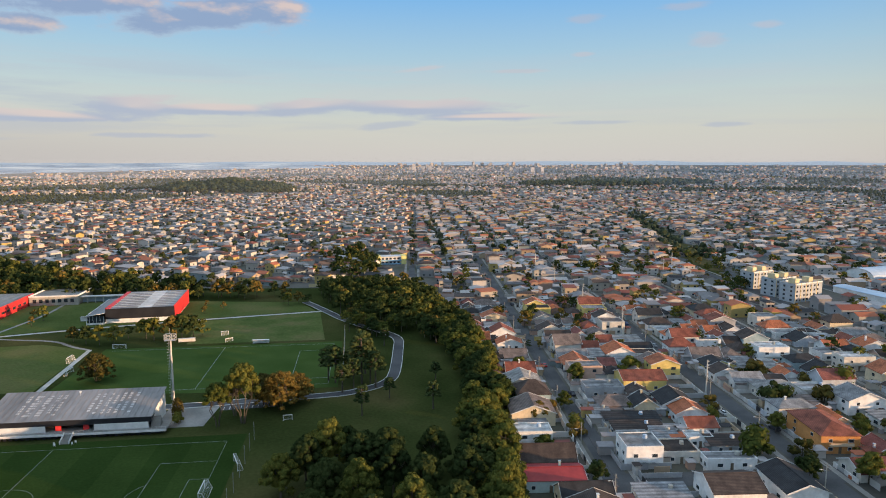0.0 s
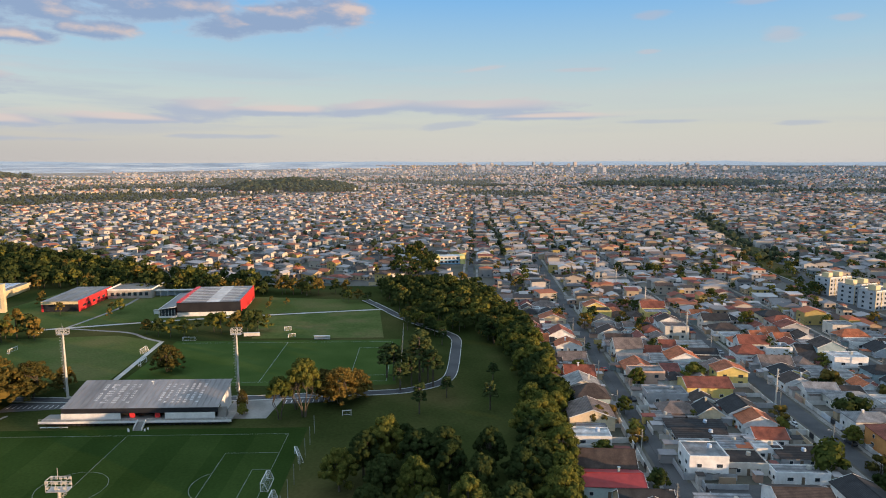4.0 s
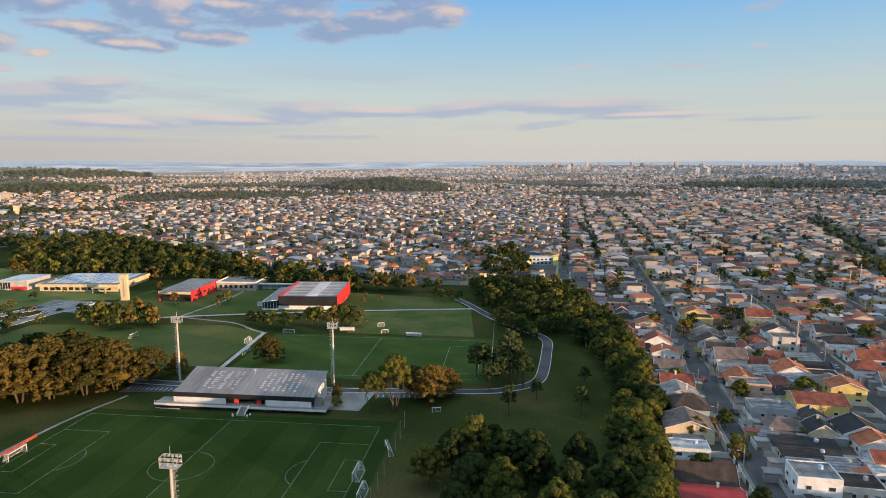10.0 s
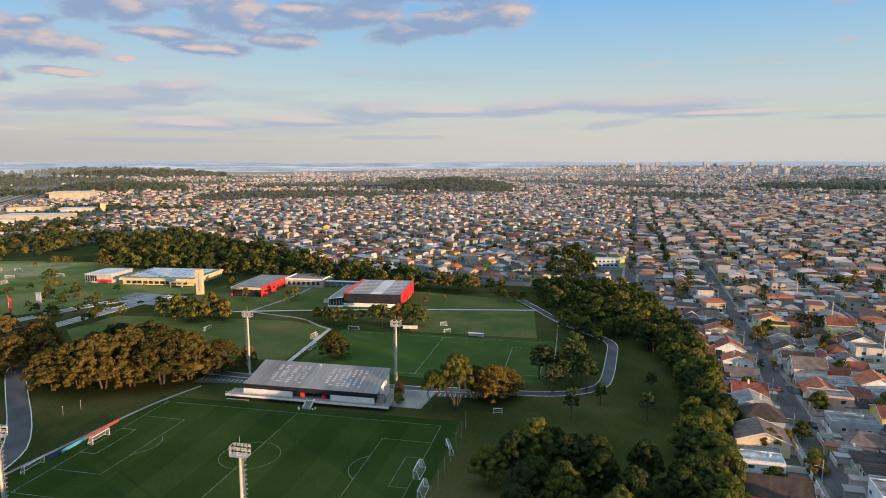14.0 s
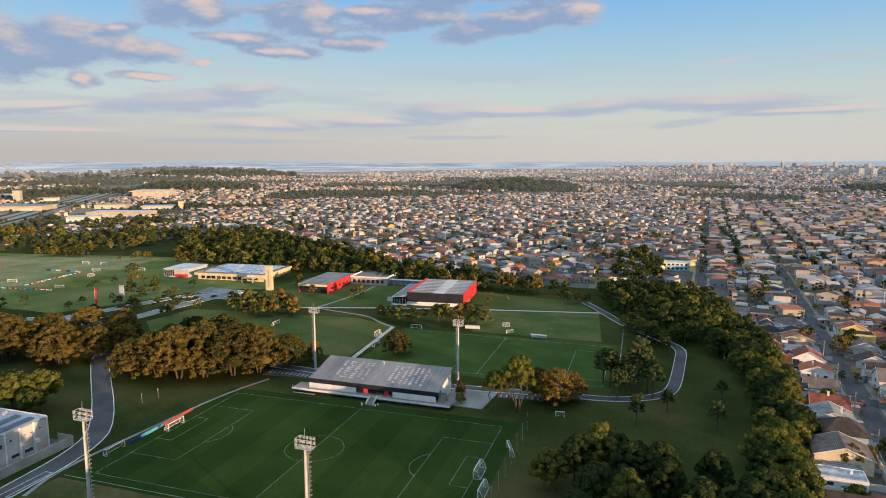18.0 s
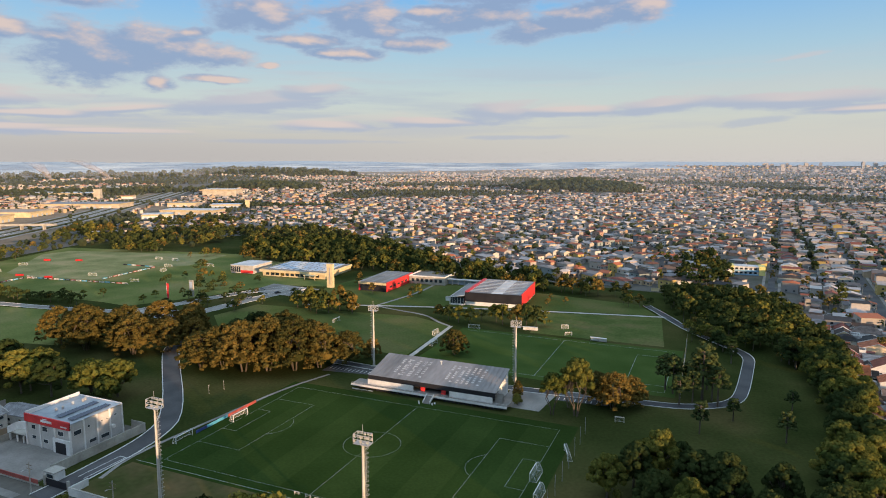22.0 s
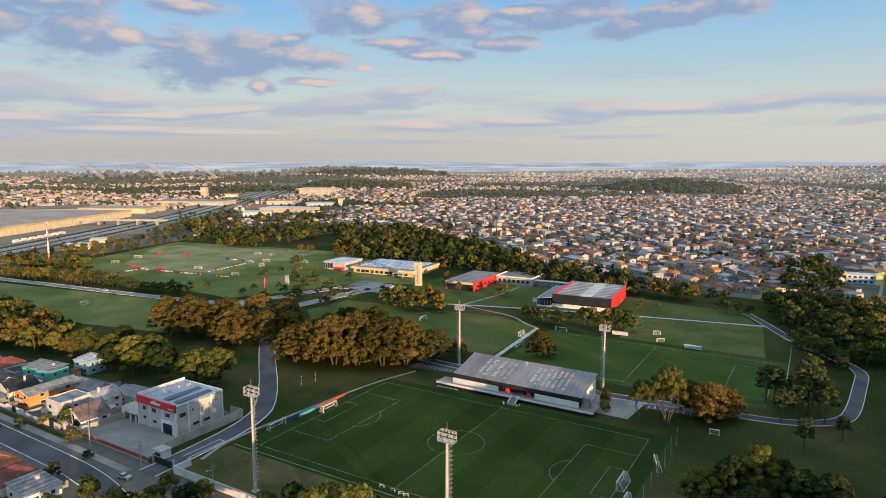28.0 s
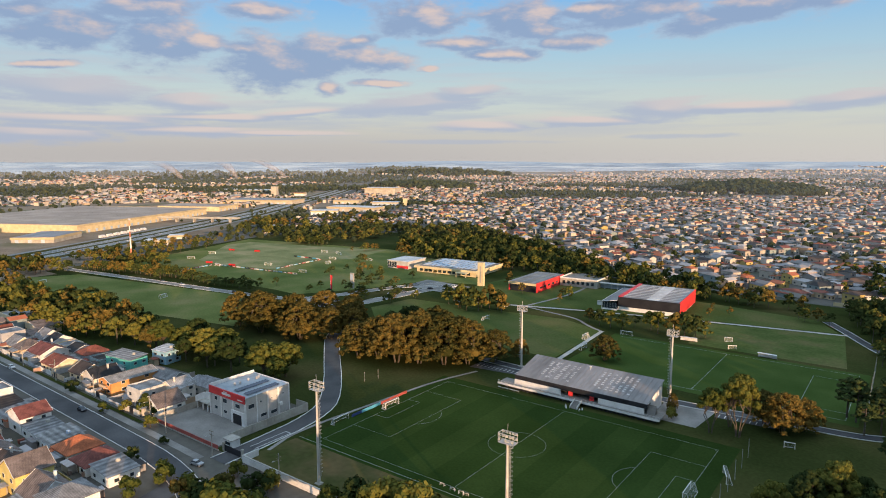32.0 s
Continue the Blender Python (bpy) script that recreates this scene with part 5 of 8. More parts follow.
BACK_WOOD = [(-300, 290), (-177, 285), (-91, 264), (-60, 262), (-2, 254), (48, 250), (48, 262), (-7, 276), (-89, 318), (-209, 396), (-374, 519), (-400, 430)]
EAST_WOOD = [(66, 262), (84, 202), (99, 181), (113, 162), (119, 152), (128, 146), (139, 110), (152, 118), (150, 170), (142, 225), (132, 258), (112, 286), (84, 280)]
BELT = [(128, 152), (138, 104), (134, 45), (124, 0), (119, -57), (131, -57), (134, -20), (136, 0), (141, 20), (147, 45), (152, 105), (148, 160)]
WEST_WOOD = [(-372, -22), (-365, 6), (-291, 14), (-213, 0), (-150, 6), (-104, -2), (-99, -14), (-160, -17), (-230, -26), (-330, -36)]
fill(BACK_WOOD, 9.6, "grove", 9, 15)
fill(EAST_WOOD, 8.0, "grove", 9, 14)
fill(BELT, 6.6, "row", 9, 13)
fill([(84, 184), (90, 168), (104, 150), (111, 150), (104, 166), (92, 187)], 5.2, "wood", 7, 10)
fill(WEST_WOOD, 10.6, "wood", 11, 15.5, 1.0)
fill([(70, 330), (72, 420), (96, 470), (104, 420), (112, 330), (100, 310)], 11.0, "grove", 8, 14)
fill([(-560, 330), (-520, 440), (-440, 520), (-400, 440), (-420, 320), (-470, 290)], 13, "grove", 8, 15)
fill([(-455, 66), (-440, 74), (-362, 86), (-350, 92), (-366, 100), (-460, 84)], 8.5, "bush", 7, 10)
for k in range(19):
    tree("row", -452 + 6.0 * k, 77 + 1.45 * k + rng.uniform(-1.5, 1.5), rng.uniform(8, 10.5), 1.05)
fill([(-520, 18), (-474, 20), (-456, 46), (-452, 62), (-520, 70)], 10, "wood", 9, 13)
for k in range(13):
    tree("dusk", -342 + 6.2 * k, 94 + .7 * k + rng.uniform(-2, 3), rng.uniform(7.5, 9.5), 1.45)
for x, y, h in ((-192, 120, 7), (-188, 128, 6), (-166, 127, 8), (-172, 140, 8), (-187, 166, 5), (-214, 139, 6), (-210, 148, 6), (-201, 167, 6), (-205, 178, 6), (-208, 115, 7), (-203, 141, 5), (-273, 176, 6), (-281, 187, 5), (-244, 180, 7), (-261, 201, 8), (-232, 188, 6), (-292, 231, 9), (-228, 162, 7), (-226, 171, 6), (-196, 133, 6), (-190, 146, 6), (-187, 156, 5)):
    tree("dusk" if (x + y) % 3 else "bush", x, y, h * 1.15, 1.25)
for x, y, h in ((-624, 375, 17), (-599, 369, 16), (-579, 380, 17), (-610, 385, 15), (-447, 290, 11), (-439, 294, 12), (-433, 297, 11), (-422, 303, 12), (-482, 376, 14), (-413, 350, 11), (-346, 306, 8), (-566, 406, 14), (-415, 379, 14)):
    for k in range(4):
        tree("wood", x + rng.uniform(-10, 10), y + rng.uniform(-9, 9), h * rng.uniform(.7, 1.1))
fill([(-520, 90), (-450, 95), (-400, 112), (-420, 128), (-470, 150), (-540, 140)], 11, "wood", 7, 11)
fill([(-430, -40), (-380, -20), (-385, 12), (-450, 10), (-500, -10)], 11, "wood", 8, 12)
fill([(-560, 140), (-460, 165), (-520, 268), (-580, 280)], 15, "wood", 6, 10)
fill([(-560, 440), (-640, 500), (-650, 560), (-600, 620), (-520, 580)], 17, "grove", 7, 13)
fill([(-560, 300), (-600, 300), (-690, 420), (-620, 480), (-560, 400)], 17, "grove", 7, 13)
for x, y, h in ((80, 3, 14), (86, 10, 15), (96, 4, 14), (103, 3, 15), (104, -7, 15), (116, 4, 14), (128, -2, 14), (74, -4, 12), (95, -16, 15), (123, -12, 15), (108, -27, 15), (86, -12, 14), (98, -34, 15), (118, -30, 15), (84, -25, 13), (132, -20, 14), (112, -12, 14), (128, -38, 14), (92, 12, 12)):
    tree("near", x, y, h, rng.uniform(.85, 1.1))
for x, y, h, w in ((-176, 36, 22, 1.2), (-150, 40, 19, 1.3), (-196, 38, 19, 1.2), (-162, 46, 21, 1.2), (-186, 48, 18, 1.2), (-138, 50, 16, 1.2), (-106, 37, 16, 1.3), (-96, 40, 20, 1.25), (-86, 41, 22, 1.25), (-77, 46, 24, 1.2), (-67, 51, 23, 1.2), (-59, 58, 20, 1.2), (-51, 68, 15, 1.3),
                   (-97, 52, 19, 1.25), (-87, 54, 23, 1.2), (-77, 59, 23, 1.2), (-67, 64, 19, 1.2), (-112, 44, 14, 1.2), (-45, 80, 9, 1.0), (-12, 99, 12, 1.25), (66, 60, 14, 1.2), (60, 64, 12, 1.1), (72, 66, 11, 1.2), (31, 57, 7, .7), (-142, 68, 17, 1.2), (-152, 80, 16, 1.2), (-166, 72, 18, 1.2), (-134, 62, 14, 1.2)):
    tree("great", x, y, h, w, 3 if x < -108 and x > -130 or (y > 51 and -100 < x < -84) or x == 54 else int(abs(x)) % 3)
for x, y, h in ((47, 46, 16), (55, 48, 22), (51, 55, 15)):
    tree("gum", x, y, h, .82)
for x, y, h in ((95.6, 83, 21), (99, 83, 15), (82, 88, 14), (85, 85, 15), (88, 73.5, 11), (95.6, 49.3, 11), (125.6, 82.4, 8), (121.3, 52.7, 10), (106, 65, 8), (106.4, 135, 9), (89, 164, 8), (101, 77, 15), (92.4, 78, 12), (97, 95, 15), (91, 90, 12)):
    tree("araucaria", x, y, h, rng.uniform(.9, 1.15))
for x, y, h in ((-47, 161, 9), (-39, 156, 10), (-32, 154, 11), (-26, 156, 10), (-22, 164, 8), (-8, 159, 13), (0, 160, 13), (5, 161, 14), (-13, 163, 12), (10, 163, 12), (14, 166, 9), (-125, 146, 16), (-118, 148, 15), (-108, 152, 17), (-104, 155, 14), (-130, 152, 13), (-98, 150, 13), (-137, 150, 12), (-112, 146, 13), (-116, 206, 8), (-83, 209, 9), (-90, 214, 6),
                (33, 50, 4), (-120, 5, 5), (-108, -17, 8), (50, 232, 9), (56, 236, 9), (62, 232, 8), (46, 238, 8), (12, 226, 5), (0, 236, 4), (-140, 228, 7), (-146, 240, 8), (-206, 140, 7),
                (-215, 160, 7), (-224, 172, 8), (-230, 150, 6), (-164, 150, 6), (-236, 196, 7), (-246, 206, 7), (-212, 205, 7), (-160, 178, 6), (-152, 168, 7)):
    tree("row" if h > 8 else "bush", x, y, h)

for x, y, h in ((168.7, 47, 6.5), (175, 122.6, 4.5), (182.4, 73.6, 8), (183, 160, 10), (191.6, 176, 10), (232, 203, 7), (166.5, 27.7, 5.5), (204, 169, 5), (187, 168, 9), (232, 18, 7), (229, 1, 6), (221, -13, 7), (236, -17, 9), (222, 42, 5), (161, -7, 6.5), (165, 24, 5)):
    tree("row" if h > 6 else "bush", x, y, h)

for x, y, h in ((-168, 132, 7), (-187, 173, 5), (-126, 145, 9), (-118, 142, 10), (-115, 154, 9), (-101, 154, 9), (-83, 196, 6), (3, 216, 5),
                (-277, 199, 6), (-252, 188, 7), (-258, 207, 7), (-297, 241, 8), (-219, 145, 6), (-206, 226, 5), (-236, 123, 6), (-241, 137, 6), (-274, 125, 7), (-280, 115, 7), (-299, 115, 7), (-294, 102, 7), (-221, 180, 6)):
    tree("row" if h > 7 else "bush", x, y, h, rng.uniform(.8, 1.1))

# ---- houses ----
STREET_TILT = 0.08


def hipped(x0, x1, y0, y1, z, rise):
    """A hipped roof with a short ridge, as one closed solid."""
    w, d = x1 - x0, y1 - y0
    if w <= d:
        a, b = ((x0 + x1) / 2, y0 + w * .45, z + rise), ((x0 + x1) / 2, y1 - w * .45, z + rise)
    else:
        a, b = (x0 + d * .45, (y0 + y1) / 2, z + rise), (x1 - d * .45, (y0 + y1) / 2, z + rise)
    v = [(x0, y0, z), (x1, y0, z), (x1, y1, z), (x0, y1, z), a, b, (x0, y0, z - .16), (x1, y0, z - .16), (x1, y1, z - .16), (x0, y1, z - .16)]
    top = [(0, 1, 4), (1, 2, 5, 4), (2, 3, 5), (3, 0, 4, 5)] if w <= d else [(0, 1, 5, 4), (1, 2, 5), (2, 3, 4, 5), (3, 0, 4)]
    return Shape().solid(v, top + [(0, 6, 7, 1), (1, 7, 8, 2), (2, 8, 9, 3), (3, 9, 6, 0), (9, 8, 7, 6)])


def gable_walls(w, d, t, rise, along_y):
    x, y = w / 2, d / 2
    v = [(-x, -y, 0), (x, -y, 0), (x, y, 0), (-x, y, 0), (-x, -y, t), (x, -y, t), (x, y, t), (-x, y, t)]
    if along_y:
        v += [(0, -y, t + rise), (0, y, t + rise)]
        f = [(0, 1, 5, 8, 4), (2, 3, 7, 9, 6), (1, 2, 6, 5), (3, 0, 4, 7)]
    else:
        v += [(-x, 0, t + rise), (x, 0, t + rise)]
        f = [(0, 1, 5, 4), (2, 3, 7, 6), (1, 2, 6, 9, 5), (3, 0, 4, 8, 7)]
    return Shape().solid(v, f)


def gable_roof(w, d, t, rise, along_y, over=.45):
    def side(s):
        if along_y:
            k = rise / (w / 2)
            e = w / 2 + over
            pts = [(0, -d / 2 - over, t + rise + .12), (s * e, -d / 2 - over, t - over * k + .12), (s * e, d / 2 + over, t - over * k + .12), (0, d / 2 + over, t + rise + .12)]
        else:
            k = rise / (d / 2)
            e = d / 2 + over
            pts = [(-w / 2 - over, 0, t + rise + .12), (-w / 2 - over, s * e, t - over * k + .12), (w / 2 + over, s * e, t - over * k + .12), (w / 2 + over, 0, t + rise + .12)]
        if (s > 0) != along_y:
            pts = pts[::1]
        return pts
    sh = Shape()
    for s in (-1, 1):
        pts = side(s)
        area = sum(pts[k][0] * pts[(k + 1) % 4][1] - pts[(k + 1) % 4][0] * pts[k][1] for k in range(4))
        sh.slab(pts if area > 0 else pts[::-1], .14)
    return sh


def opening(house, name, face, a, z, ww, hh, w, d, pane):
    """A window or door on one face: 0 south, 1 east, 2 west."""
    def bx(a0, a1, z0, z1, o0, o1):
        if face == 0:
            return Shape().box(a0, a1, -d / 2 - o1, -d / 2 - o0, z0, z1)
        if face == 1:
            return Shape().box(w / 2 + o0, w / 2 + o1, a0, a1, z0, z1)
        return Shape().box(-w / 2 - o1, -w / 2 - o0, a0, a1, z0, z1)
    if not pane:
        return part(name, bx(a, a + ww, z, z + hh, 0, .05), M["glass"] if name == "window" else M["wood"], house)
    fr = part(name, bx(a, a + ww, z, z + hh, 0, .06), M["white"] if name == "window" else M["wood"], house)
    part("pane", bx(a + .1, a + ww - .1, z + .1, z + hh - .1, .06, .09), M["glass"], fr)
    return fr


def house(x, y, rot, w, d, t, style, wi, ri, detail, rise=None):
    """detail 2: windows with panes, doors and tanks; 1: windows; 0: walls and roof."""
    storey = "two-storey" if t > 4.6 else "single-storey"
    hs = thing("house", x, y, rot, f"{WALL_NAMES[wi]} {storey} house with {ROOF_NAMES[ri]} roof", "house", "houses of the neighbourhood")
    rise = rise or rng.uniform(.24, .38) * min(w, d)
    wm, rm = WALL_MATS[wi], ROOF_MATS[ri]
    if style == "hip":
        part("wall", Shape().box(-w / 2, w / 2, -d / 2, d / 2, 0, t), wm, hs)
        part("roof", hipped(-w / 2 - .5, w / 2 + .5, -d / 2 - .5, d / 2 + .5, t + .16, rise), rm, hs)
    elif style == "flat":
        part("wall", Shape().box(-w / 2, w / 2, -d / 2, d / 2, 0, t), wm, hs)
        part("parapet", Shape().box(-w / 2, w / 2, -d / 2, -d / 2 + .2, t, t + .7).box(-w / 2, w / 2, d / 2 - .2, d / 2, t, t + .7).box(-w / 2, -w / 2 + .2, -d / 2 + .2, d / 2 - .2, t, t + .7).box(w / 2 - .2, w / 2, -d / 2 + .2, d / 2 - .2, t, t + .7), wm, hs)
        part("roof", Shape().slab([(-w / 2 + .2, -d / 2 + .2, t + .1), (w / 2 - .2, -d / 2 + .2, t + .1), (w / 2 - .2, d / 2 - .2, t + .4), (-w / 2 + .2, d / 2 - .2, t + .4)], .08), rm, hs)
    elif style == "shed":
        part("wall", Shape().box(-w / 2, w / 2, -d / 2, d / 2, 0, t - .1), wm, hs)
        part("roof", Shape().slab([(-w / 2 - .3, -d / 2 - .3, t), (w / 2 + .3, -d / 2 - .3, t), (w / 2 + .3, d / 2 + .3, t + .9), (-w / 2 - .3, d / 2 + .3, t + .9)], .1), rm, hs)
    else:
        along = style == "gable_y"
        part("wall", gable_walls(w, d, t, rise, along), wm, hs)
        part("roof", gable_roof(w, d, t, rise, along), rm, hs)
        if detail == 2:
            cap = Shape().beam((0, -d / 2 - .45, t + rise + .16), (0, d / 2 + .45, t + rise + .16), .3, .12) if along else Shape().beam((-w / 2 - .45, 0, t + rise + .16), (w / 2 + .45, 0, t + rise + .16), .3, .12)
            part("ridge", cap, rm, hs)
        if detail:
            for e in (-1, 1):
                fs = Shape()
                for q in (-1, 1):
                    if along:
                        k = rise / (w / 2)
                        fs.beam((0, e * (d / 2 + .47), t + rise + .08), (q * (w / 2 + .45), e * (d / 2 + .47), t - .45 * k + .08), .06, .26)
                    else:
                        k = rise / (d / 2)
                        fs.beam((e * (w / 2 + .47), 0, t + rise + .08), (e * (w / 2 + .47), q * (d / 2 + .45), t - .45 * k + .08), .06, .26)
                part("bargeboard", fs, M["white"], hs, "white bargeboard")
    if detail and style != "flat" and rng.random() < .4:
        q, e = rng.choice((-1, 1)), rng.uniform(2.4, 3.4)
        part("lean_to", Shape().box(-w * .35, w * .25, q * d / 2 + (0 if q > 0 else -e), q * d / 2 + (e if q > 0 else 0), 0, 2.2), wm, hs)
        za, zb = (2.9, 2.35) if q > 0 else (2.35, 2.9)
        ya, yb = q * d / 2 + (0 if q > 0 else -e - .3), q * d / 2 + (e + .3 if q > 0 else 0)
        part("lean_to_roof", Shape().slab([(-w * .38, ya, za), (w * .28, ya, za), (w * .28, yb, zb), (-w * .38, yb, zb)], .08), ROOF_MATS[rng.choice((2, 5, 8, 10))], hs)
    if detail == 2 and style in ("flat", "shed"):
        part("water_tank", Shape().cyl(w * .2, d * .15, t + .3, t + 1.3, .75, .62, 10).cyl(w * .2, d * .15, t + 1.3, t + 1.45, .66, .3, 10), M["bluewhite"] if rng.random() < .5 else M["concrete"], hs)
    if detail == 2 and t > 4.6:
        part("balcony", Shape().box(-w * .3, w * .3, -d / 2 - 1.1, -d / 2, 2.75, 2.9).box(-w * .3, w * .3, -d / 2 - 1.1, -d / 2 - 1.02, 2.9, 3.8), wm, hs)
    if detail:
        for z in ([.9, 3.6] if t > 4.6 else [.9]):
            for face, span in ((0, w), (1, d), (2, d)):
                n = 2 if detail == 2 or face == 0 else 1
                for k in range(n):
                    if detail == 1 and rng.random() < .35:
                        continue
                    a = -span / 2 + span * (k + .5) / n - .7
                    opening(hs, "window", face, a, z, rng.choice((1.2, 1.5, 1.8)), 1.2, w, d, detail == 2)
        if detail == 2:
            opening(hs, "door", 0, -.45, 0, .9, 2.1, w, d, False)
            if style not in ("flat", "shed") and rng.random() < .3:
                tx, ty = rng.uniform(-w / 4, w / 4), rng.uniform(-d / 4, d / 4)
                part("chimney", Shape().box(tx - .3, tx + .3, ty - .3, ty + .3, t, t + rise + 1.0).box(tx - .4, tx + .4, ty - .4, ty + .4, t + rise + 1.0, t + rise + 1.15), wm, hs)
    return hs


HIGHWAY = [(-490, -65), (-545, 40), (-616, 174), (-690, 300), (-760, 420), (-850, 560), (-1000, 760), (-1150, 990), (-1400, 1330), (-1700, 1700)]


BOULEVARD = [(356, 238), (366, 269), (401, 376), (449, 520), (495, 678), (548, 860)]


def near_line(x, y, line, gap):
    for (xa, ya), (xb, yb) in zip(line, line[1:]):
        dx, dy = xb - xa, yb - ya
        t = max(0, min(1, ((x - xa) * dx + (y - ya) * dy) / (dx * dx + dy * dy)))
        if math.hypot(x - xa - t * dx, y - ya - t * dy) < gap:
            return True
    return False


PARK_WOODS = [(-560, 330), (-520, 440), (-440, 540), (-380, 530), (-200, 405), (-85, 330), (60, 300), (120, 310), (90, 480), (104, 490), (140, 330), (150, 200)]
ROADSIDE = [(-480, 90), (-430, 130), (-500, 280), (-560, 330), (-640, 480), (-720, 420), (-640, 250), (-560, 120)]
NO_BUILD = [(-1000, 110), (-700, 110), (-640, 160), (-840, 560), (-1080, 620)]
INDUSTRY = [(-640, 520), (-740, 530), (-780, 600), (-920, 750), (-880, 840), (-740, 860), (-640, 700)]


def buildable(x, y):
    if inside(x, y, CLUB) or inside(x, y, PARK_WOODS) or inside(x, y, NO_BUILD) or inside(x, y, ROADSIDE) or (-1105 < x < -985 and 1045 < y < 1140) or inside(x, y, INDUSTRY):
        return False
    if near_line(x, y, HIGHWAY, 58) or near_line(x, y, BOULEVARD, 17):
        return False
    if (x - 378) ** 2 + (y - 218) ** 2 < 36 ** 2 or inside(x, y, [(412, 178), (412, 232), (442, 232), (442, 178)]) or inside(x, y, [(462, 248), (462, 290), (522, 290), (522, 248)]):
        return False
    for hx, hy, sx, sy, hh in HILLS[:5]:
        if ((x - hx) / sx) ** 2 + ((y - hy) / sy) ** 2 < .8:
            return False
    return True


STYLES = ("gable_y", "gable_x", "hip", "gable_y", "flat", "shed", "gable_x", "hip")
FAR = []
FAR_TREES = []
HILL_TREES = set()


LANDMARKS = []
YARDS = []


def landmark(x, y, rot, w, d, t, style, wi, ri, rise=None, label=""):
    """A house of known place and look; the ordinary lots keep clear of it."""
    LANDMARKS.append((x, y, max(w, d) * .46 + 1.0))
    h = house(x, y, rot, w, d, t, style, wi, ri, 2, rise)
    if label:
        h["label"] = label
    return h


CORNER = [(171, -16), (176, 60), (180, 76), (222, 72), (218, -8), (234, -14), (230, -50), (165, -50)]


def repaint(h, material):
    for child in h.children:
        if child.name.startswith(("wall", "parapet", "lean_to")) and "roof" not in child.name:
            child.data.materials[0] = material


def lot_house(x, y, rot, w, d, two=False):
    """One dwelling, built as fully as its distance asks for."""
    if any((x - lx) ** 2 + (y - ly) ** 2 < (lr + min(w, d) * .3) ** 2 for lx, ly, lr in LANDMARKS):
        return
    if not (buildable(x, y) and in_view(x, y)) or inside(x, y, CORNER):
        return
    r = dist(x, y)
    t = rng.choice((5.6, 5.9, 6.2)) if two else rng.uniform(2.7, 3.4)
    style, wi, ri = rng.choice(STYLES), rng.randrange(len(WHITES)), rng.randrange(len(ROOFS))
    if style in ("flat", "shed"):
        ri = rng.choice((2, 7, 8, 10, 9, 2, 8, 7, 5))
    else:
        ri = rng.choice((1, 12, 4, 12, 0, 3, 7, 9, 2, 0, 1, 6, 4, 0, 3, 9))
    if r < 430:
        YARDS.append((x, y, rot, w, d))
    if r < 246:
        house(x, y, rot, w, d, t, style, wi, ri, 2)
    elif r < 390:
        house(x, y, rot, w, d, t, style, wi, ri, 1)
    elif x < -560 and noise.noise(Vector((x / 160, y / 160, 5))) > .22:
        FAR_TREES.extend((x + rng.uniform(-8, 8), y + rng.uniform(-8, 8)) for _ in range(2))
    else:
        FAR.append((x + rng.uniform(-2, 2), y + rng.uniform(-2, 2), rot + rng.choice((0, 0, rng.uniform(-14, 14))), w * rng.uniform(.62, 1.0) * rng.choice((1, 1, 1, 1, 1.45)), d * rng.uniform(.62, 1.0), rng.choice((2.7, 3.0, 3.3, 3.6, 4.4, 5.8, 6.3, 7.0)), style))


def garden_wall(x, y, rot, wide, side):
    """A low street wall with a gate, its length along local y."""
    wi = rng.choice((2, 5, 10, 6, 8, 4))
    g = thing("garden_wall", x, y, rot, f"low {WALL_NAMES[wi]} street wall with a metal gate", "wall", "garden walls along the streets")
    h, a = rng.uniform(1.4, 2.2), rng.uniform(-.25, .1) * wide
    part("wall", Shape().box(-.1, .1, -wide / 2, a, 0, h), WALL_MATS[wi], g)
    part("wall", Shape().box(-.1, .1, a + 3.0, wide / 2 - .05, 0, h), WALL_MATS[wi], g)
    part("side_wall", Shape().box(.1 if side > 0 else -12.0, 12.0 if side > 0 else -.1, wide / 2 - .16, wide / 2 - .04, 0, h * .95), WALL_MATS[rng.choice((2, 5, 10))], g)
    part("gate", Shape().box(-.04, .04, a, a + 3.0, .1, h - .1), M["black"] if rng.random() < .5 else M["steel"], g)


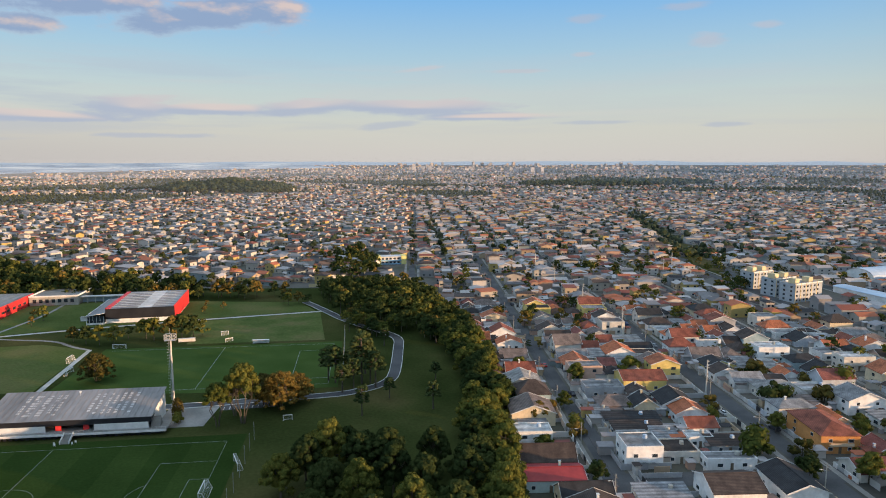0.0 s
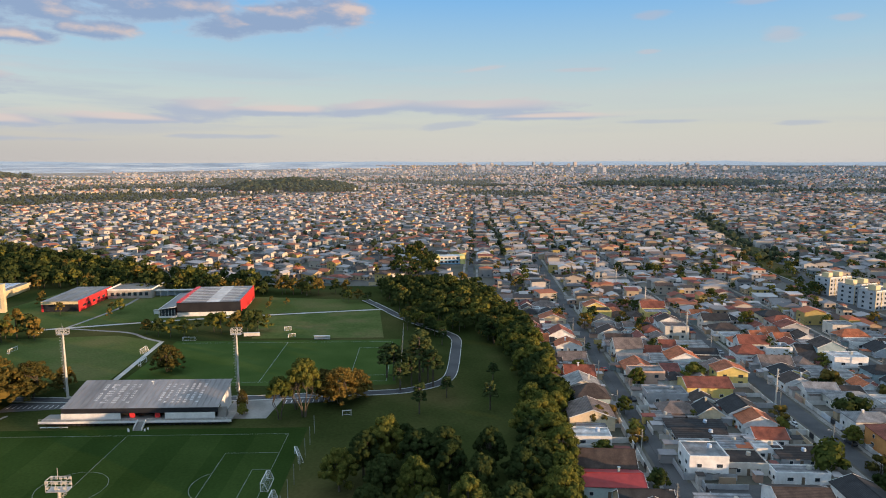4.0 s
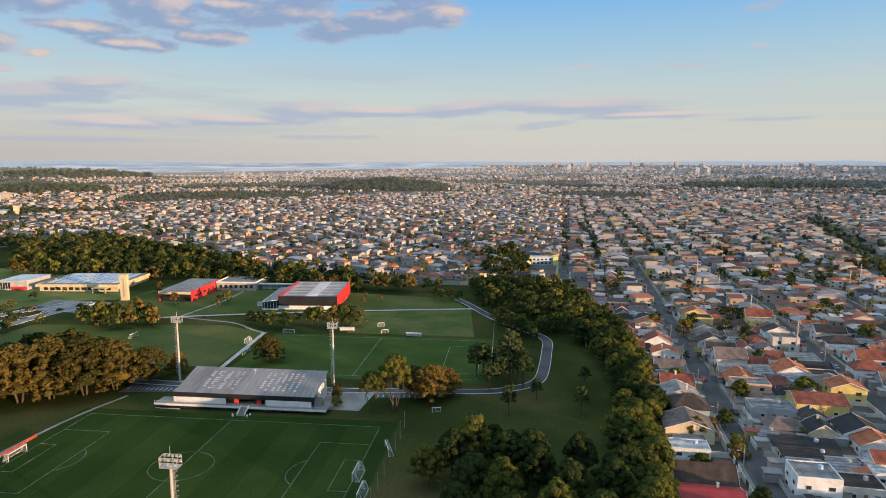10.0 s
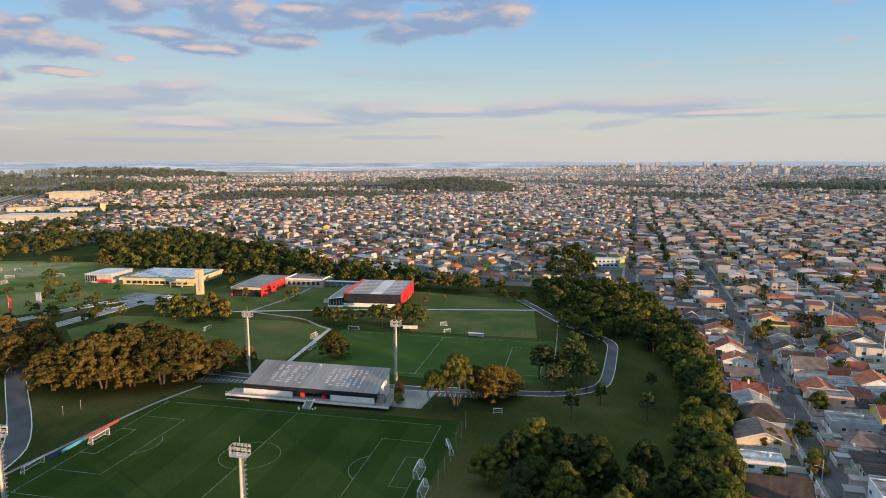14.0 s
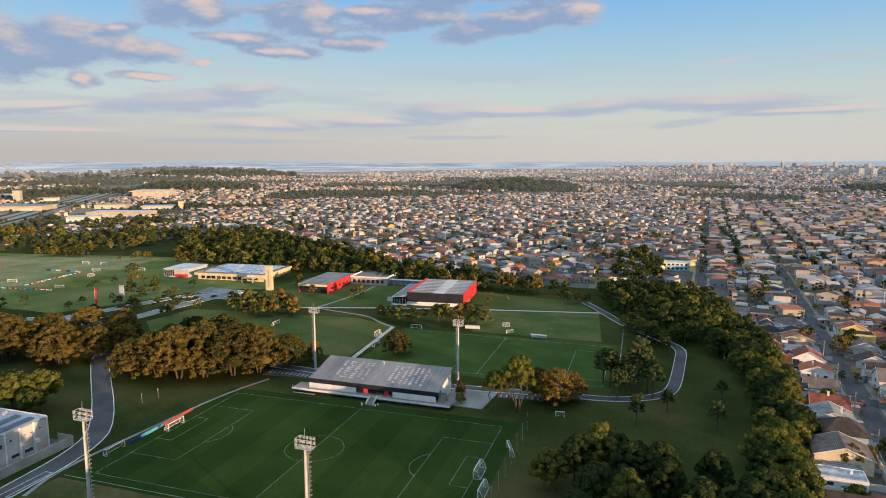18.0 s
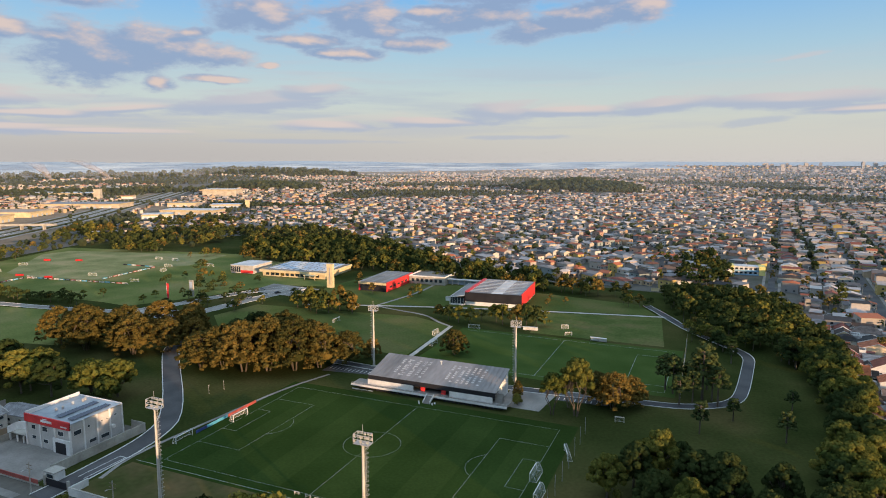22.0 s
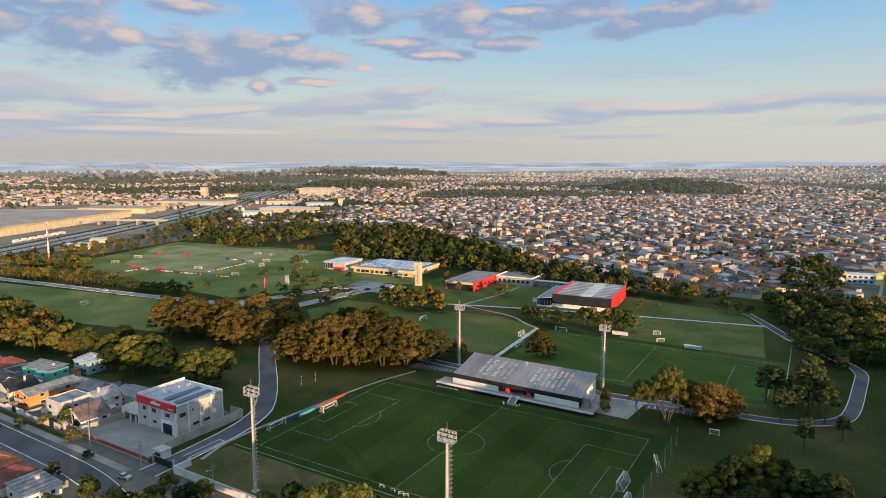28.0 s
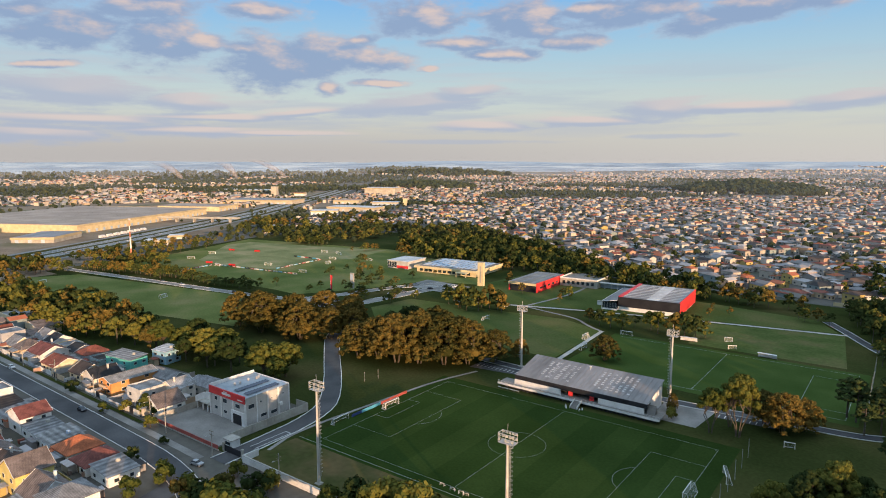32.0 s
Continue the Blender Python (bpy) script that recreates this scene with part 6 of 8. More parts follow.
def street_grid(ox, oy, angle, k0, k1, j0, j1, spacing, cross, accept, lot=11.5):
    """Back-to-back lots along parallel streets; angle is the streets' heading from the y axis."""
    ca, sa = math.cos(radians(angle)), math.sin(radians(angle))
    depth = (spacing - 11) / 2
    for k in range(k0, k1):
        for side in (-1, 1):
            j = j0
            while j < j1:
                if cross and (j % cross) < 10:
                    j += 11
                    continue
                wide = lot * rng.uniform(.9, 1.12)
                kerb = 5.5 if j < 330 else 3.4
                for row in (0, 1):
                    u = k * spacing + side * (kerb + (depth * .33 if row == 0 else depth * .80) + rng.uniform(-.8, .8))
                    v = j + wide / 2 + rng.uniform(-.3, .3)
                    x, y = ox + ca * u + sa * v, oy - sa * u + ca * v
                    if not accept(x, y) or rng.random() < (.05 if row == 0 else .16):
                        if accept(x, y) and rng.random() < .5 and in_view(x, y):
                            FAR_TREES.append((x, y))
                        continue
                    dd = depth * (.56 if row == 0 else .34) * rng.uniform(.85, 1.05)
                    if row == 0 and dist(x, y) < 312 and buildable(x, y) and in_view(x, y):
                        garden_wall(ox + ca * (k * spacing + side * 6.6) + sa * v, oy - sa * (k * spacing + side * 6.6) + ca * v, -angle, wide, side)
                    lot_house(x, y, -angle + rng.uniform(-2.5, 2.5), dd, wide * rng.uniform(.72, .92), row == 0 and rng.random() < .3)
                    if row and rng.random() < .6:
                        q = depth * .60
                        lot_house(ox + ca * (k * spacing + side * (5.5 + q)) + sa * (v + rng.uniform(-3, 3)), oy - sa * (k * spacing + side * (5.5 + q)) + ca * (v + rng.uniform(-3, 3)), -angle, rng.uniform(3, 4.5), rng.uniform(3, 5))
                    if rng.random() < (.40 if dist(x, y) < 390 else .62 + .5 * noise.noise(Vector((x / 90, y / 90, 2)))) and buildable(x, y) and in_view(x, y) and not inside(x, y, CORNER):
                        FAR_TREES.append((x + ca * side * depth * rng.uniform(.1, .5) + rng.uniform(-6, 6), y - sa * side * depth * .3 + rng.uniform(-8, 8)))
                j += wide


def east_side(x, y):
    return x > 104.5 + .08 * y and (y > 300 or x > 148) and dist(x, y) < 1500


def north_side(x, y):
    return x <= 103 + .08 * y and y > 255 and dist(x, y) < 1500 and not (x < -560 and y < 300)


R = -4.6
landmark(166, 125, R, 12, 9, 3.2, "gable_y", 1, 6), landmark(163, 104, R, 12, 10, 3.2, "gable_x", 2, 9), landmark(161, 83, R, 12, 9, 3.4, "gable_x", 7, 4)
landmark(157, 64, R, 14, 11, 5.6, "gable_y", 10, 8), landmark(154, 39, R, 15, 12, 4.6, "gable_y", 3, 9, 2.8), landmark(149, 19, R, 12, 7, 5.4, "flat", 13, 11)
landmark(150, 6, R, 16, 9, 3.0, "gable_x", 5, 0)
RED_HOUSE = landmark(147, -5.8, R, 19, 9.4, 3.6, "gable_x", 9, 12, 1.4, "long pale blue-green house with red metal roof")
landmark(188, 91, R, 12, 11, 3.2, "gable_y", 3, 1, 2.8), landmark(211, 101, R, 13, 11, 4.2, "gable_y", 7, 6, 3.0), landmark(188, 60, R, 15, 9, 3.6, "flat", 5, 2)
landmark(206, 66, R, 17, 12, 4.6, "gable_x", 11, 4, 2.2), landmark(186, 44, R, 12, 9, 3.0, "hip", 5, 9), landmark(196, 41, R, 9, 8, 3.4, "gable_y", 3, 3), landmark(208, 42, R, 12, 11, 3.8, "gable_y", 7, 3, 3.0)
landmark(178, 4, R, 11, 10, 6.4, "flat", 13, 2), landmark(190.5, 5.5, R, 11, 9, 3.2, "flat", 10, 7), landmark(208.5, 33, R, 11, 9, 3.6, "gable_y", 7, 1, 2.6)
landmark(208.5, 8.5, R, 12, 6.5, 2.8, "shed", 5, 7), landmark(201.5, 13, R, 8, 5, 3.0, "flat", 13, 11), landmark(187, 31, R, 19, 5.5, 2.6, "shed", 5, 3), landmark(186, 23.5, R, 17, 6, 2.5, "shed", 2, 7)
landmark(181, 15, R, 9, 6, 2.8, "shed", 2, 8), landmark(192, 16.5, R, 8, 7, 2.8, "shed", 0, 10), landmark(207, 22.5, R, 10, 8, 3.0, "gable_x", 13, 4, 2.0), landmark(174, -19, R, 14, 7, 3.0, "shed", 2, 10), landmark(199, 53, R, 8, 7, 3.2, "gable_y", 0, 0, 2.0), landmark(179, 38, R, 6, 6, 2.6, "shed", 5, 2)
landmark(193, -19, R, 14, 12, 4.6, "gable_x", 13, 0, 2.4), landmark(211, -19, R, 11, 15, 4.2, "gable_y", 7, 3, 2.2), landmark(203, -2, R, 15, 5, 2.8, "flat", 13, 2, None, "low white and red shop beside the cross street")
repaint(landmark(243, 11, R - 3, 12, 20, 5.8, "hip", 6, 4, 2.6, "orange two-storey house with brown tiled hipped roof"), M["orange_wall"])
landmark(253, 48, R, 15, 14, 3.6, "hip", 10, 8, 3.4), landmark(246, 31, R, 13, 9, 4.4, "hip", 4, 2, 1.6), landmark(247, 60, R, 12, 8, 4.0, "gable_x", 4, 10), landmark(244, 70, R, 11, 8, 3.6, "gable_y", 7, 0, 2.4)
landmark(279, 92, R, 14, 9, 6.4, "flat", 7, 11), landmark(286, 79, R, 13, 9, 4.0, "hip", 9, 3), landmark(285, 66, R, 12, 9, 3.4, "gable_y", 8, 3), landmark(268, 47, R, 15, 9, 3.6, "flat", 10, 5), landmark(274, 33, R, 14, 11, 5.4, "gable_y", 13, 2)
landmark(308, 76, R, 14, 8, 5.6, "flat", 10, 11), landmark(334, 97, R, 13, 9, 4.0, "gable_y", 7, 6), landmark(317, 100, R, 12, 9, 3.4, "gable_x", 13, 1), landmark(243, 106, R, 12, 9, 4.4, "hip", 7, 4), landmark(260, 113, R, 12, 8, 4.6, "flat", 7, 2)
repaint(landmark(-174, -36, 8, 17, 8, 6.0, "shed", 9, 8, None, "teal plastered house with weathered grey sheet roof"), M["teal_wall"])
repaint(landmark(-170, -20, 8, 9, 8, 5.8, "shed", 8, 11, None, "tall light blue house with white sheet roof"), M["blue_wall"])
landmark(-220, -49, 0, 14, 12, 3.4, "gable_x", 4, 12, 2.8), landmark(-197, -53, 0, 13, 11, 3.2, "gable_x", 3, 4, 2.6)
landmark(-124, -42, 4, 9, 9, 5.4, "gable_y", 10, 5), landmark(70, 325, 12, 26, 8, 3.2, "gable_x", 10, 7, 1.6, "long low pale house behind the boundary wall"), landmark(-118, -30, 4, 20, 9, 3.4, "gable_x", 2, 10, 1.6), landmark(-143, -35, 4, 15, 8, 3.4, "gable_x", 5, 2), landmark(-272, -31, 0, 16, 12, 4.0, "gable_y", 3, 9, 2.2), landmark(-304, -31, 0, 20, 12, 4.6, "flat", 3, 5), landmark(-167, -50, 0, 10, 11, 3.4, "gable_y", 10, 3)
OH = landmark(-151, -47, 2, 9, 19, 5.0, "gable_y", 6, 8, 1.6, "orange plastered house with grey sheet roof")
M["red_sheet"] = surface("red_sheet_roof", [(0.27, 0.030, 0.032), (0.34, 0.042, 0.040)], .55, 1.0, .2, .2, mottle=.25)
M["mint_wall"] = surface("pale_mint_plaster", [(0.52, 0.62, 0.60), (0.58, 0.68, 0.66)], .85, 1.5, .3, .15, mottle=.2)
repaint(RED_HOUSE, M["mint_wall"])
for c in RED_HOUSE.children:
    if c.name.startswith(("roof", "ridge")):
        c.data.materials[0] = M["red_sheet"]
street_grid(168, 0, 4.6, -2, 26, -60, 1500, 59.5, 288, east_side)
street_grid(80, 300, 31, -34, 10, -400, 1500, 58, 170, north_side)
garden_wall(178, -1.2, 86, 15, 1), garden_wall(219, 16, -4.6, 24, -1), garden_wall(173.5, 40, -4.6, 22, 1)
for k in range(18):
    garden_wall(-124 - 12 * k, -60.4 + .09 * k, 90, 12, 1)
# western street
for y0, side, x0 in ((-57, 1, -112), (-87, -1, -76), (-104, -1, -64)):
    x = x0
    while x > -430:
        wide = rng.uniform(10, 13)
        for row in (0, 1):
            if side < 0 and row:
                continue
            lot_house(x - wide / 2, y0 + side * (6 + row * 13 if side > 0 else 0), 90 * rng.randrange(2), wide * .85, 10.5 if row == 0 else 9, rng.random() < .15)
        x -= wide


def yard_clutter():
    """Low sheds, awnings, tanks, party walls and stacked goods between the houses."""
    pick = random.Random(77)
    v, f = {"roof": [], "wall": []}, {"roof": [], "wall": []}

    def block(kind, cx, cy, rot, a, b, z0, z1, slope=0.0):
        c, q, n = math.cos(radians(rot)), math.sin(radians(rot)), len(v[kind])
        for z, lift in ((z0, 0), (z1, slope)):
            for px, py in ((-a, -b), (a, -b), (a, b), (-a, b)):
                v[kind].append((cx + c * px - q * py, cy + q * px + c * py, z + (lift if py > 0 else 0)))
        f[kind].extend(tuple(n + i for i in face) for face in ((3, 2, 1, 0), (4, 5, 6, 7), (0, 1, 5, 4), (1, 2, 6, 5), (2, 3, 7, 6), (3, 0, 4, 7)))

    for x, y, rot, w, d in YARDS + [(x, y, R, 2 * r, 2 * r) for x, y, r in LANDMARKS]:
        c, q = math.cos(radians(rot)), math.sin(radians(rot))

        def at(px, py):
            return x + c * px - q * py, y + q * px + c * py
        for k in range(4):
            side = pick.choice((-1, 1))
            px, py = (side * (w / 2 + pick.uniform(.8, 3.0)), pick.uniform(-d / 2, d / 2)) if k % 2 else (pick.uniform(-w / 2, w / 2), side * (d / 2 + pick.uniform(.8, 2.2)))
            gx, gy = at(px, py)
            if inside(gx, gy, CLUB) or not buildable(gx, gy):
                continue
            a, b, t = pick.uniform(.7, 2.6), pick.uniform(.6, 1.6), pick.uniform(1.9, 2.8)
            if pick.random() < .62:
                block("wall", gx, gy, rot, a * .94, b * .94, 0, t)
                block("roof", gx, gy, rot, a + .2, b + .2, t + .25, t + .33, pick.uniform(-.2, .5))
            elif pick.random() < .5:
                block("roof", gx, gy, rot + pick.uniform(-20, 20), a * .4, b * .4, 0, pick.uniform(.5, 1.5))
            else:
                block("wall", gx, gy, rot + pick.choice((0, 90)), pick.uniform(1.5, 4.5), .08, 0, pick.uniform(1.5, 2.3))
    yards = new("yard_clutter")
    tagged(yards, "low sheds, awnings, walls and stacked goods between the houses", "sheds", kind="stuff")
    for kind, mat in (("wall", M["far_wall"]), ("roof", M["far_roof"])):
        me = bpy.data.meshes.new("shed_" + kind)
        me.from_pydata(v[kind], [], f[kind])
        me.materials.append(mat)
        tagged(part("shed_" + kind, me, None, yards), kind="stuff")


yard_clutter()


# far quarters: thousands of roofs as one sheet of town
def far_town():
    for ring, gap, scale in ((1500, 17.5, 1.15), (2200, 23, 1.25), (3000, 31, 1.35), (4000, 52, 1.6)):
        outer = {1500: 2200, 2200: 3000, 3000: 4000, 4000: 4700}[ring]
        r = ring
        while r < outer:
            n = int(math.radians(122) * r / gap)
            for k in range(n):
                a = radians(-46 + 122 * (k + rng.uniform(-.3, .3)) / n)
                rr = r + rng.uniform(-.4, .4) * gap
                x, y = HOVER[0] - rr * math.sin(a), HOVER[1] + rr * math.cos(a)
                if not buildable(x, y) or (a > radians(43) and rr > 3200):
                    continue
                blob = noise.noise(Vector((x / 420, y / 420, 0)))
                wooded = x < -500 and y < 2200
                if blob > (.02 if wooded else .17) or rng.random() < (.34 if wooded else .25):
                    FAR_TREES.append((x, y))
                    continue
                FAR.append((x, y, rng.choice((-4.6, 31, 59, 85, -31)), 8.2 * scale * rng.uniform(.65, 1.3), 8.2 * scale * rng.uniform(.65, 1.3), rng.choice((2.8, 3, 3.4, 4.6, 6, 7)) * (1 + .25 * (scale - 1)), rng.choice(STYLES)))
            r += gap
    wv, wf, rv, rf, gv, gf = [], [], [], [], [], []
    for x, y, rot, w, d, t, style in list(FAR):
        if dist(x, y) < 1700 and rng.random() < .62:
            a, q = rng.choice((0, 90, 180, 270)) + rot, (w + d) * .45
            FAR.append((x + q * math.cos(radians(a)), y + q * math.sin(radians(a)), rot, w * rng.uniform(.4, .8), d * rng.uniform(.4, .8), rng.uniform(2.2, 3.2), rng.choice(("flat", "shed", "shed", "gable_x", "gable_y"))))
    for x, y, rot, w, d, t, style in FAR:
        z0, c, s = height(x, y) if dist(x, y) > 650 else 0.0, math.cos(radians(rot)), math.sin(radians(rot))
        a, b, rise = w / 2, d / 2, min(w, d) * .2

        def put(px, py, pz):
            return (x + c * px - s * py, y + s * px + c * py, z0 + pz)
        n = len(wv)
        wv += [put(-a, -b, -2), put(a, -b, -2), put(a, b, -2), put(-a, b, -2), put(-a, -b, t), put(a, -b, t), put(a, b, t), put(-a, b, t)]
        wf += [(n, n + 1, n + 5, n + 4), (n + 1, n + 2, n + 6, n + 5), (n + 2, n + 3, n + 7, n + 6), (n + 3, n, n + 4, n + 7)]
        if dist(x, y) < 900:
            for z in ((.9, 3.7) if t > 4.6 else (.9,)):
                for face in range(3):
                    if rng.random() < .25:
                        continue
                    for o in ((-.28, .2) if face == 0 else (rng.uniform(-.2, .1),)):
                        q, e = (w if face == 0 else d) * o, 1.3
                        i = len(gv)
                        if face == 0:
                            gv += [put(q, -b - .04, z), put(q + e, -b - .04, z), put(q + e, -b - .04, z + 1.2), put(q, -b - .04, z + 1.2)]
                        elif face == 1:
                            gv += [put(a + .04, q, z), put(a + .04, q + e, z), put(a + .04, q + e, z + 1.2), put(a + .04, q, z + 1.2)]
                        else:
                            gv += [put(-a - .04, q + e, z), put(-a - .04, q, z), put(-a - .04, q, z + 1.2), put(-a - .04, q + e, z + 1.2)]
                        gf.append((i, i + 1, i + 2, i + 3))
        m = len(rv)
        a, b = a + .5, b + .5
        if style in ("flat", "shed"):
            rv += [put(-a, -b, t + .1), put(a, -b, t + .1), put(a, b, t + .6), put(-a, b, t + .6)]
            rf.append((m, m + 1, m + 2, m + 3))
        elif style == "hip":
            rv += [put(-a, -b, t), put(a, -b, t), put(a, b, t), put(-a, b, t), put(0, -b * .35, t + rise), put(0, b * .35, t + rise)]
            rf += [(m, m + 1, m + 4), (m + 1, m + 2, m + 5, m + 4), (m + 2, m + 3, m + 5), (m + 3, m, m + 4, m + 5)]
        elif style == "gable_y":
            rv += [put(-a, -b, t - .1), put(a, -b, t - .1), put(a, b, t - .1), put(-a, b, t - .1), put(0, -b, t + rise), put(0, b, t + rise)]
            rf += [(m + 1, m + 2, m + 5, m + 4), (m + 3, m, m + 4, m + 5)]
            wv += [put(0, -b + .5, t + rise - .05), put(0, b - .5, t + rise - .05)]
            wf += [(n + 4, n + 5, n + 8), (n + 6, n + 7, n + 9)]
        else:
            rv += [put(-a, -b, t - .1), put(a, -b, t - .1), put(a, b, t - .1), put(-a, b, t - .1), put(-a, 0, t + rise), put(a, 0, t + rise)]
            rf += [(m, m + 1, m + 5, m + 4), (m + 2, m + 3, m + 4, m + 5)]
            wv += [put(-a + .5, 0, t + rise - .05), put(a - .5, 0, t + rise - .05)]
            wf += [(n + 7, n + 4, n + 8), (n + 5, n + 6, n + 9)]
    town = new("far_houses")
    town.empty_display_size = 1
    tagged(town, "sea of small white and tiled houses reaching the horizon", "houses", kind="stuff")
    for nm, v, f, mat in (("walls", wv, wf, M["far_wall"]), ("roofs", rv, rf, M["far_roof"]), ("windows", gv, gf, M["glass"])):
        me = bpy.data.meshes.new(nm)
        me.from_pydata(v, [], f)
        me.materials.append(mat)
        tagged(part(nm, me, None, town), kind="stuff")


far_town()


def far_trees():
    for hx, hy, sx, sy, hh in HILLS[:5]:
        for k in range(1500):
            a, q = rng.uniform(0, 2 * math.pi), math.sqrt(rng.random()) * 1.08
            FAR_TREES.append((hx + sx * q * math.cos(a), hy + sy * q * math.sin(a)))
            HILL_TREES.add(FAR_TREES[-1])
    for (xa, ya), (xb, yb), n, w in (((217, 2155), (610, 1720), 320, 45), ((610, 1720), (1180, 1454), 420, 50), ((-560, 300), (-500, 520), 60, 40), ((250, 335), (350, 318), 46, 10), ((380, 320), (560, 300), 60, 14), ((-620, 480), (-800, 900), 120, 70),
                                     ((-300, 560), (-420, 640), 60, 30), ((330, 420), (560, 380), 60, 12), ((-1000, 1200), (-400, 1300), 100, 120), ((-900, 80), (-1500, 500), 160, 120), ((-2130, 966), (-1640, 1630), 420, 60), ((-1500, 900), (-1250, 1300), 160, 60), ((-1150, 700), (-900, 980), 90, 30)):
        for k in range(n):
            t = rng.random()
            FAR_TREES.append((xa + (xb - xa) * t + rng.uniform(-w, w), ya + (yb - ya) * t + rng.uniform(-w, w)))
            if w == 60:
                HILL_TREES.add(FAR_TREES[-1])
    for k in range(760):
        a, rr = radians(rng.uniform(42, 77)), rng.uniform(3180, 3420)
        FAR_TREES.append((HOVER[0] - rr * math.sin(a), HOVER[1] + rr * math.cos(a)))
        HILL_TREES.add(FAR_TREES[-1])
    for (xa, ya), (xb, yb) in zip(BOULEVARD, BOULEVARD[1:]):
        for k in range(26):
            t, side = rng.random(), rng.choice((-17, -6, 0, 6, 17))
            FAR_TREES.append((xa + (xb - xa) * t + side + rng.uniform(-3, 3), ya + (yb - ya) * t))
    r = np.random.RandomState(5)
    v, f = [], []
    ring = 4
    for x, y in FAR_TREES:
        rr = dist(x, y)
        if rr > 3700 or (rr > 2500 and rng.random() < .4):
            continue
        if rr < 640:
            if buildable(x, y) or rr > 400:
                tree("bush", x, y, rng.choice((3, 3.5, 4, 5, 6, 8, 9.5)))
            continue
        z0, size = height(x, y), r.uniform(2.6, 4.6) * (1 + max(0, rr - 1500) / 2500)
        if (x, y) in HILL_TREES:
            size *= 1.7
        for lump in range(2 if rr < 800 else 1):
            cx, cy = x + r.normal() * size * .55, y + r.normal() * size * .55
            s, zb = size * r.uniform(.6, 1.0), z0 + r.uniform(0, 1.5) * size * .5
            n = len(v)
            v.append((cx, cy, zb + s * 1.5))
            for j, (q, zz) in enumerate(((.75, 1.15), (1.0, .55), (.6, -.3))):
                for k in range(ring):
                    a = 2 * math.pi * (k + .5 * j) / ring
                    g = q * s * r.uniform(.7, 1.25)
                    v.append((cx + g * math.cos(a), cy + g * math.sin(a), zb + s * zz * r.uniform(.8, 1.2)))
            for k in range(ring):
                m = (k + 1) % ring
                f.append((n, n + 1 + k, n + 1 + m))
                for j in (0, 1):
                    a0, b0 = n + 1 + j * ring, n + 1 + (j + 1) * ring
                    f += [(a0 + k, b0 + k, a0 + m), (a0 + m, b0 + k, b0 + m)]
    me = bpy.data.meshes.new("far_trees")
    me.from_pydata(v, [], f)
    me.materials.append(M["far_leaf"])
    tagged(new("far_trees", me), "dark green treetops scattered through the distant town", "trees", kind="stuff")


# trees along the pavements
for k in range(-1, 7):
    for j in range(72):
        y = 190 + 13 * j + rng.uniform(-5, 5)
        x = 168 + 59.5 * k + .0805 * y + (rng.choice((-5.6, 5.6)) if y < 330 else rng.uniform(-5, 5))
        if rng.random() < .60 and buildable(x, y) and in_view(x, y):
            tree("dusk" if rng.random() < .4 else "bush", x, y, rng.uniform(3, 6.5))
far_trees()


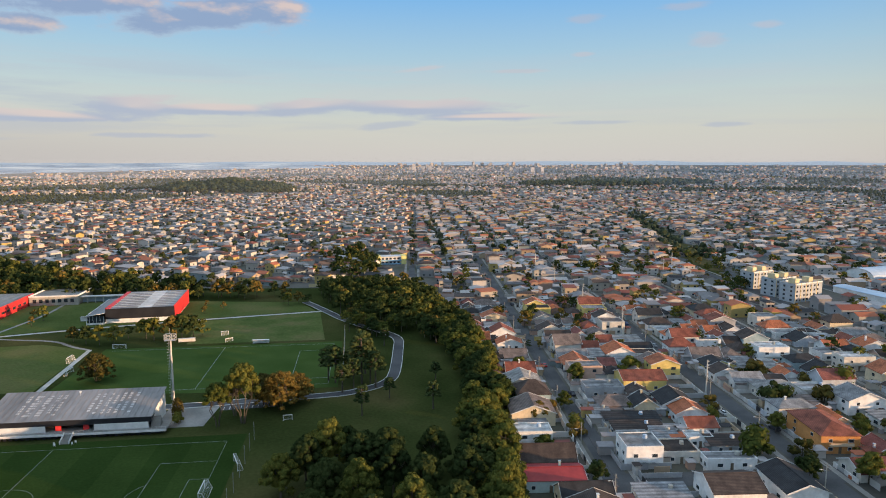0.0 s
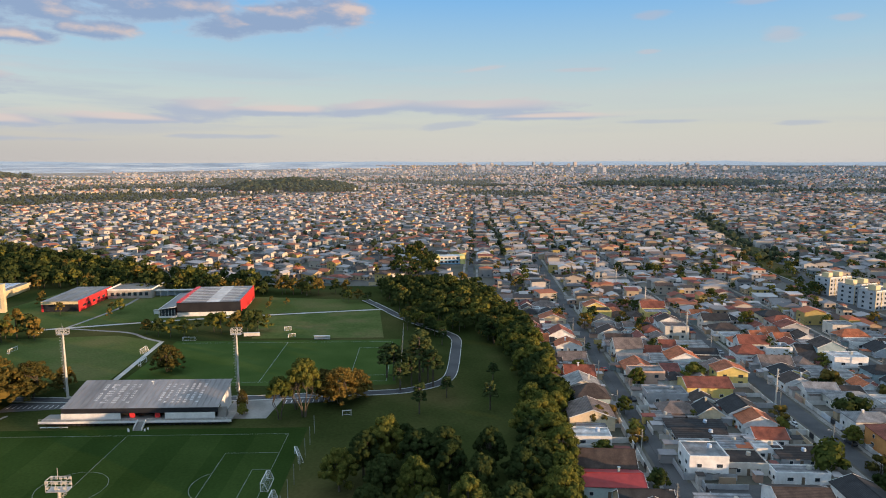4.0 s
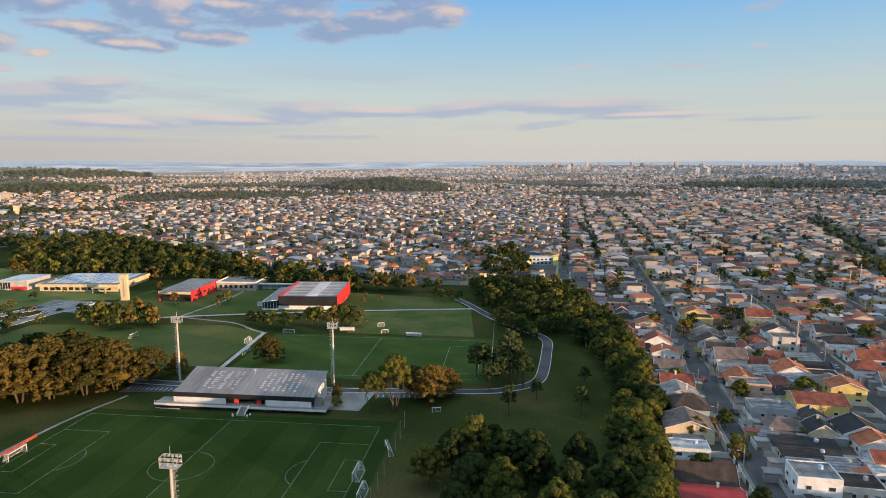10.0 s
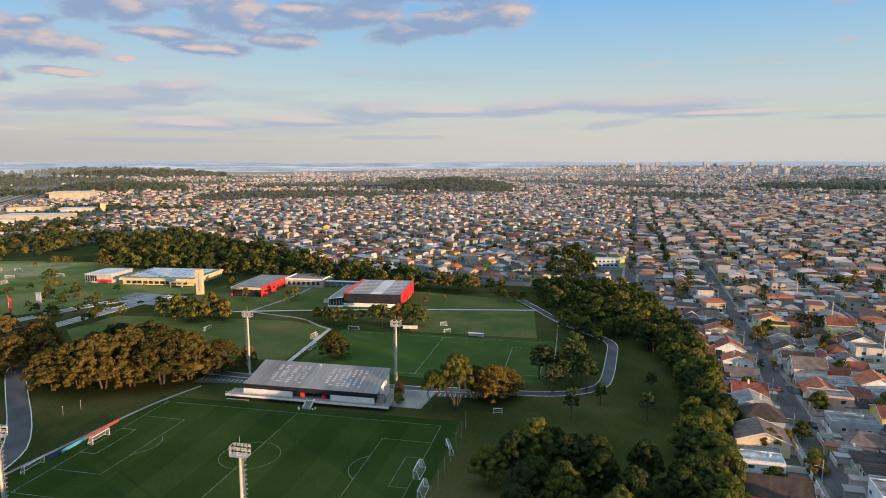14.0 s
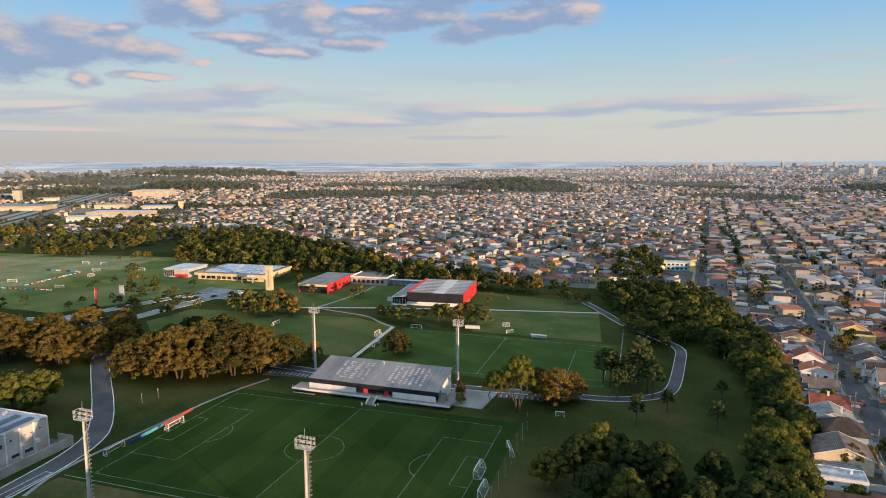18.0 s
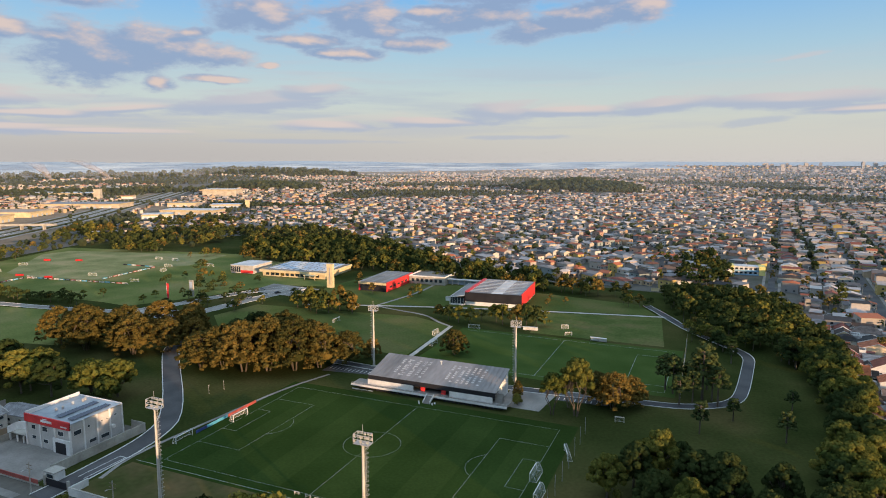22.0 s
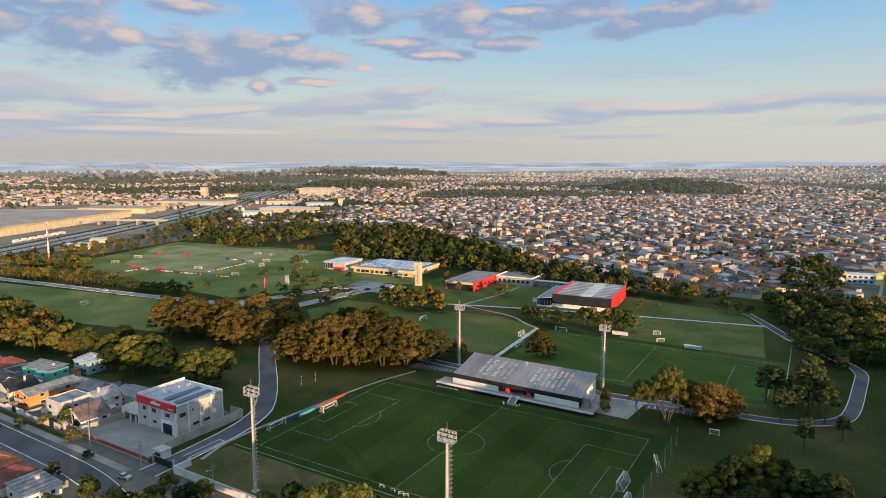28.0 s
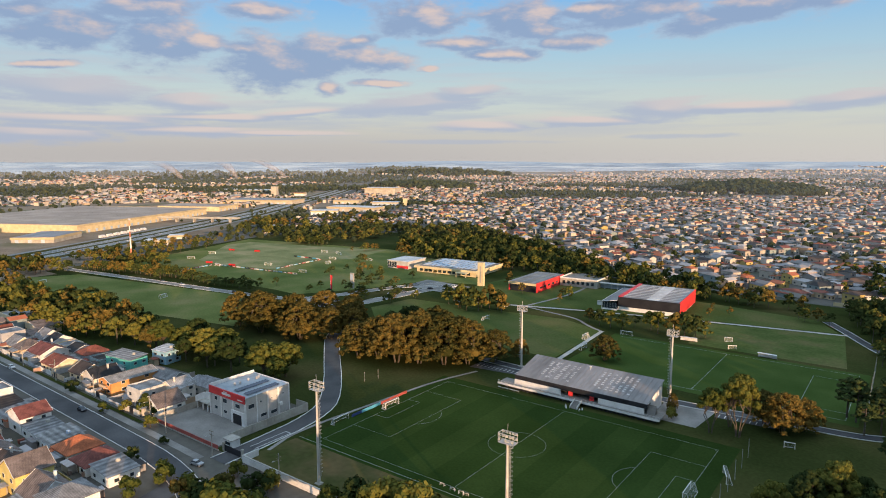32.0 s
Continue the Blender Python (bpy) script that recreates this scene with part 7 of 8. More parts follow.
def woodland():
    """The farther woods: leaf clusters of all their trees in one mesh."""
    r = np.random.RandomState(8)
    quads, cores, tone = [], [], []
    for kind, x, y, tall, wide in WOODLAND:
        z0 = height(x, y) if dist(x, y) > 650 else 0.0
        s = tall / 10
        lobes = broad_lobes(r.randint(9999), 10, 4.6 if kind in ("bush", "dusk") else 4.3, 8 if kind in ("bush", "dusk") else 11, .36)
        tn = 0 if kind == "dusk" else (0, 0, 1, 0, 0, 0, 2, 0, 1, 0)[r.randint(10)] if kind == "grove" else (0, 2, 1, 2, 0, 1)[r.randint(6)]
        for lx, ly, lz, rx, rz in lobes:
            n = 21 if dist(x, y) < 460 else 10
            d = r.normal(size=(n, 3))
            d /= np.linalg.norm(d, axis=1)[:, None]
            d[:, 2] = np.abs(d[:, 2]) - .35
            c = (np.array((lx, ly, lz)) + d * np.array((rx, rx, rz)) * r.uniform(.84, 1.08, (n, 1))) * np.array((s * wide, s * wide, s)) + np.array((x, y, z0))
            nrm = d + r.normal(size=d.shape) * .24
            t = np.cross(nrm, r.normal(size=d.shape))
            t /= np.linalg.norm(t, axis=1)[:, None]
            b = np.cross(nrm, t)
            b /= np.linalg.norm(b, axis=1)[:, None]
            k = s * (.44 if n > 20 else .60) * r.uniform(.6, 1.3, (n, 1))
            quads.append(np.stack([c - t * k - b * k * .8, c + t * k * .9 - b * k, c + t * k + b * k * .8, c - t * k * .8 + b * k], 1))
            tone.append(np.full(n, tn))
            ang = np.linspace(0, 2 * np.pi, 5)[:4] + r.uniform(0, 1)
            cx, cy, cz, q = x + lx * s * wide, y + ly * s * wide, z0 + lz * s, rx * s * wide * .72
            ringv = np.stack([cx + q * np.cos(ang), cy + q * np.sin(ang), np.full(4, cz - rz * s * .3)], 1)
            top = np.array([cx, cy, cz + rz * s * .7])
            cores.append(np.stack([np.stack([ringv[i], ringv[(i + 1) % 4], top, top], 0) for i in range(4)]))
            tone.append(np.full(4, 0))
            quads.append(cores[-1])
        if dist(x, y) < 700:
            q, top = .17 * s, z0 + tall * .6
            foot = [(x - q, y), (x + q * .5, y - q), (x + q * .5, y + q)]
            quads.append(np.array([[(*foot[i], z0), (*foot[(i + 1) % 3], z0), (*foot[(i + 1) % 3], top), (*foot[i], top)] for i in range(3)]))
            tone.append(np.full(3, 3))
    v = np.concatenate(quads).reshape(-1, 3)
    n = len(v) // 4
    me = bpy.data.meshes.new("woodland")
    me.vertices.add(len(v))
    me.vertices.foreach_set("co", v.ravel())
    me.loops.add(len(v))
    me.loops.foreach_set("vertex_index", np.arange(len(v), dtype=np.int32))
    me.polygons.add(n)
    me.polygons.foreach_set("loop_start", np.arange(n, dtype=np.int32) * 4)
    me.polygons.foreach_set("material_index", np.concatenate(tone).astype(np.int32))
    for m in ("leaf_dark", "leaf_green", "leaf_sunlit", "bark"):
        me.materials.append(M[m])
    me.update(calc_edges=True)
    me.validate()
    tagged(new("woodland", me), "dense dark green woodland behind the club", "woods", kind="stuff")


setting("boundary_wall", Shape().solid([(58, 289, 0), (134, 306, 0), (134, 306.25, 0), (58, 289.25, 0), (58, 289, 2.3), (134, 306, 2.3), (134, 306.25, 2.3), (58, 289.25, 2.3)],
                                       [(3, 2, 1, 0), (4, 5, 6, 7), (0, 1, 5, 4), (1, 2, 6, 5), (2, 3, 7, 6), (3, 0, 4, 7)]), M["cream"], "pale cream wall along the north edge of the grounds", "wall")
road("north_road", [(20, 304), (60, 313), (150, 332)], 8.0, M["asphalt"], "asphalt road behind the boundary wall", 0.07)
for x, y, h in ((-55, -80, 5.5), (-49, -74, 6), (-40, -69, 7), (-69, -79, 5), (-106, -63, 4), (-118, -55, 6), (-133, -66, 3.5), (-91, -67, 2.5)):
    tree("bush", x, y, h)

# over-tall trees added out of view to shade the office and street
for x, y, h in ((-10, -71, 8), (0, -71, 11), (8, -72, 13), (17, -72, 14), (26, -73, 13), (35, -73, 14), (44, -74, 13), (-28, -93, 11), (-19, -94, 13), (-10, -95, 14), (0, -96, 14), (10, -97, 13), (20, -98, 14)):
    tree("row", x, y, h * 1.55, .9)

# ---- streets of the neighbourhood ----
for k in range(-1, 9):
    x = 168 + 59.5 * k
    y0 = -60 if k >= 0 else 320
    wide = 6.4 if k >= 0 else 4.6
    road("street", [(x + .08 * y0, y0), (x + 42, 520), (x + 118, 1460 if k >= 0 else 900)][:3 if k >= 0 else 2] + ([] if k >= 0 else [(x + 72, 900)]), wide, M["asphalt"], "grey asphalt residential street", 0.05)
    for s in (-5.3, 5.3):
        road("pavement", [(x + s + .08 * y0, y0), (x + s + 42, 520), (x + s + 118, 1460)], 1.9, M["paving"], "narrow concrete pavement", 0.09, category="pavement")
road("cross_street", [(160, -6), (560, -38)], 8, M["asphalt"], "asphalt cross street", 0.06)
road("cross_street", [(165, 284), (640, 246)], 8, M["asphalt"], "asphalt cross street", 0.06)
draped("boulevard_median", [(356, 262), (366, 258), (411, 372), (459, 516), (505, 674), (550, 850), (538, 854), (487, 680), (440, 522), (390, 378)], 9, M["worn"], "long green median of a boulevard", "verge")
for k in (-12, 12):
    road("boulevard", [(x + k, y) for x, y in BOULEVARD[:4]], 5.5, M["asphalt"], "asphalt carriageway beside a green median", .12)
road("west_street", [(-520, -66), (-110, -72), (-70, -74), (-40, -85), (140, -98)], 7.4, M["asphalt"], "asphalt street before the club wall", 0.06, 0.2)
road("west_pavement", [(-480, -61), (-112, -65), (-72, -66)], 2.6, M["paving"], "concrete pavement with grass patches", 0.10, category="pavement")
road("grass_verge", [(-480, -58.7), (-112, -62.6)], 1.6, M["lawn"], "thin grass verge beside the pavement", 0.08, category="verge")
road("side_street", [(-64, -74), (-58, -100), (-52, -160)], 7.5, M["asphalt"], "asphalt side street", 0.05)
draped("freight_ground", [(-390, -60), (-450, 40), (-545, 140), (-640, 330), (-740, 560), (-900, 800), (-1240, 1110), (-1420, 1100), (-1300, 300), (-900, -60)], 22, M["dirt"], "tan packed ground round the warehouses", "ground")
def beside(line, gap):
    """The same line, set off sideways."""
    out = []
    for k, (x, y) in enumerate(line):
        (xa, ya), (xb, yb) = line[max(k - 1, 0)], line[min(k + 1, len(line) - 1)]
        q = math.hypot(xb - xa, yb - ya)
        out.append((x + gap * (yb - ya) / q, y - gap * (xb - xa) / q))
    return out


for gap in (-10, 10):
    road("highway", beside(HIGHWAY[:9], gap), 14, M["old_asphalt"], "grey carriageway of a wide highway", 0.16, follow=True)
for gap in (-31, 30):
    road("service_lane", beside(HIGHWAY[:9], gap), 6.5, M["old_asphalt"], "grey service lane beside the highway", 0.16, follow=True)
for gap in (-22, 0, 22):
    road("highway_verge", beside(HIGHWAY[:9], gap), 6 if gap == 0 else 9, M["worn"], "dry grass strip between the carriageways", 0.13, category="verge", follow=True)
for gap in (-14.6, -10, -5.4, 5.4, 10, 14.6):
    road("lane_line", beside(HIGHWAY[:8], gap), .4, M["kerb"], "white lane marking", 0.22, category="road marking", follow=True)

# ---- warehouse and far works ----


def shed_hall(name, x, y, rot, w, d, t, wall, roof, label, ribs=10):
    s = thing(name, x, y, rot, label, "warehouse")
    part("wall", Shape().box(0, w, 0, d, 0, t), wall, s)
    for k in range(ribs):
        a, b = w * k / ribs, w * (k + 1) / ribs
        part("roof_bay", Shape().slab([(a - .2, -.6, t + .1), (b - .2, -.6, t + .1), (b - .2, d + .6, t + 1.0), (a - .2, d + .6, t + 1.0)], .3), roof, s)
    part("fascia", Shape().box(-.6, w + .4, -.9, -.6, t - 2.0, t + .5).box(w + .2, w + .5, -.6, d + .6, t - 2.0, t + 1.0), M["fascia"], s)
    for k in range(int(w / 14)):
        part("dock_door", Shape().box(4 + 14 * k, 8 + 14 * k, -.12, 0, .2, 4.2), M["bluewhite"], s)
    return s


wh = shed_hall("distribution_warehouse", -735, 190, 117, 300, 240, 11, M["cream"], M["tanroof"], "huge pale warehouse with cream fascia and dock doors", 16)
shed_hall("distribution_warehouse", -905, 505, 117, 70, 120, 9, M["cream"], M["tanroof"], "pale warehouse wing behind the large one", 5)
shed_hall("low_warehouse", -566, 182, 40, 26, 14, 5, M["white"], M["paleroof"], "white works shed beside the highway", 3)
shed_hall("low_warehouse", -592, 226, 52, 18, 12, 4.5, M["white"], M["paleroof"], "small white depot among trees by the highway", 3)
shed_hall("low_warehouse", -700, 105, 40, 46, 60, 6, M["concrete"], M["greyroof"], "low grey warehouse by the highway", 5)
shed_hall("factory_block", -721, 555, 42, 45, 30, 7, M["white"], M["paleroof"], "white flat works building beside the highway", 4)
shed_hall("factory_block", -764, 631, 17, 98, 36, 8, M["works_wall"], M["paleroof"], "long cream factory block among trees", 7)
shed_hall("factory_block", -892, 769, 32, 54, 30, 8, M["works_wall"], M["tanroof"], "tan works hall with a sheet roof", 4)
shed_hall("factory_block", -806, 792, 31, 56, 30, 6, M["bluewhite"], M["bluewhite"], "blue-roofed works building among pale factory halls", 5)
shed_hall("factory_block", -1078, 1058, 21, 84, 50, 20, M["works_wall"], M["paleroof"], "tall cream-walled works hall by trees", 6)
shed_hall("factory_block", -1080, 640, 25, 150, 60, 9, M["works_wall"], M["greyroof"], "long low factory beyond the highway", 8)
shed_hall("factory_block", -1190, 905, 30, 34, 24, 9, M["white"], ROOF_MATS[6], "white hall with an orange tiled roof", 3)
for fx, fy, fr, fw in ((-1500, 900, 20, 160), (-1700, 1200, 20, 140), (-1350, 1500, 35, 120), (-1900, 900, 15, 150)):
    shed_hall("factory_block", fx, fy, fr, fw, 60, 10, M["works_wall"], M["paleroof"], "far pale industrial hall on the plain", 6)
tw = thing("works_tower", -1207, 869, 30, "square cream works tower", "tower")
part("shaft", Shape().box(-7, 7, -7, 7, 0, 26), M["works_wall"], tw)
part("cap", Shape().box(-7.5, 7.5, -7.5, 7.5, 26, 27), M["concrete"], tw)
tw = thing("works_tower", -738, 820, 30, "cream stair tower of the works", "tower")
part("shaft", Shape().box(-4, 4, -4, 4, 0, 15), M["cream"], tw)
part("cap", Shape().box(-4.5, 4.5, -4.5, 4.5, 15, 16), M["concrete"], tw)
bridge = thing("highway_bridge", -760, 365, 28, "concrete overpass across the highway", "bridge")
part("deck", Shape().box(-70, 70, -4, 4, 6, 7.2), M["concrete"], bridge)
for k in range(5):
    part("pier", Shape().box(-56 + 28 * k - .8, -56 + 28 * k + .8, -3, 3, 0, 6), M["concrete"], bridge)
for s in (-4, 3.7):
    part("railing", Shape().box(-70, 70, s, s + .3, 7.2, 8.2), M["concrete"], bridge)
mast = thing("radio_mast", -480, 125, 0, "white radio mast with faded orange bands", "mast")
M["mast_orange"] = surface("faded_mast_orange", [(0.52, 0.20, 0.12), (0.60, 0.26, 0.16)], .7, 2, .3, .1, mottle=.2)
for k in range(7):
    part("mast_band", Shape().cyl(0, 0, 5.2 * k, 5.2 * (k + 1), .95 - .09 * k, .86 - .09 * k, 8), M["mast_orange"] if k in (1, 4, 6) else M["white"], mast)
part("mast_head", Shape().box(-2, 2, -.3, .3, 36.4, 37.6), M["white"], mast)

# ---- apartments, blue shed, school ----


# blue-grey tint puts open shade into the paint; these walls stand in sun
M["apartment_shade_paint"] = surface("apartment_shade_paint", [(0.37, 0.40, 0.43), (0.43, 0.455, 0.48)], .85, 1.5, .2, .1, mottle=.2)


def apartments(x, y, rot, w, label):
    a = thing("apartment_block", x, y, rot, label, "apartment building", "apartment blocks")
    d, t = 11.0, 11.6
    part("wall", Shape().box(-w / 2, w / 2, -d / 2, d / 2, 0, t), M["apartment_shade_paint"], a)
    part("roof", Shape().box(-w / 2 + .3, w / 2 - .3, -d / 2 + .3, d / 2 - .3, t, t + .1), M["greyroof"], a)
    part("parapet", Shape().box(-w / 2 - .1, w / 2 + .1, -d / 2 - .1, -d / 2 + .2, t, t + .8).box(-w / 2 - .1, w / 2 + .1, d / 2 - .2, d / 2 + .1, t, t + .8), M["white"], a)
    for s in (-.28, .22):
        part("stair_tower", Shape().box(s * w - 2, s * w + 2, -2.5, 2.5, t + .1, t + 3.2), M["cream"], a)
    for floor in range(4):
        for k in range(int(w / 3.3)):
            part("window", Shape().box(-w / 2 + 1.2 + 3.3 * k, -w / 2 + 2.7 + 3.3 * k, -d / 2 - .06, -d / 2, 1.0 + 2.8 * floor, 2.3 + 2.8 * floor), M["glass"], a)
        for k in range(2):
            part("window", Shape().box(-w / 2 - .06, -w / 2, -3.5 + 5 * k, -2.0 + 5 * k, 1.0 + 2.8 * floor, 2.3 + 2.8 * floor), M["glass"], a)
    for k in range(5):
        part("pilaster", Shape().box(-w / 2 + 5.1 * k, -w / 2 + .5 + 5.1 * k, -d / 2 - .2, -d / 2, 0, t + .8), M["cream"], a)


apartments(376.5, 251.5, 20, 20.0, "cream four-storey apartment block with stair towers")
apartments(375.5, 225.5, 20, 20.0, "cream four-storey apartment block with flat roof")
apartments(379, 207.5, 18, 26.0, "long cream four-storey apartment block with stair towers")


def arched_shed(x, y, rot, half, wide, t, rise, label):
    bs = thing("arched_shed", x, y, rot, label, "shed", "arched sheds")
    part("wall", Shape().box(-half, half, -wide, wide, 0, t), M["white"], bs)
    arc = [(-math.cos(math.pi * k / 8), math.sin(math.pi * k / 8)) for k in range(9)]
    for (ya, za), (yb, zb) in zip(arc, arc[1:]):
        w = wide + .4
        part("roof_bay", Shape().slab([(-half - .5, w * ya, t + rise * za), (half + .5, w * ya, t + rise * za), (half + .5, w * yb, t + rise * zb), (-half - .5, w * yb, t + rise * zb)], .08), M["bluewhite"], bs)
    for e in (-half, half):
        part("end_wall", Shape().poly([(e, wide * ya, t + (rise - .1) * za) for ya, za in arc]), M["white"], bs)


arched_shed(428, 207, -82, 22, 6.5, 4.0, 1.0, "long shed with a low light blue metal roof")
arched_shed(492, 268, 10, 24, 12, 3.5, 6.0, "shed with a high arched blue metal roof")
M["lemon"] = surface("lemon_paint", [(0.66, 0.60, 0.22), (0.74, 0.68, 0.28)], .8, 2, .3, .1, mottle=.15)
M["sky_paint"] = surface("sky_blue_paint", [(0.22, 0.42, 0.60), (0.28, 0.48, 0.66)], .8, 2, .3, .1, mottle=.15)
sc = thing("school", 121, 386, 4, "white school with blue gallery and lemon-yellow ends", "school")
part("wall", Shape().box(-13, 13, 0, 9, 0, 6.6), M["white"], sc)
part("gallery", Shape().box(-9, 9, -1.4, 0, 2.9, 4.0).box(-9, 9, -1.4, 0, 0, .9), M["sky_paint"], sc, "sky blue gallery parapet")
part("end_tower", Shape().box(-13.4, -9, -1.8, 9, 0, 7.4), M["lemon"], sc, "lemon yellow stair end")
part("end_tower", Shape().box(9, 13.4, -1.8, 9, 0, 7.4), M["lemon"], sc)
part("roof", Shape().box(-9, 9, -1.6, 9.4, 6.6, 7.0), M["paleroof"], sc)
for f in range(2):
    for k in range(5):
        part("window", Shape().box(-8 + 3.4 * k, -6 + 3.4 * k, -.06, 0, 1.0 + 3.2 * f, 2.4 + 3.2 * f), M["glass"], sc)

# ---- vehicles and street furniture ----
M["tyre"] = surface("tyre_rubber", [(0.02, 0.02, 0.02), (0.03, 0.03, 0.03)], .9, 4, 1, .1)
CAR_PAINT = {n: surface("car_" + n, [tuple(.9 * v for v in c), c], .25, 2, .5, 0, .1, mottle=.08, spec=.5) for n, c in
             (("white", (.70, .70, .70)), ("silver", (.40, .41, .43)), ("dark", (.04, .04, .05)), ("red", (.40, .03, .03)), ("blue", (.05, .09, .22)))}


def profile(pts, half, taper=1.0):
    n = len(pts)
    v = [(x, -half * (taper if z > .95 else 1), z) for x, z in pts] + [(x, half * (taper if z > .95 else 1), z) for x, z in pts]
    return Shape().solid(v, [tuple(range(n)), tuple(range(2 * n - 1, n - 1, -1))] + [((k + 1) % n, k, n + k, n + (k + 1) % n) for k in range(n)])


CARS = {}


def car(x, y, rot, paint, where="parked at the kerb"):
    c = thing("car", x, y, rot, f"{paint} hatchback car {where}", "car", "cars")
    if paint not in CARS:
        CARS[paint] = (profile([(-2.0, .3), (2.0, .3), (2.05, .7), (1.9, .88), (.95, .98), (-1.7, 1.0), (-2.02, .85)], .86).mesh("body", CAR_PAINT[paint]),
                       profile([(.9, .97), (.3, 1.42), (-1.2, 1.45), (-1.75, 1.0)], .80, .86).mesh("cabin_glass", M["glass"]),
                       profile([(.25, 1.40), (.15, 1.47), (-1.1, 1.50), (-1.25, 1.43)], .78, .84).mesh("roof", CAR_PAINT[paint]),
                       Shape().solid([(.3 * math.cos(k * math.pi / 4), s, .3 + .3 * math.sin(k * math.pi / 4)) for s in (-.1, .1) for k in range(8)], [tuple(range(8)), tuple(range(15, 7, -1))] + [((k + 1) % 8, k, 8 + k, 8 + (k + 1) % 8) for k in range(8)]).mesh("wheel", M["tyre"]))
    body, cabin, roof, wheel = CARS[paint]
    part("body", body, None, c), part("cabin_glass", cabin, None, c), part("roof", roof, None, c)
    for sx in (-1.25, 1.3):
        for sy in (-.78, .78):
            part("wheel", wheel, None, c, at=pose(sx, sy, 0))
    for sy in (-.6, .6):
        part("headlight", Shape().box(1.9, 2.02, sy - .18, sy + .18, .62, .78), M["lampglass"], c)


car(-69, -69, 10, "silver", "driving past the gate")
for x, y, r, p in ((160.5, -13, 92, "white"), (223.5, 35, 94, "white"), (236.5, 118, 94, "silver"), (176, 60, 94, "dark"), (175, 95, 95, "red"), (184, 170, 95, "white"), (180, 206, 95, "silver"), (246, 210, 95, "white"), (233, 20, 95, "dark"), (189, 215, 95, "dark"),
                   (291, 80, 95, "white"), (240, 160, 95, "blue"), (-140, -70, 0, "dark"), (-215, -66, 2, "white")):
    car(x, y, r, p)
for x, y, r, p in ((-186, 150, 70, "white"), (-183, 160, 60, "silver"), (-179, 172, 70, "white"), (-176, 181, 75, "dark"), (-190, 176, 75, "white"), (-193, 186, 70, "silver"), (-170, 196, 85, "white"), (-166, 197, 85, "white"), (-198, 112, 40, "white"), (-330, 84, 8, "white"), (-352, 82, 8, "silver"), (-275, 90, 8, "dark")):
    car(x, y, r, p, "in the club car park" if x > -210 else "on the entrance drive")
for k in range(26):
    t = rng.random()
    (xa, ya), (xb, yb) = HIGHWAY[1 + k % 5], HIGHWAY[2 + k % 5]
    o = rng.choice((-12.3, -7.6, 7.6, 12.3))
    q = math.hypot(xb - xa, yb - ya)
    car(xa + (xb - xa) * t + o * (yb - ya) / q, ya + (yb - ya) * t - o * (xb - xa) / q, math.degrees(math.atan2(yb - ya, xb - xa)), rng.choice(("white", "silver", "dark")), "on the highway")
for k in range(7):
    tr = thing("truck", -668 - 7 * k, 188 + 12 * k, 120, "white box truck parked beside the highway", "truck", "trucks beside the highway")
    part("cargo_box", Shape().box(-5, 3, -1.25, 1.25, 1.0, 3.9), M["white"], tr)
    part("cab", Shape().box(3.2, 5.2, -1.2, 1.2, .6, 3.0), M["white"], tr)
    part("windscreen", Shape().box(5.2, 5.24, -1.0, 1.0, 1.8, 2.7), M["glass"], tr)
    for sx in (-3.6, 4.2):
        for sy in (-1.2, 1.0):
            part("wheel", Shape().box(sx - .5, sx + .5, sy, sy + .2, 0, 1.0), M["tyre"], tr)

POLE = None


def utility_pole(x, y, rot, tall=9.0):
    global POLE
    if POLE is None:
        POLE = (Shape().cyl(0, 0, 0, 1, .17, .12, 7).mesh("pole", M["concrete"]), Shape().box(-1.1, 1.1, -.06, .06, 0, .12).mesh("crossarm", M["wood"]),
                Shape().beam((0, 0, 0), (0, 1.6, .5), .07).box(-.12, .12, 1.5, 2.2, .42, .56).mesh("street_lamp_arm", M["steel"]))
    p = thing("utility_pole", x, y, rot, "concrete utility pole with crossarm and street lamp", "utility pole", "utility poles along the streets")
    part("pole", POLE[0], None, p, at=Matrix.Diagonal((1, 1, tall, 1)))
    part("crossarm", POLE[1], None, p, at=pose(0, 0, tall - .8))
    part("crossarm", POLE[1], None, p, at=pose(0, 0, tall - 1.9))
    part("street_lamp_arm", POLE[2], None, p, at=pose(0, 0, tall - 2.2))
    for s in (0,):
        part("insulator", Shape().cyl(s, 0, tall - .68, tall - .45, .06, n=5), M["white"], p)


M["cable"] = surface("black_cable", [(0.02, 0.02, 0.02), (0.03, 0.03, 0.03)], .8, 4, 1, 0)
for k in range(3):
    prev = None
    for j in range(11):
        y = -20 + 34 * j
        x = 168 + 59.5 * k - 5.6 + STREET_TILT * y
        utility_pole(x, y, 4.6 + 90, rng.uniform(8.5, 9.5))
        if prev:
            for s in (0,):
                cb = Shape()
                for q in range(6):
                    a, b = q / 6, (q + 1) / 6
                    p0 = (prev[0] + (x - prev[0]) * a, prev[1] + (y - prev[1]) * a, 8.0 - 1.6 * a * (1 - a))
                    p1 = (prev[0] + (x - prev[0]) * b, prev[1] + (y - prev[1]) * b, 8.0 - 1.6 * b * (1 - b))
                    cb.beam(p0, p1, .05)
                tagged(part("overhead_cable", cb, M["cable"]), "black overhead cable between street poles", "cable", "overhead cables")
        prev = (x, y)
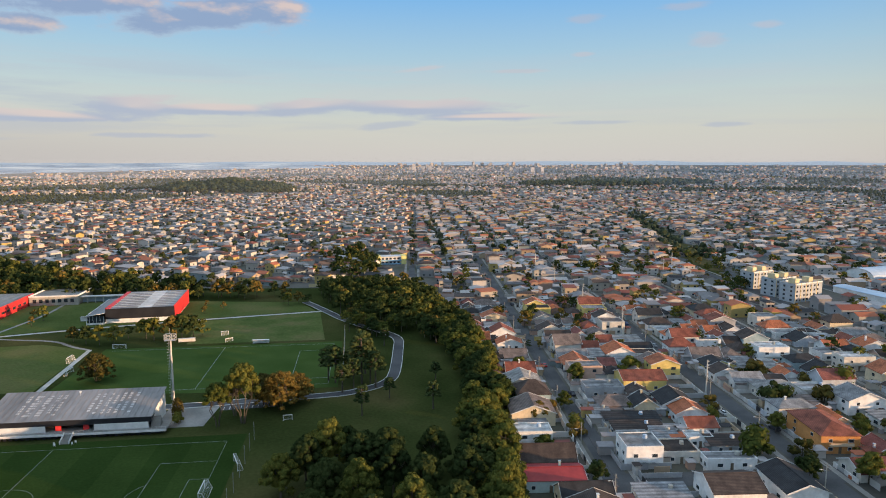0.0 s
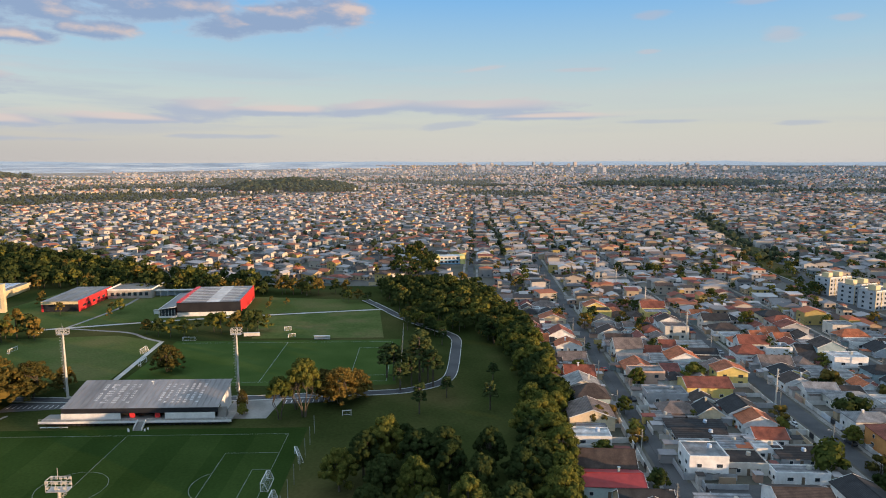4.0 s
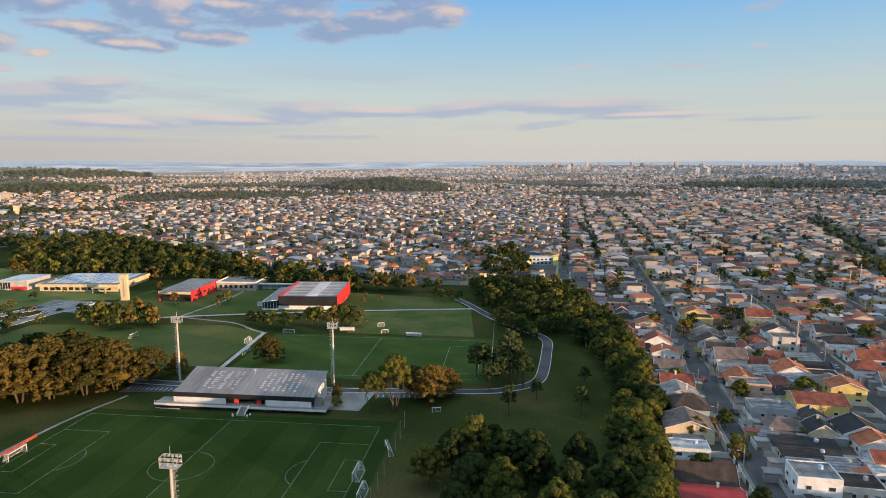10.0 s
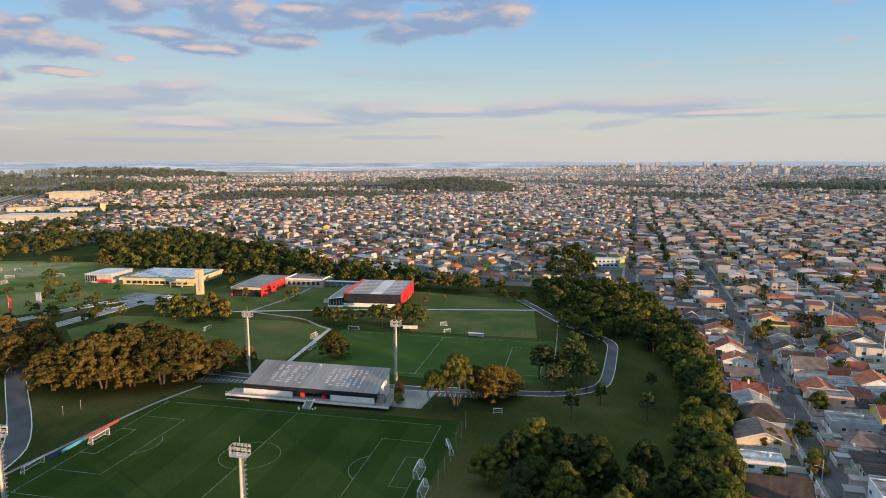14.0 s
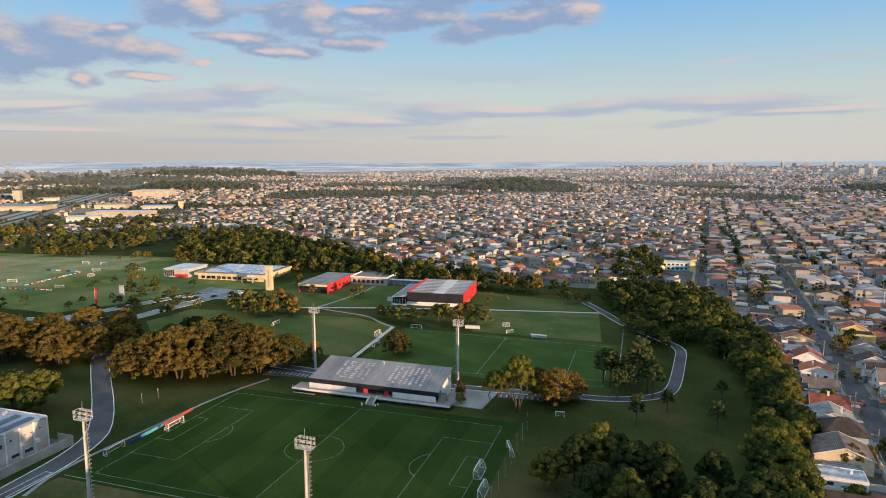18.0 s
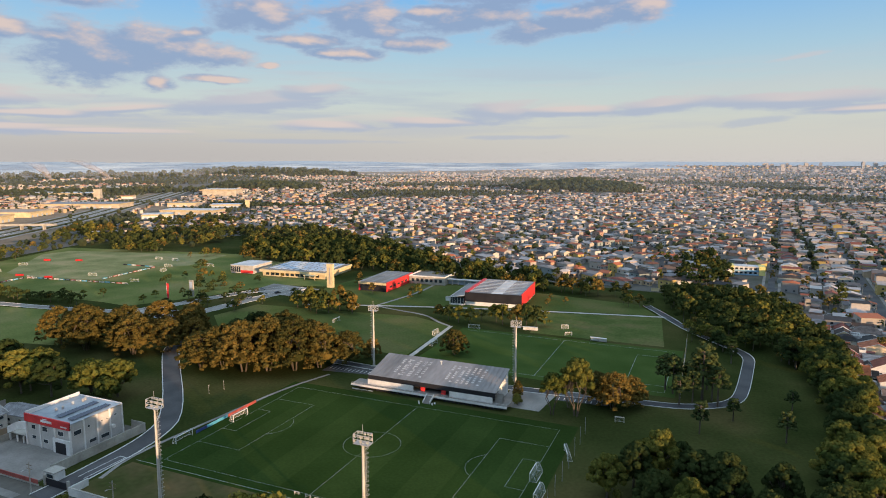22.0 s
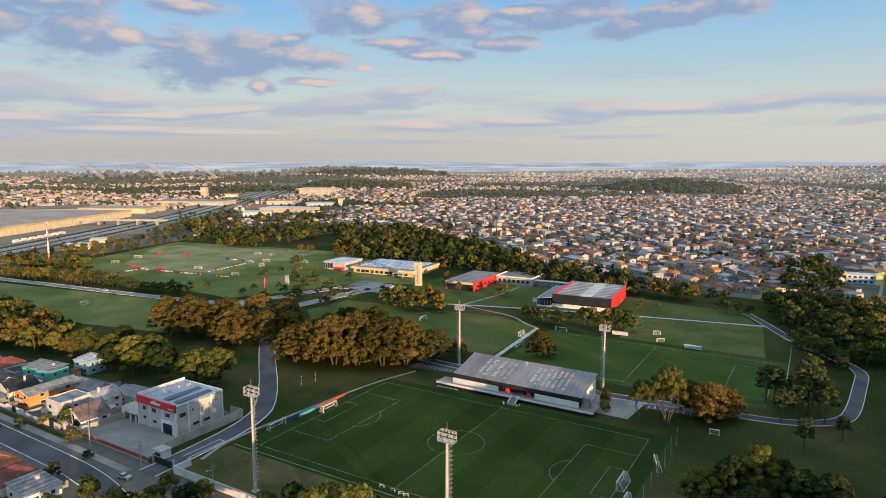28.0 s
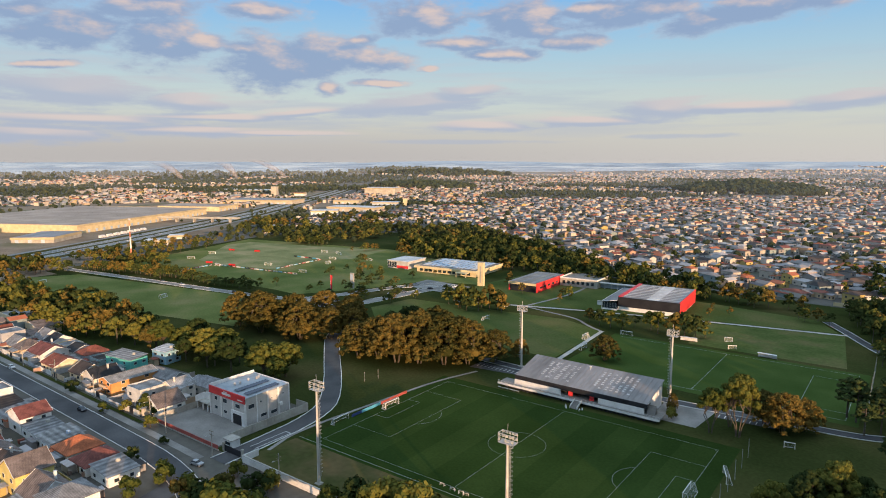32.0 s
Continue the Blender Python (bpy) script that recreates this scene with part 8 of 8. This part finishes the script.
# taller pale masts along the second street
for x, y, h in ((225.4, 50.4, 15), (228.7, 138.2, 16), (230.5, 203.4, 15), (233, 270, 14), (238, 340, 14), (246, 430, 14), (330, 300, 14), (352, 330, 14)):
    m = thing("transmission_pole", x, y, 0, "tall pale concrete transmission pole", "transmission pole", "transmission poles")
    part("pole", Shape().cyl(0, 0, 0, h, .34, .22, 8), M["polepaint"], m)
    for z in (h - .6, h - 1.8, h - 3.0):
        part("insulator_arm", Shape().box(0, .9, -.08, .08, z, z + .14), M["steel"], m)
for x, y in ((-97.5, -62.3), (-69.9, -63.2), (-111.3, -59.9), (-40.4, -61.6), (-214, -61.7), (-150, -61), (-182, -61.5)):
    utility_pole(x, y, 180, 9.0)
for x, y, h in ((-87, -73.3 - 6, 5), (-67.4, -80, 6), (-54.4, -83, 6.5), (-53.2, -66, 5), (-39.1, -66, 6.5), (-163.7, -63, 5), (-121, -56, 7), (-68, -90, 6), (-128, -60, 4), (160, 62, 6), (163, 90, 7), (190, 40, 4), (180, 120, 5), (163, 45, 5), (216, 30, 5), (222, -8, 5), (258, 12, 6), (250, -10, 6)):
    tree("bush", x, y, h, .8)

woodland()

# flag and sign by the car park
fp = thing("flagpole", -208, 116, 0, "steel flagpole with a limp red banner", "flagpole")
part("pole", Shape().cyl(0, 0, 0, 17, .14, .08, 7), M["steel"], fp)
fl = Shape()
for k in range(6):
    z0, z1 = 16 - 1.6 * k, 16 - 1.6 * (k + 1)
    fl.poly([(.1, 0, z0), (1.7 + .15 * math.sin(k), .3 * math.sin(k * 1.7), z0), (1.7 + .15 * math.sin(k + 1), .3 * math.sin((k + 1) * 1.7), z1), (.1, 0, z1)])
part("banner", fl, M["red"], fp, "red hanging banner")
tt = thing("totem_sign", -222, 150, 0, "pale concrete totem sign on the lawn", "sign")
part("slab", Shape().box(-1.6, 1.6, -.5, .5, 0, 11), M["concrete"], tt)
part("panel", Shape().box(-1.2, 1.2, -.55, -.5, 6, 10), M["bluewhite"], tt)
BOARD_ROWS = [((-386, 112), (-391, 150), 8), ((-391, 152), (-297, 164), 18), ((-331, 170), (-339, 228), 11), ((-341, 228), (-376, 227), 7)]
for k, (x, y, turn) in enumerate((xa + (xb - xa) * (i + .5) / n, ya + (yb - ya) * (i + .5) / n, math.degrees(math.atan2(yb - ya, xb - xa))) for (xa, ya), (xb, yb), n in BOARD_ROWS for i in range(n)):
    mat, nm = ((M["board_red"], "red"), (M["white"], "white"), (M["board_cyan"], "blue"), (M["black"], "dark"))[k % 4]
    b = thing("advertising_board", x, y, turn, nm + " advertising board round the training pitch", "advertising board", "training pitch boards")
    part("panel", Shape().box(-2.3, 2.3, -.05, .05, .05, 1.1), mat, b)
    part("lettering", Shape().box(-1.4, 1.4, -.07, -.05, .4, .75), M["white"] if mat != M["white"] else M["black"], b)
for x, y in ((-375, 158), (-404, 155), (-430, 226), (-458, 216)):
    tn = thing("team_shelter", x, y, 20, "small red team shelter on the training field", "shelter", "team shelters")
    part("back", Shape().box(-3, 3, .8, .9, 0, 1.6), M["red"], tn)
    part("roof", Shape().box(-3.1, 3.1, -.3, .9, 1.6, 1.7), M["red"], tn)
    for s in (-3, 2.9):
        part("side", Shape().box(s, s + .1, -.2, .8, 0, 1.6), M["red"], tn)
for x, y, r in ((46, 146.8, -3), (9, 154, 5)):
    sh = thing("dugout", x, y, r, "white covered substitutes bench beside the pitch", "dugout", "dugouts")
    part("back", Shape().box(-4, 4, .9, 1.0, 0, 1.9), M["white"], sh)
    part("roof", Shape().box(-4.1, 4.1, -.5, 1.0, 1.9, 2.0), M["white"], sh)
    part("bench", Shape().box(-3.6, 3.6, .3, .7, .4, .5), M["white"], sh)
for x, y in ((-105, 165), (-60, 206)):
    k = thing("groundskeeper_hut", x, y, 0, "tiny white hut on the lawn", "hut")
    part("wall", Shape().box(-1.5, 1.5, -1, 1, 0, 2.2), M["white"], k)
    part("roof", Shape().box(-1.7, 1.7, -1.2, 1.2, 2.2, 2.4), M["concrete"], k)
for x, y in ((-80, 14), (-78, 20)):
    lp = thing("lamp_post", x, y, 0, "short grey garden lamp post", "lamp post", "lamp posts on the lawn")
    part("post", Shape().cyl(0, 0, 0, 3.4, .05, n=6), M["steel"], lp)
    part("lamp", Shape().cyl(0, 0, 3.4, 3.75, .17, .12, 8), M["steel"], lp)
# fences round the pitches
fence = thing("pitch_fence", 61, 0, 0, "tall dark ball-stop net behind the goal", "fence")
for k in range(9):
    part("fence_post", Shape().cyl(0, -34 + 8.5 * k, 0, 6.0, .07, n=6), M["steel"], fence)
fence2 = thing("pitch_fence", 88, 0, 0, "dark ball-stop net beside the second pitch", "fence")
for k in range(10):
    part("fence_post", Shape().cyl(-.1 * k, 80 + 8.0 * k, 0, 7.0, .07, n=6), M["steel"], fence2)

# ---- near neighbourhood landmarks ----
for c in OH.children:
    if c.name.split(".")[0] == "wall":
        c.data.materials[0] = M["orange_wall"]

# ---- distant skyline ----
# lowered greyish tones put distance haze into the tower walls
M["tower_wall"] = surface("tower_plaster", [(.42, .40, .38), (.46, .45, .45), (.34, .36, .39), (.42, .37, .33)], .9, .2, .02, 0, spread=1)


def skyline(ax, ay, n, spread, low, high):
    for k in range(n):
        x, y = ax + rng.uniform(-spread, spread), ay + rng.uniform(-60, 60)
        t, w = rng.uniform(low, high), rng.uniform(14, 24)
        b = thing("tower_block", x, y, rng.uniform(-10, 20), "distant sunlit residential tower block", "tower block", "towers on the skyline", z=height(x, y) - 2)
        part("wall", Shape().box(-w / 2, w / 2, -8, 8, 0, t), M["tower_wall"], b)
        part("roof_house", Shape().box(-3, 3, -3, 3, t, t + 3), M["tower_wall"], b)
        part("window_band", Shape().box(-w / 2 + 1.5, w / 2 - 1.5, -8.1, -8, t * .25, t * .25 + 2.5), M["glass"], b)


skyline(990, 3180, 9, 75, 26, 40), skyline(440, 3650, 8, 60, 20, 34), skyline(760, 3600, 12, 260, 12, 24), skyline(1900, 3500, 10, 500, 12, 22), skyline(-1250, 3300, 3, 200, 18, 30)
skyline(700, 4300, 20, 460, 14, 34), skyline(1700, 4050, 14, 500, 12, 28)


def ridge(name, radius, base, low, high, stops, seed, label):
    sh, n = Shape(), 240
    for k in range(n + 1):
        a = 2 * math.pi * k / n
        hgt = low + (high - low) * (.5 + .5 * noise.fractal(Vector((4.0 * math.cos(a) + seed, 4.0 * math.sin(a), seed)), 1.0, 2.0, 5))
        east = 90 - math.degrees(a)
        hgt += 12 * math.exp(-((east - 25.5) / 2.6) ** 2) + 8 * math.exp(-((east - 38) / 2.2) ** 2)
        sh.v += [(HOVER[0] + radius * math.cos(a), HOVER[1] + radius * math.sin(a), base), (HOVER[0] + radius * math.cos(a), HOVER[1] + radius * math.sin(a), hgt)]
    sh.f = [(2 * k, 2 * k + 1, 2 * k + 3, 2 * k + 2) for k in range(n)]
    return setting(name, sh, haze_glow_mat(name, stops, 1.0), label, "backdrop")


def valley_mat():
    """Far valley woods with mist painted over them as noise, all of it emissive."""
    m = bpy.data.materials.new("painted_mist_valley")
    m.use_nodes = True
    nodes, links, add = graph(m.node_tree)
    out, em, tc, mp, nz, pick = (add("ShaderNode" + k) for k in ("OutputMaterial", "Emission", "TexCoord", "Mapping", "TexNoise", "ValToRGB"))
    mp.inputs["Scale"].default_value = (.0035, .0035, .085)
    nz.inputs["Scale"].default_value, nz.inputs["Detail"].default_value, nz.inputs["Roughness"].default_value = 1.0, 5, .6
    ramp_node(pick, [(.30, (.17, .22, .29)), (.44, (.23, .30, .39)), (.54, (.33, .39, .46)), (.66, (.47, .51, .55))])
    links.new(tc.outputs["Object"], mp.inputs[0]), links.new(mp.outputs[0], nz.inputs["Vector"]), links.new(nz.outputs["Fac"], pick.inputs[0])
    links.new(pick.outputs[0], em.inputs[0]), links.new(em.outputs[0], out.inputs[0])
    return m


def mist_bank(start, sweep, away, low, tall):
    """A flat glowing band behind the town, with low valley mist painted on it."""
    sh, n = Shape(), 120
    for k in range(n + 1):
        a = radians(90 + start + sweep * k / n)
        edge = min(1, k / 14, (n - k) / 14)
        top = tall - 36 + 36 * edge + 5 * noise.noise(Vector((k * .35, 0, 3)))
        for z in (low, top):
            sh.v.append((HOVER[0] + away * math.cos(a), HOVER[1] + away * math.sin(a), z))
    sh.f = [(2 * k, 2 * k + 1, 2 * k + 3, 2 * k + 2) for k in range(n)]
    setting("backdrop_mist", sh, valley_mat(), "glowing band painted as pale blue mist over far woods", "backdrop")


def haze_veil(away, thick, west_share):
    """A translucent sheet added to stand in for distance haze over the town, fading out upwards."""
    m = bpy.data.materials.new("haze_sheet")
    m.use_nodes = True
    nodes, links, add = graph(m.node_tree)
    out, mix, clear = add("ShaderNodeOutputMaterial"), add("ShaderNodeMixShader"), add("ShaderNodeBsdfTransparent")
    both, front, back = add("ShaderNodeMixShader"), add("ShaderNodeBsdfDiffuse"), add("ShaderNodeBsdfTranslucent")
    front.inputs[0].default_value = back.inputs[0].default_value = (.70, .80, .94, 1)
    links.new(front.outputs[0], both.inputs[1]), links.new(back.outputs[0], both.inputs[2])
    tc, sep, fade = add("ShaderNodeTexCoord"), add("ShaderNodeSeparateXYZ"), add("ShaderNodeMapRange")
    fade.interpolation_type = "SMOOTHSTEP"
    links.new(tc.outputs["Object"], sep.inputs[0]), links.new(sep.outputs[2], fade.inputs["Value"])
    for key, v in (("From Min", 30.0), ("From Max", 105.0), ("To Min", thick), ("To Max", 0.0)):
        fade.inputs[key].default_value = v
    # weaker to the west, where the sheet faces the sun
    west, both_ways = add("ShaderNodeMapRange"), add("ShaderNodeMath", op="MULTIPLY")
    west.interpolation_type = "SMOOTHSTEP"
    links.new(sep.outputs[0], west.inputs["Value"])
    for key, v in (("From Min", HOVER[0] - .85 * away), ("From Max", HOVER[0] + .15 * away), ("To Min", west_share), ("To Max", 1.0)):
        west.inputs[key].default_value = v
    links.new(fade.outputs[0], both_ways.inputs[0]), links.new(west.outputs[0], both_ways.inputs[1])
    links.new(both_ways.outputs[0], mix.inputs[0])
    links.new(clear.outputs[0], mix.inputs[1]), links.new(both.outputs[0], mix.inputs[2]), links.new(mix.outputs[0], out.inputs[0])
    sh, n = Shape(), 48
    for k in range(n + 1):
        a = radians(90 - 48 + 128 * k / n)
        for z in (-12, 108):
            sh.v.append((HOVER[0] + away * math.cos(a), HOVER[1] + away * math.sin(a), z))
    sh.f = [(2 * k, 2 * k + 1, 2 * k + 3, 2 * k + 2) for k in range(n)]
    setting("mist", sh, m, "translucent sheet standing in for pale distance haze", "mist")


def smoke(bearing, away, tall, drift):
    """A thin plume over a far chimney, leaning with the wind and fading out."""
    m = bpy.data.materials.new("thin_smoke")
    m.use_nodes = True
    nodes, links, add = graph(m.node_tree)
    out, mix, clear, puff, tc, nz, sep, up, many = (add("ShaderNode" + k) for k in ("OutputMaterial", "MixShader", "BsdfTransparent", "BsdfDiffuse", "TexCoord", "TexNoise", "SeparateXYZ", "MapRange", "Math"))
    puff.inputs[0].default_value = (.36, .34, .36, 1)
    nz.inputs["Scale"].default_value, nz.inputs["Detail"].default_value = .035, 5
    links.new(tc.outputs["Object"], nz.inputs["Vector"]), links.new(tc.outputs["Object"], sep.inputs[0]), links.new(sep.outputs[2], up.inputs["Value"])
    for key, v in (("From Min", 0.0), ("From Max", tall), ("To Min", 1.1), ("To Max", 0.0)):
        up.inputs[key].default_value = v
    many.operation = "MULTIPLY"
    links.new(up.outputs[0], many.inputs[0]), links.new(nz.outputs["Fac"], many.inputs[1])
    links.new(many.outputs[0], mix.inputs[0]), links.new(clear.outputs[0], mix.inputs[1]), links.new(puff.outputs[0], mix.inputs[2]), links.new(mix.outputs[0], out.inputs[0])
    a = radians(90 - bearing)
    x, y = HOVER[0] + away * math.cos(a), HOVER[1] + away * math.sin(a)
    sh, n, ring = Shape(), 10, 10
    for k in range(n + 1):
        t = k / n
        cx, wide = -drift * t ** 1.6, (4 + 26 * t) * (1 if k else .4)
        sh.v += [(cx + wide * math.cos(2 * math.pi * j / ring), wide * math.sin(2 * math.pi * j / ring), tall * t + 3 * math.sin(3 * j + k)) for j in range(ring)]
    sh.f = [(k * ring + j, k * ring + (j + 1) % ring, (k + 1) * ring + (j + 1) % ring, (k + 1) * ring + j) for k in range(n) for j in range(ring)]
    p = tagged(part("smoke_plume", sh, m), "thin grey smoke drifting from a far chimney", "smoke", "smoke plumes on the horizon")
    p.matrix_basis = pose(x, y, height(x, y) + 6, 0, 0, -bearing)


smoke(-58.9, 2700, 72, 90), smoke(-54.6, 2800, 70, 60), smoke(-50.6, 2800, 78, 130)
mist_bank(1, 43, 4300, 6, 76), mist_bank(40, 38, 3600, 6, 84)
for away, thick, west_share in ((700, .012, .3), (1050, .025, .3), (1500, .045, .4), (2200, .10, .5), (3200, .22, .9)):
    haze_veil(away, thick, west_share)
ridge("backdrop_hills", 4860, 20, 70, 100, [(30, (.34, .40, .48)), (70, (.30, .37, .46)), (108, (.35, .42, .51))], 2.0, "glowing ridge of hills along the horizon, blue haze painted in")
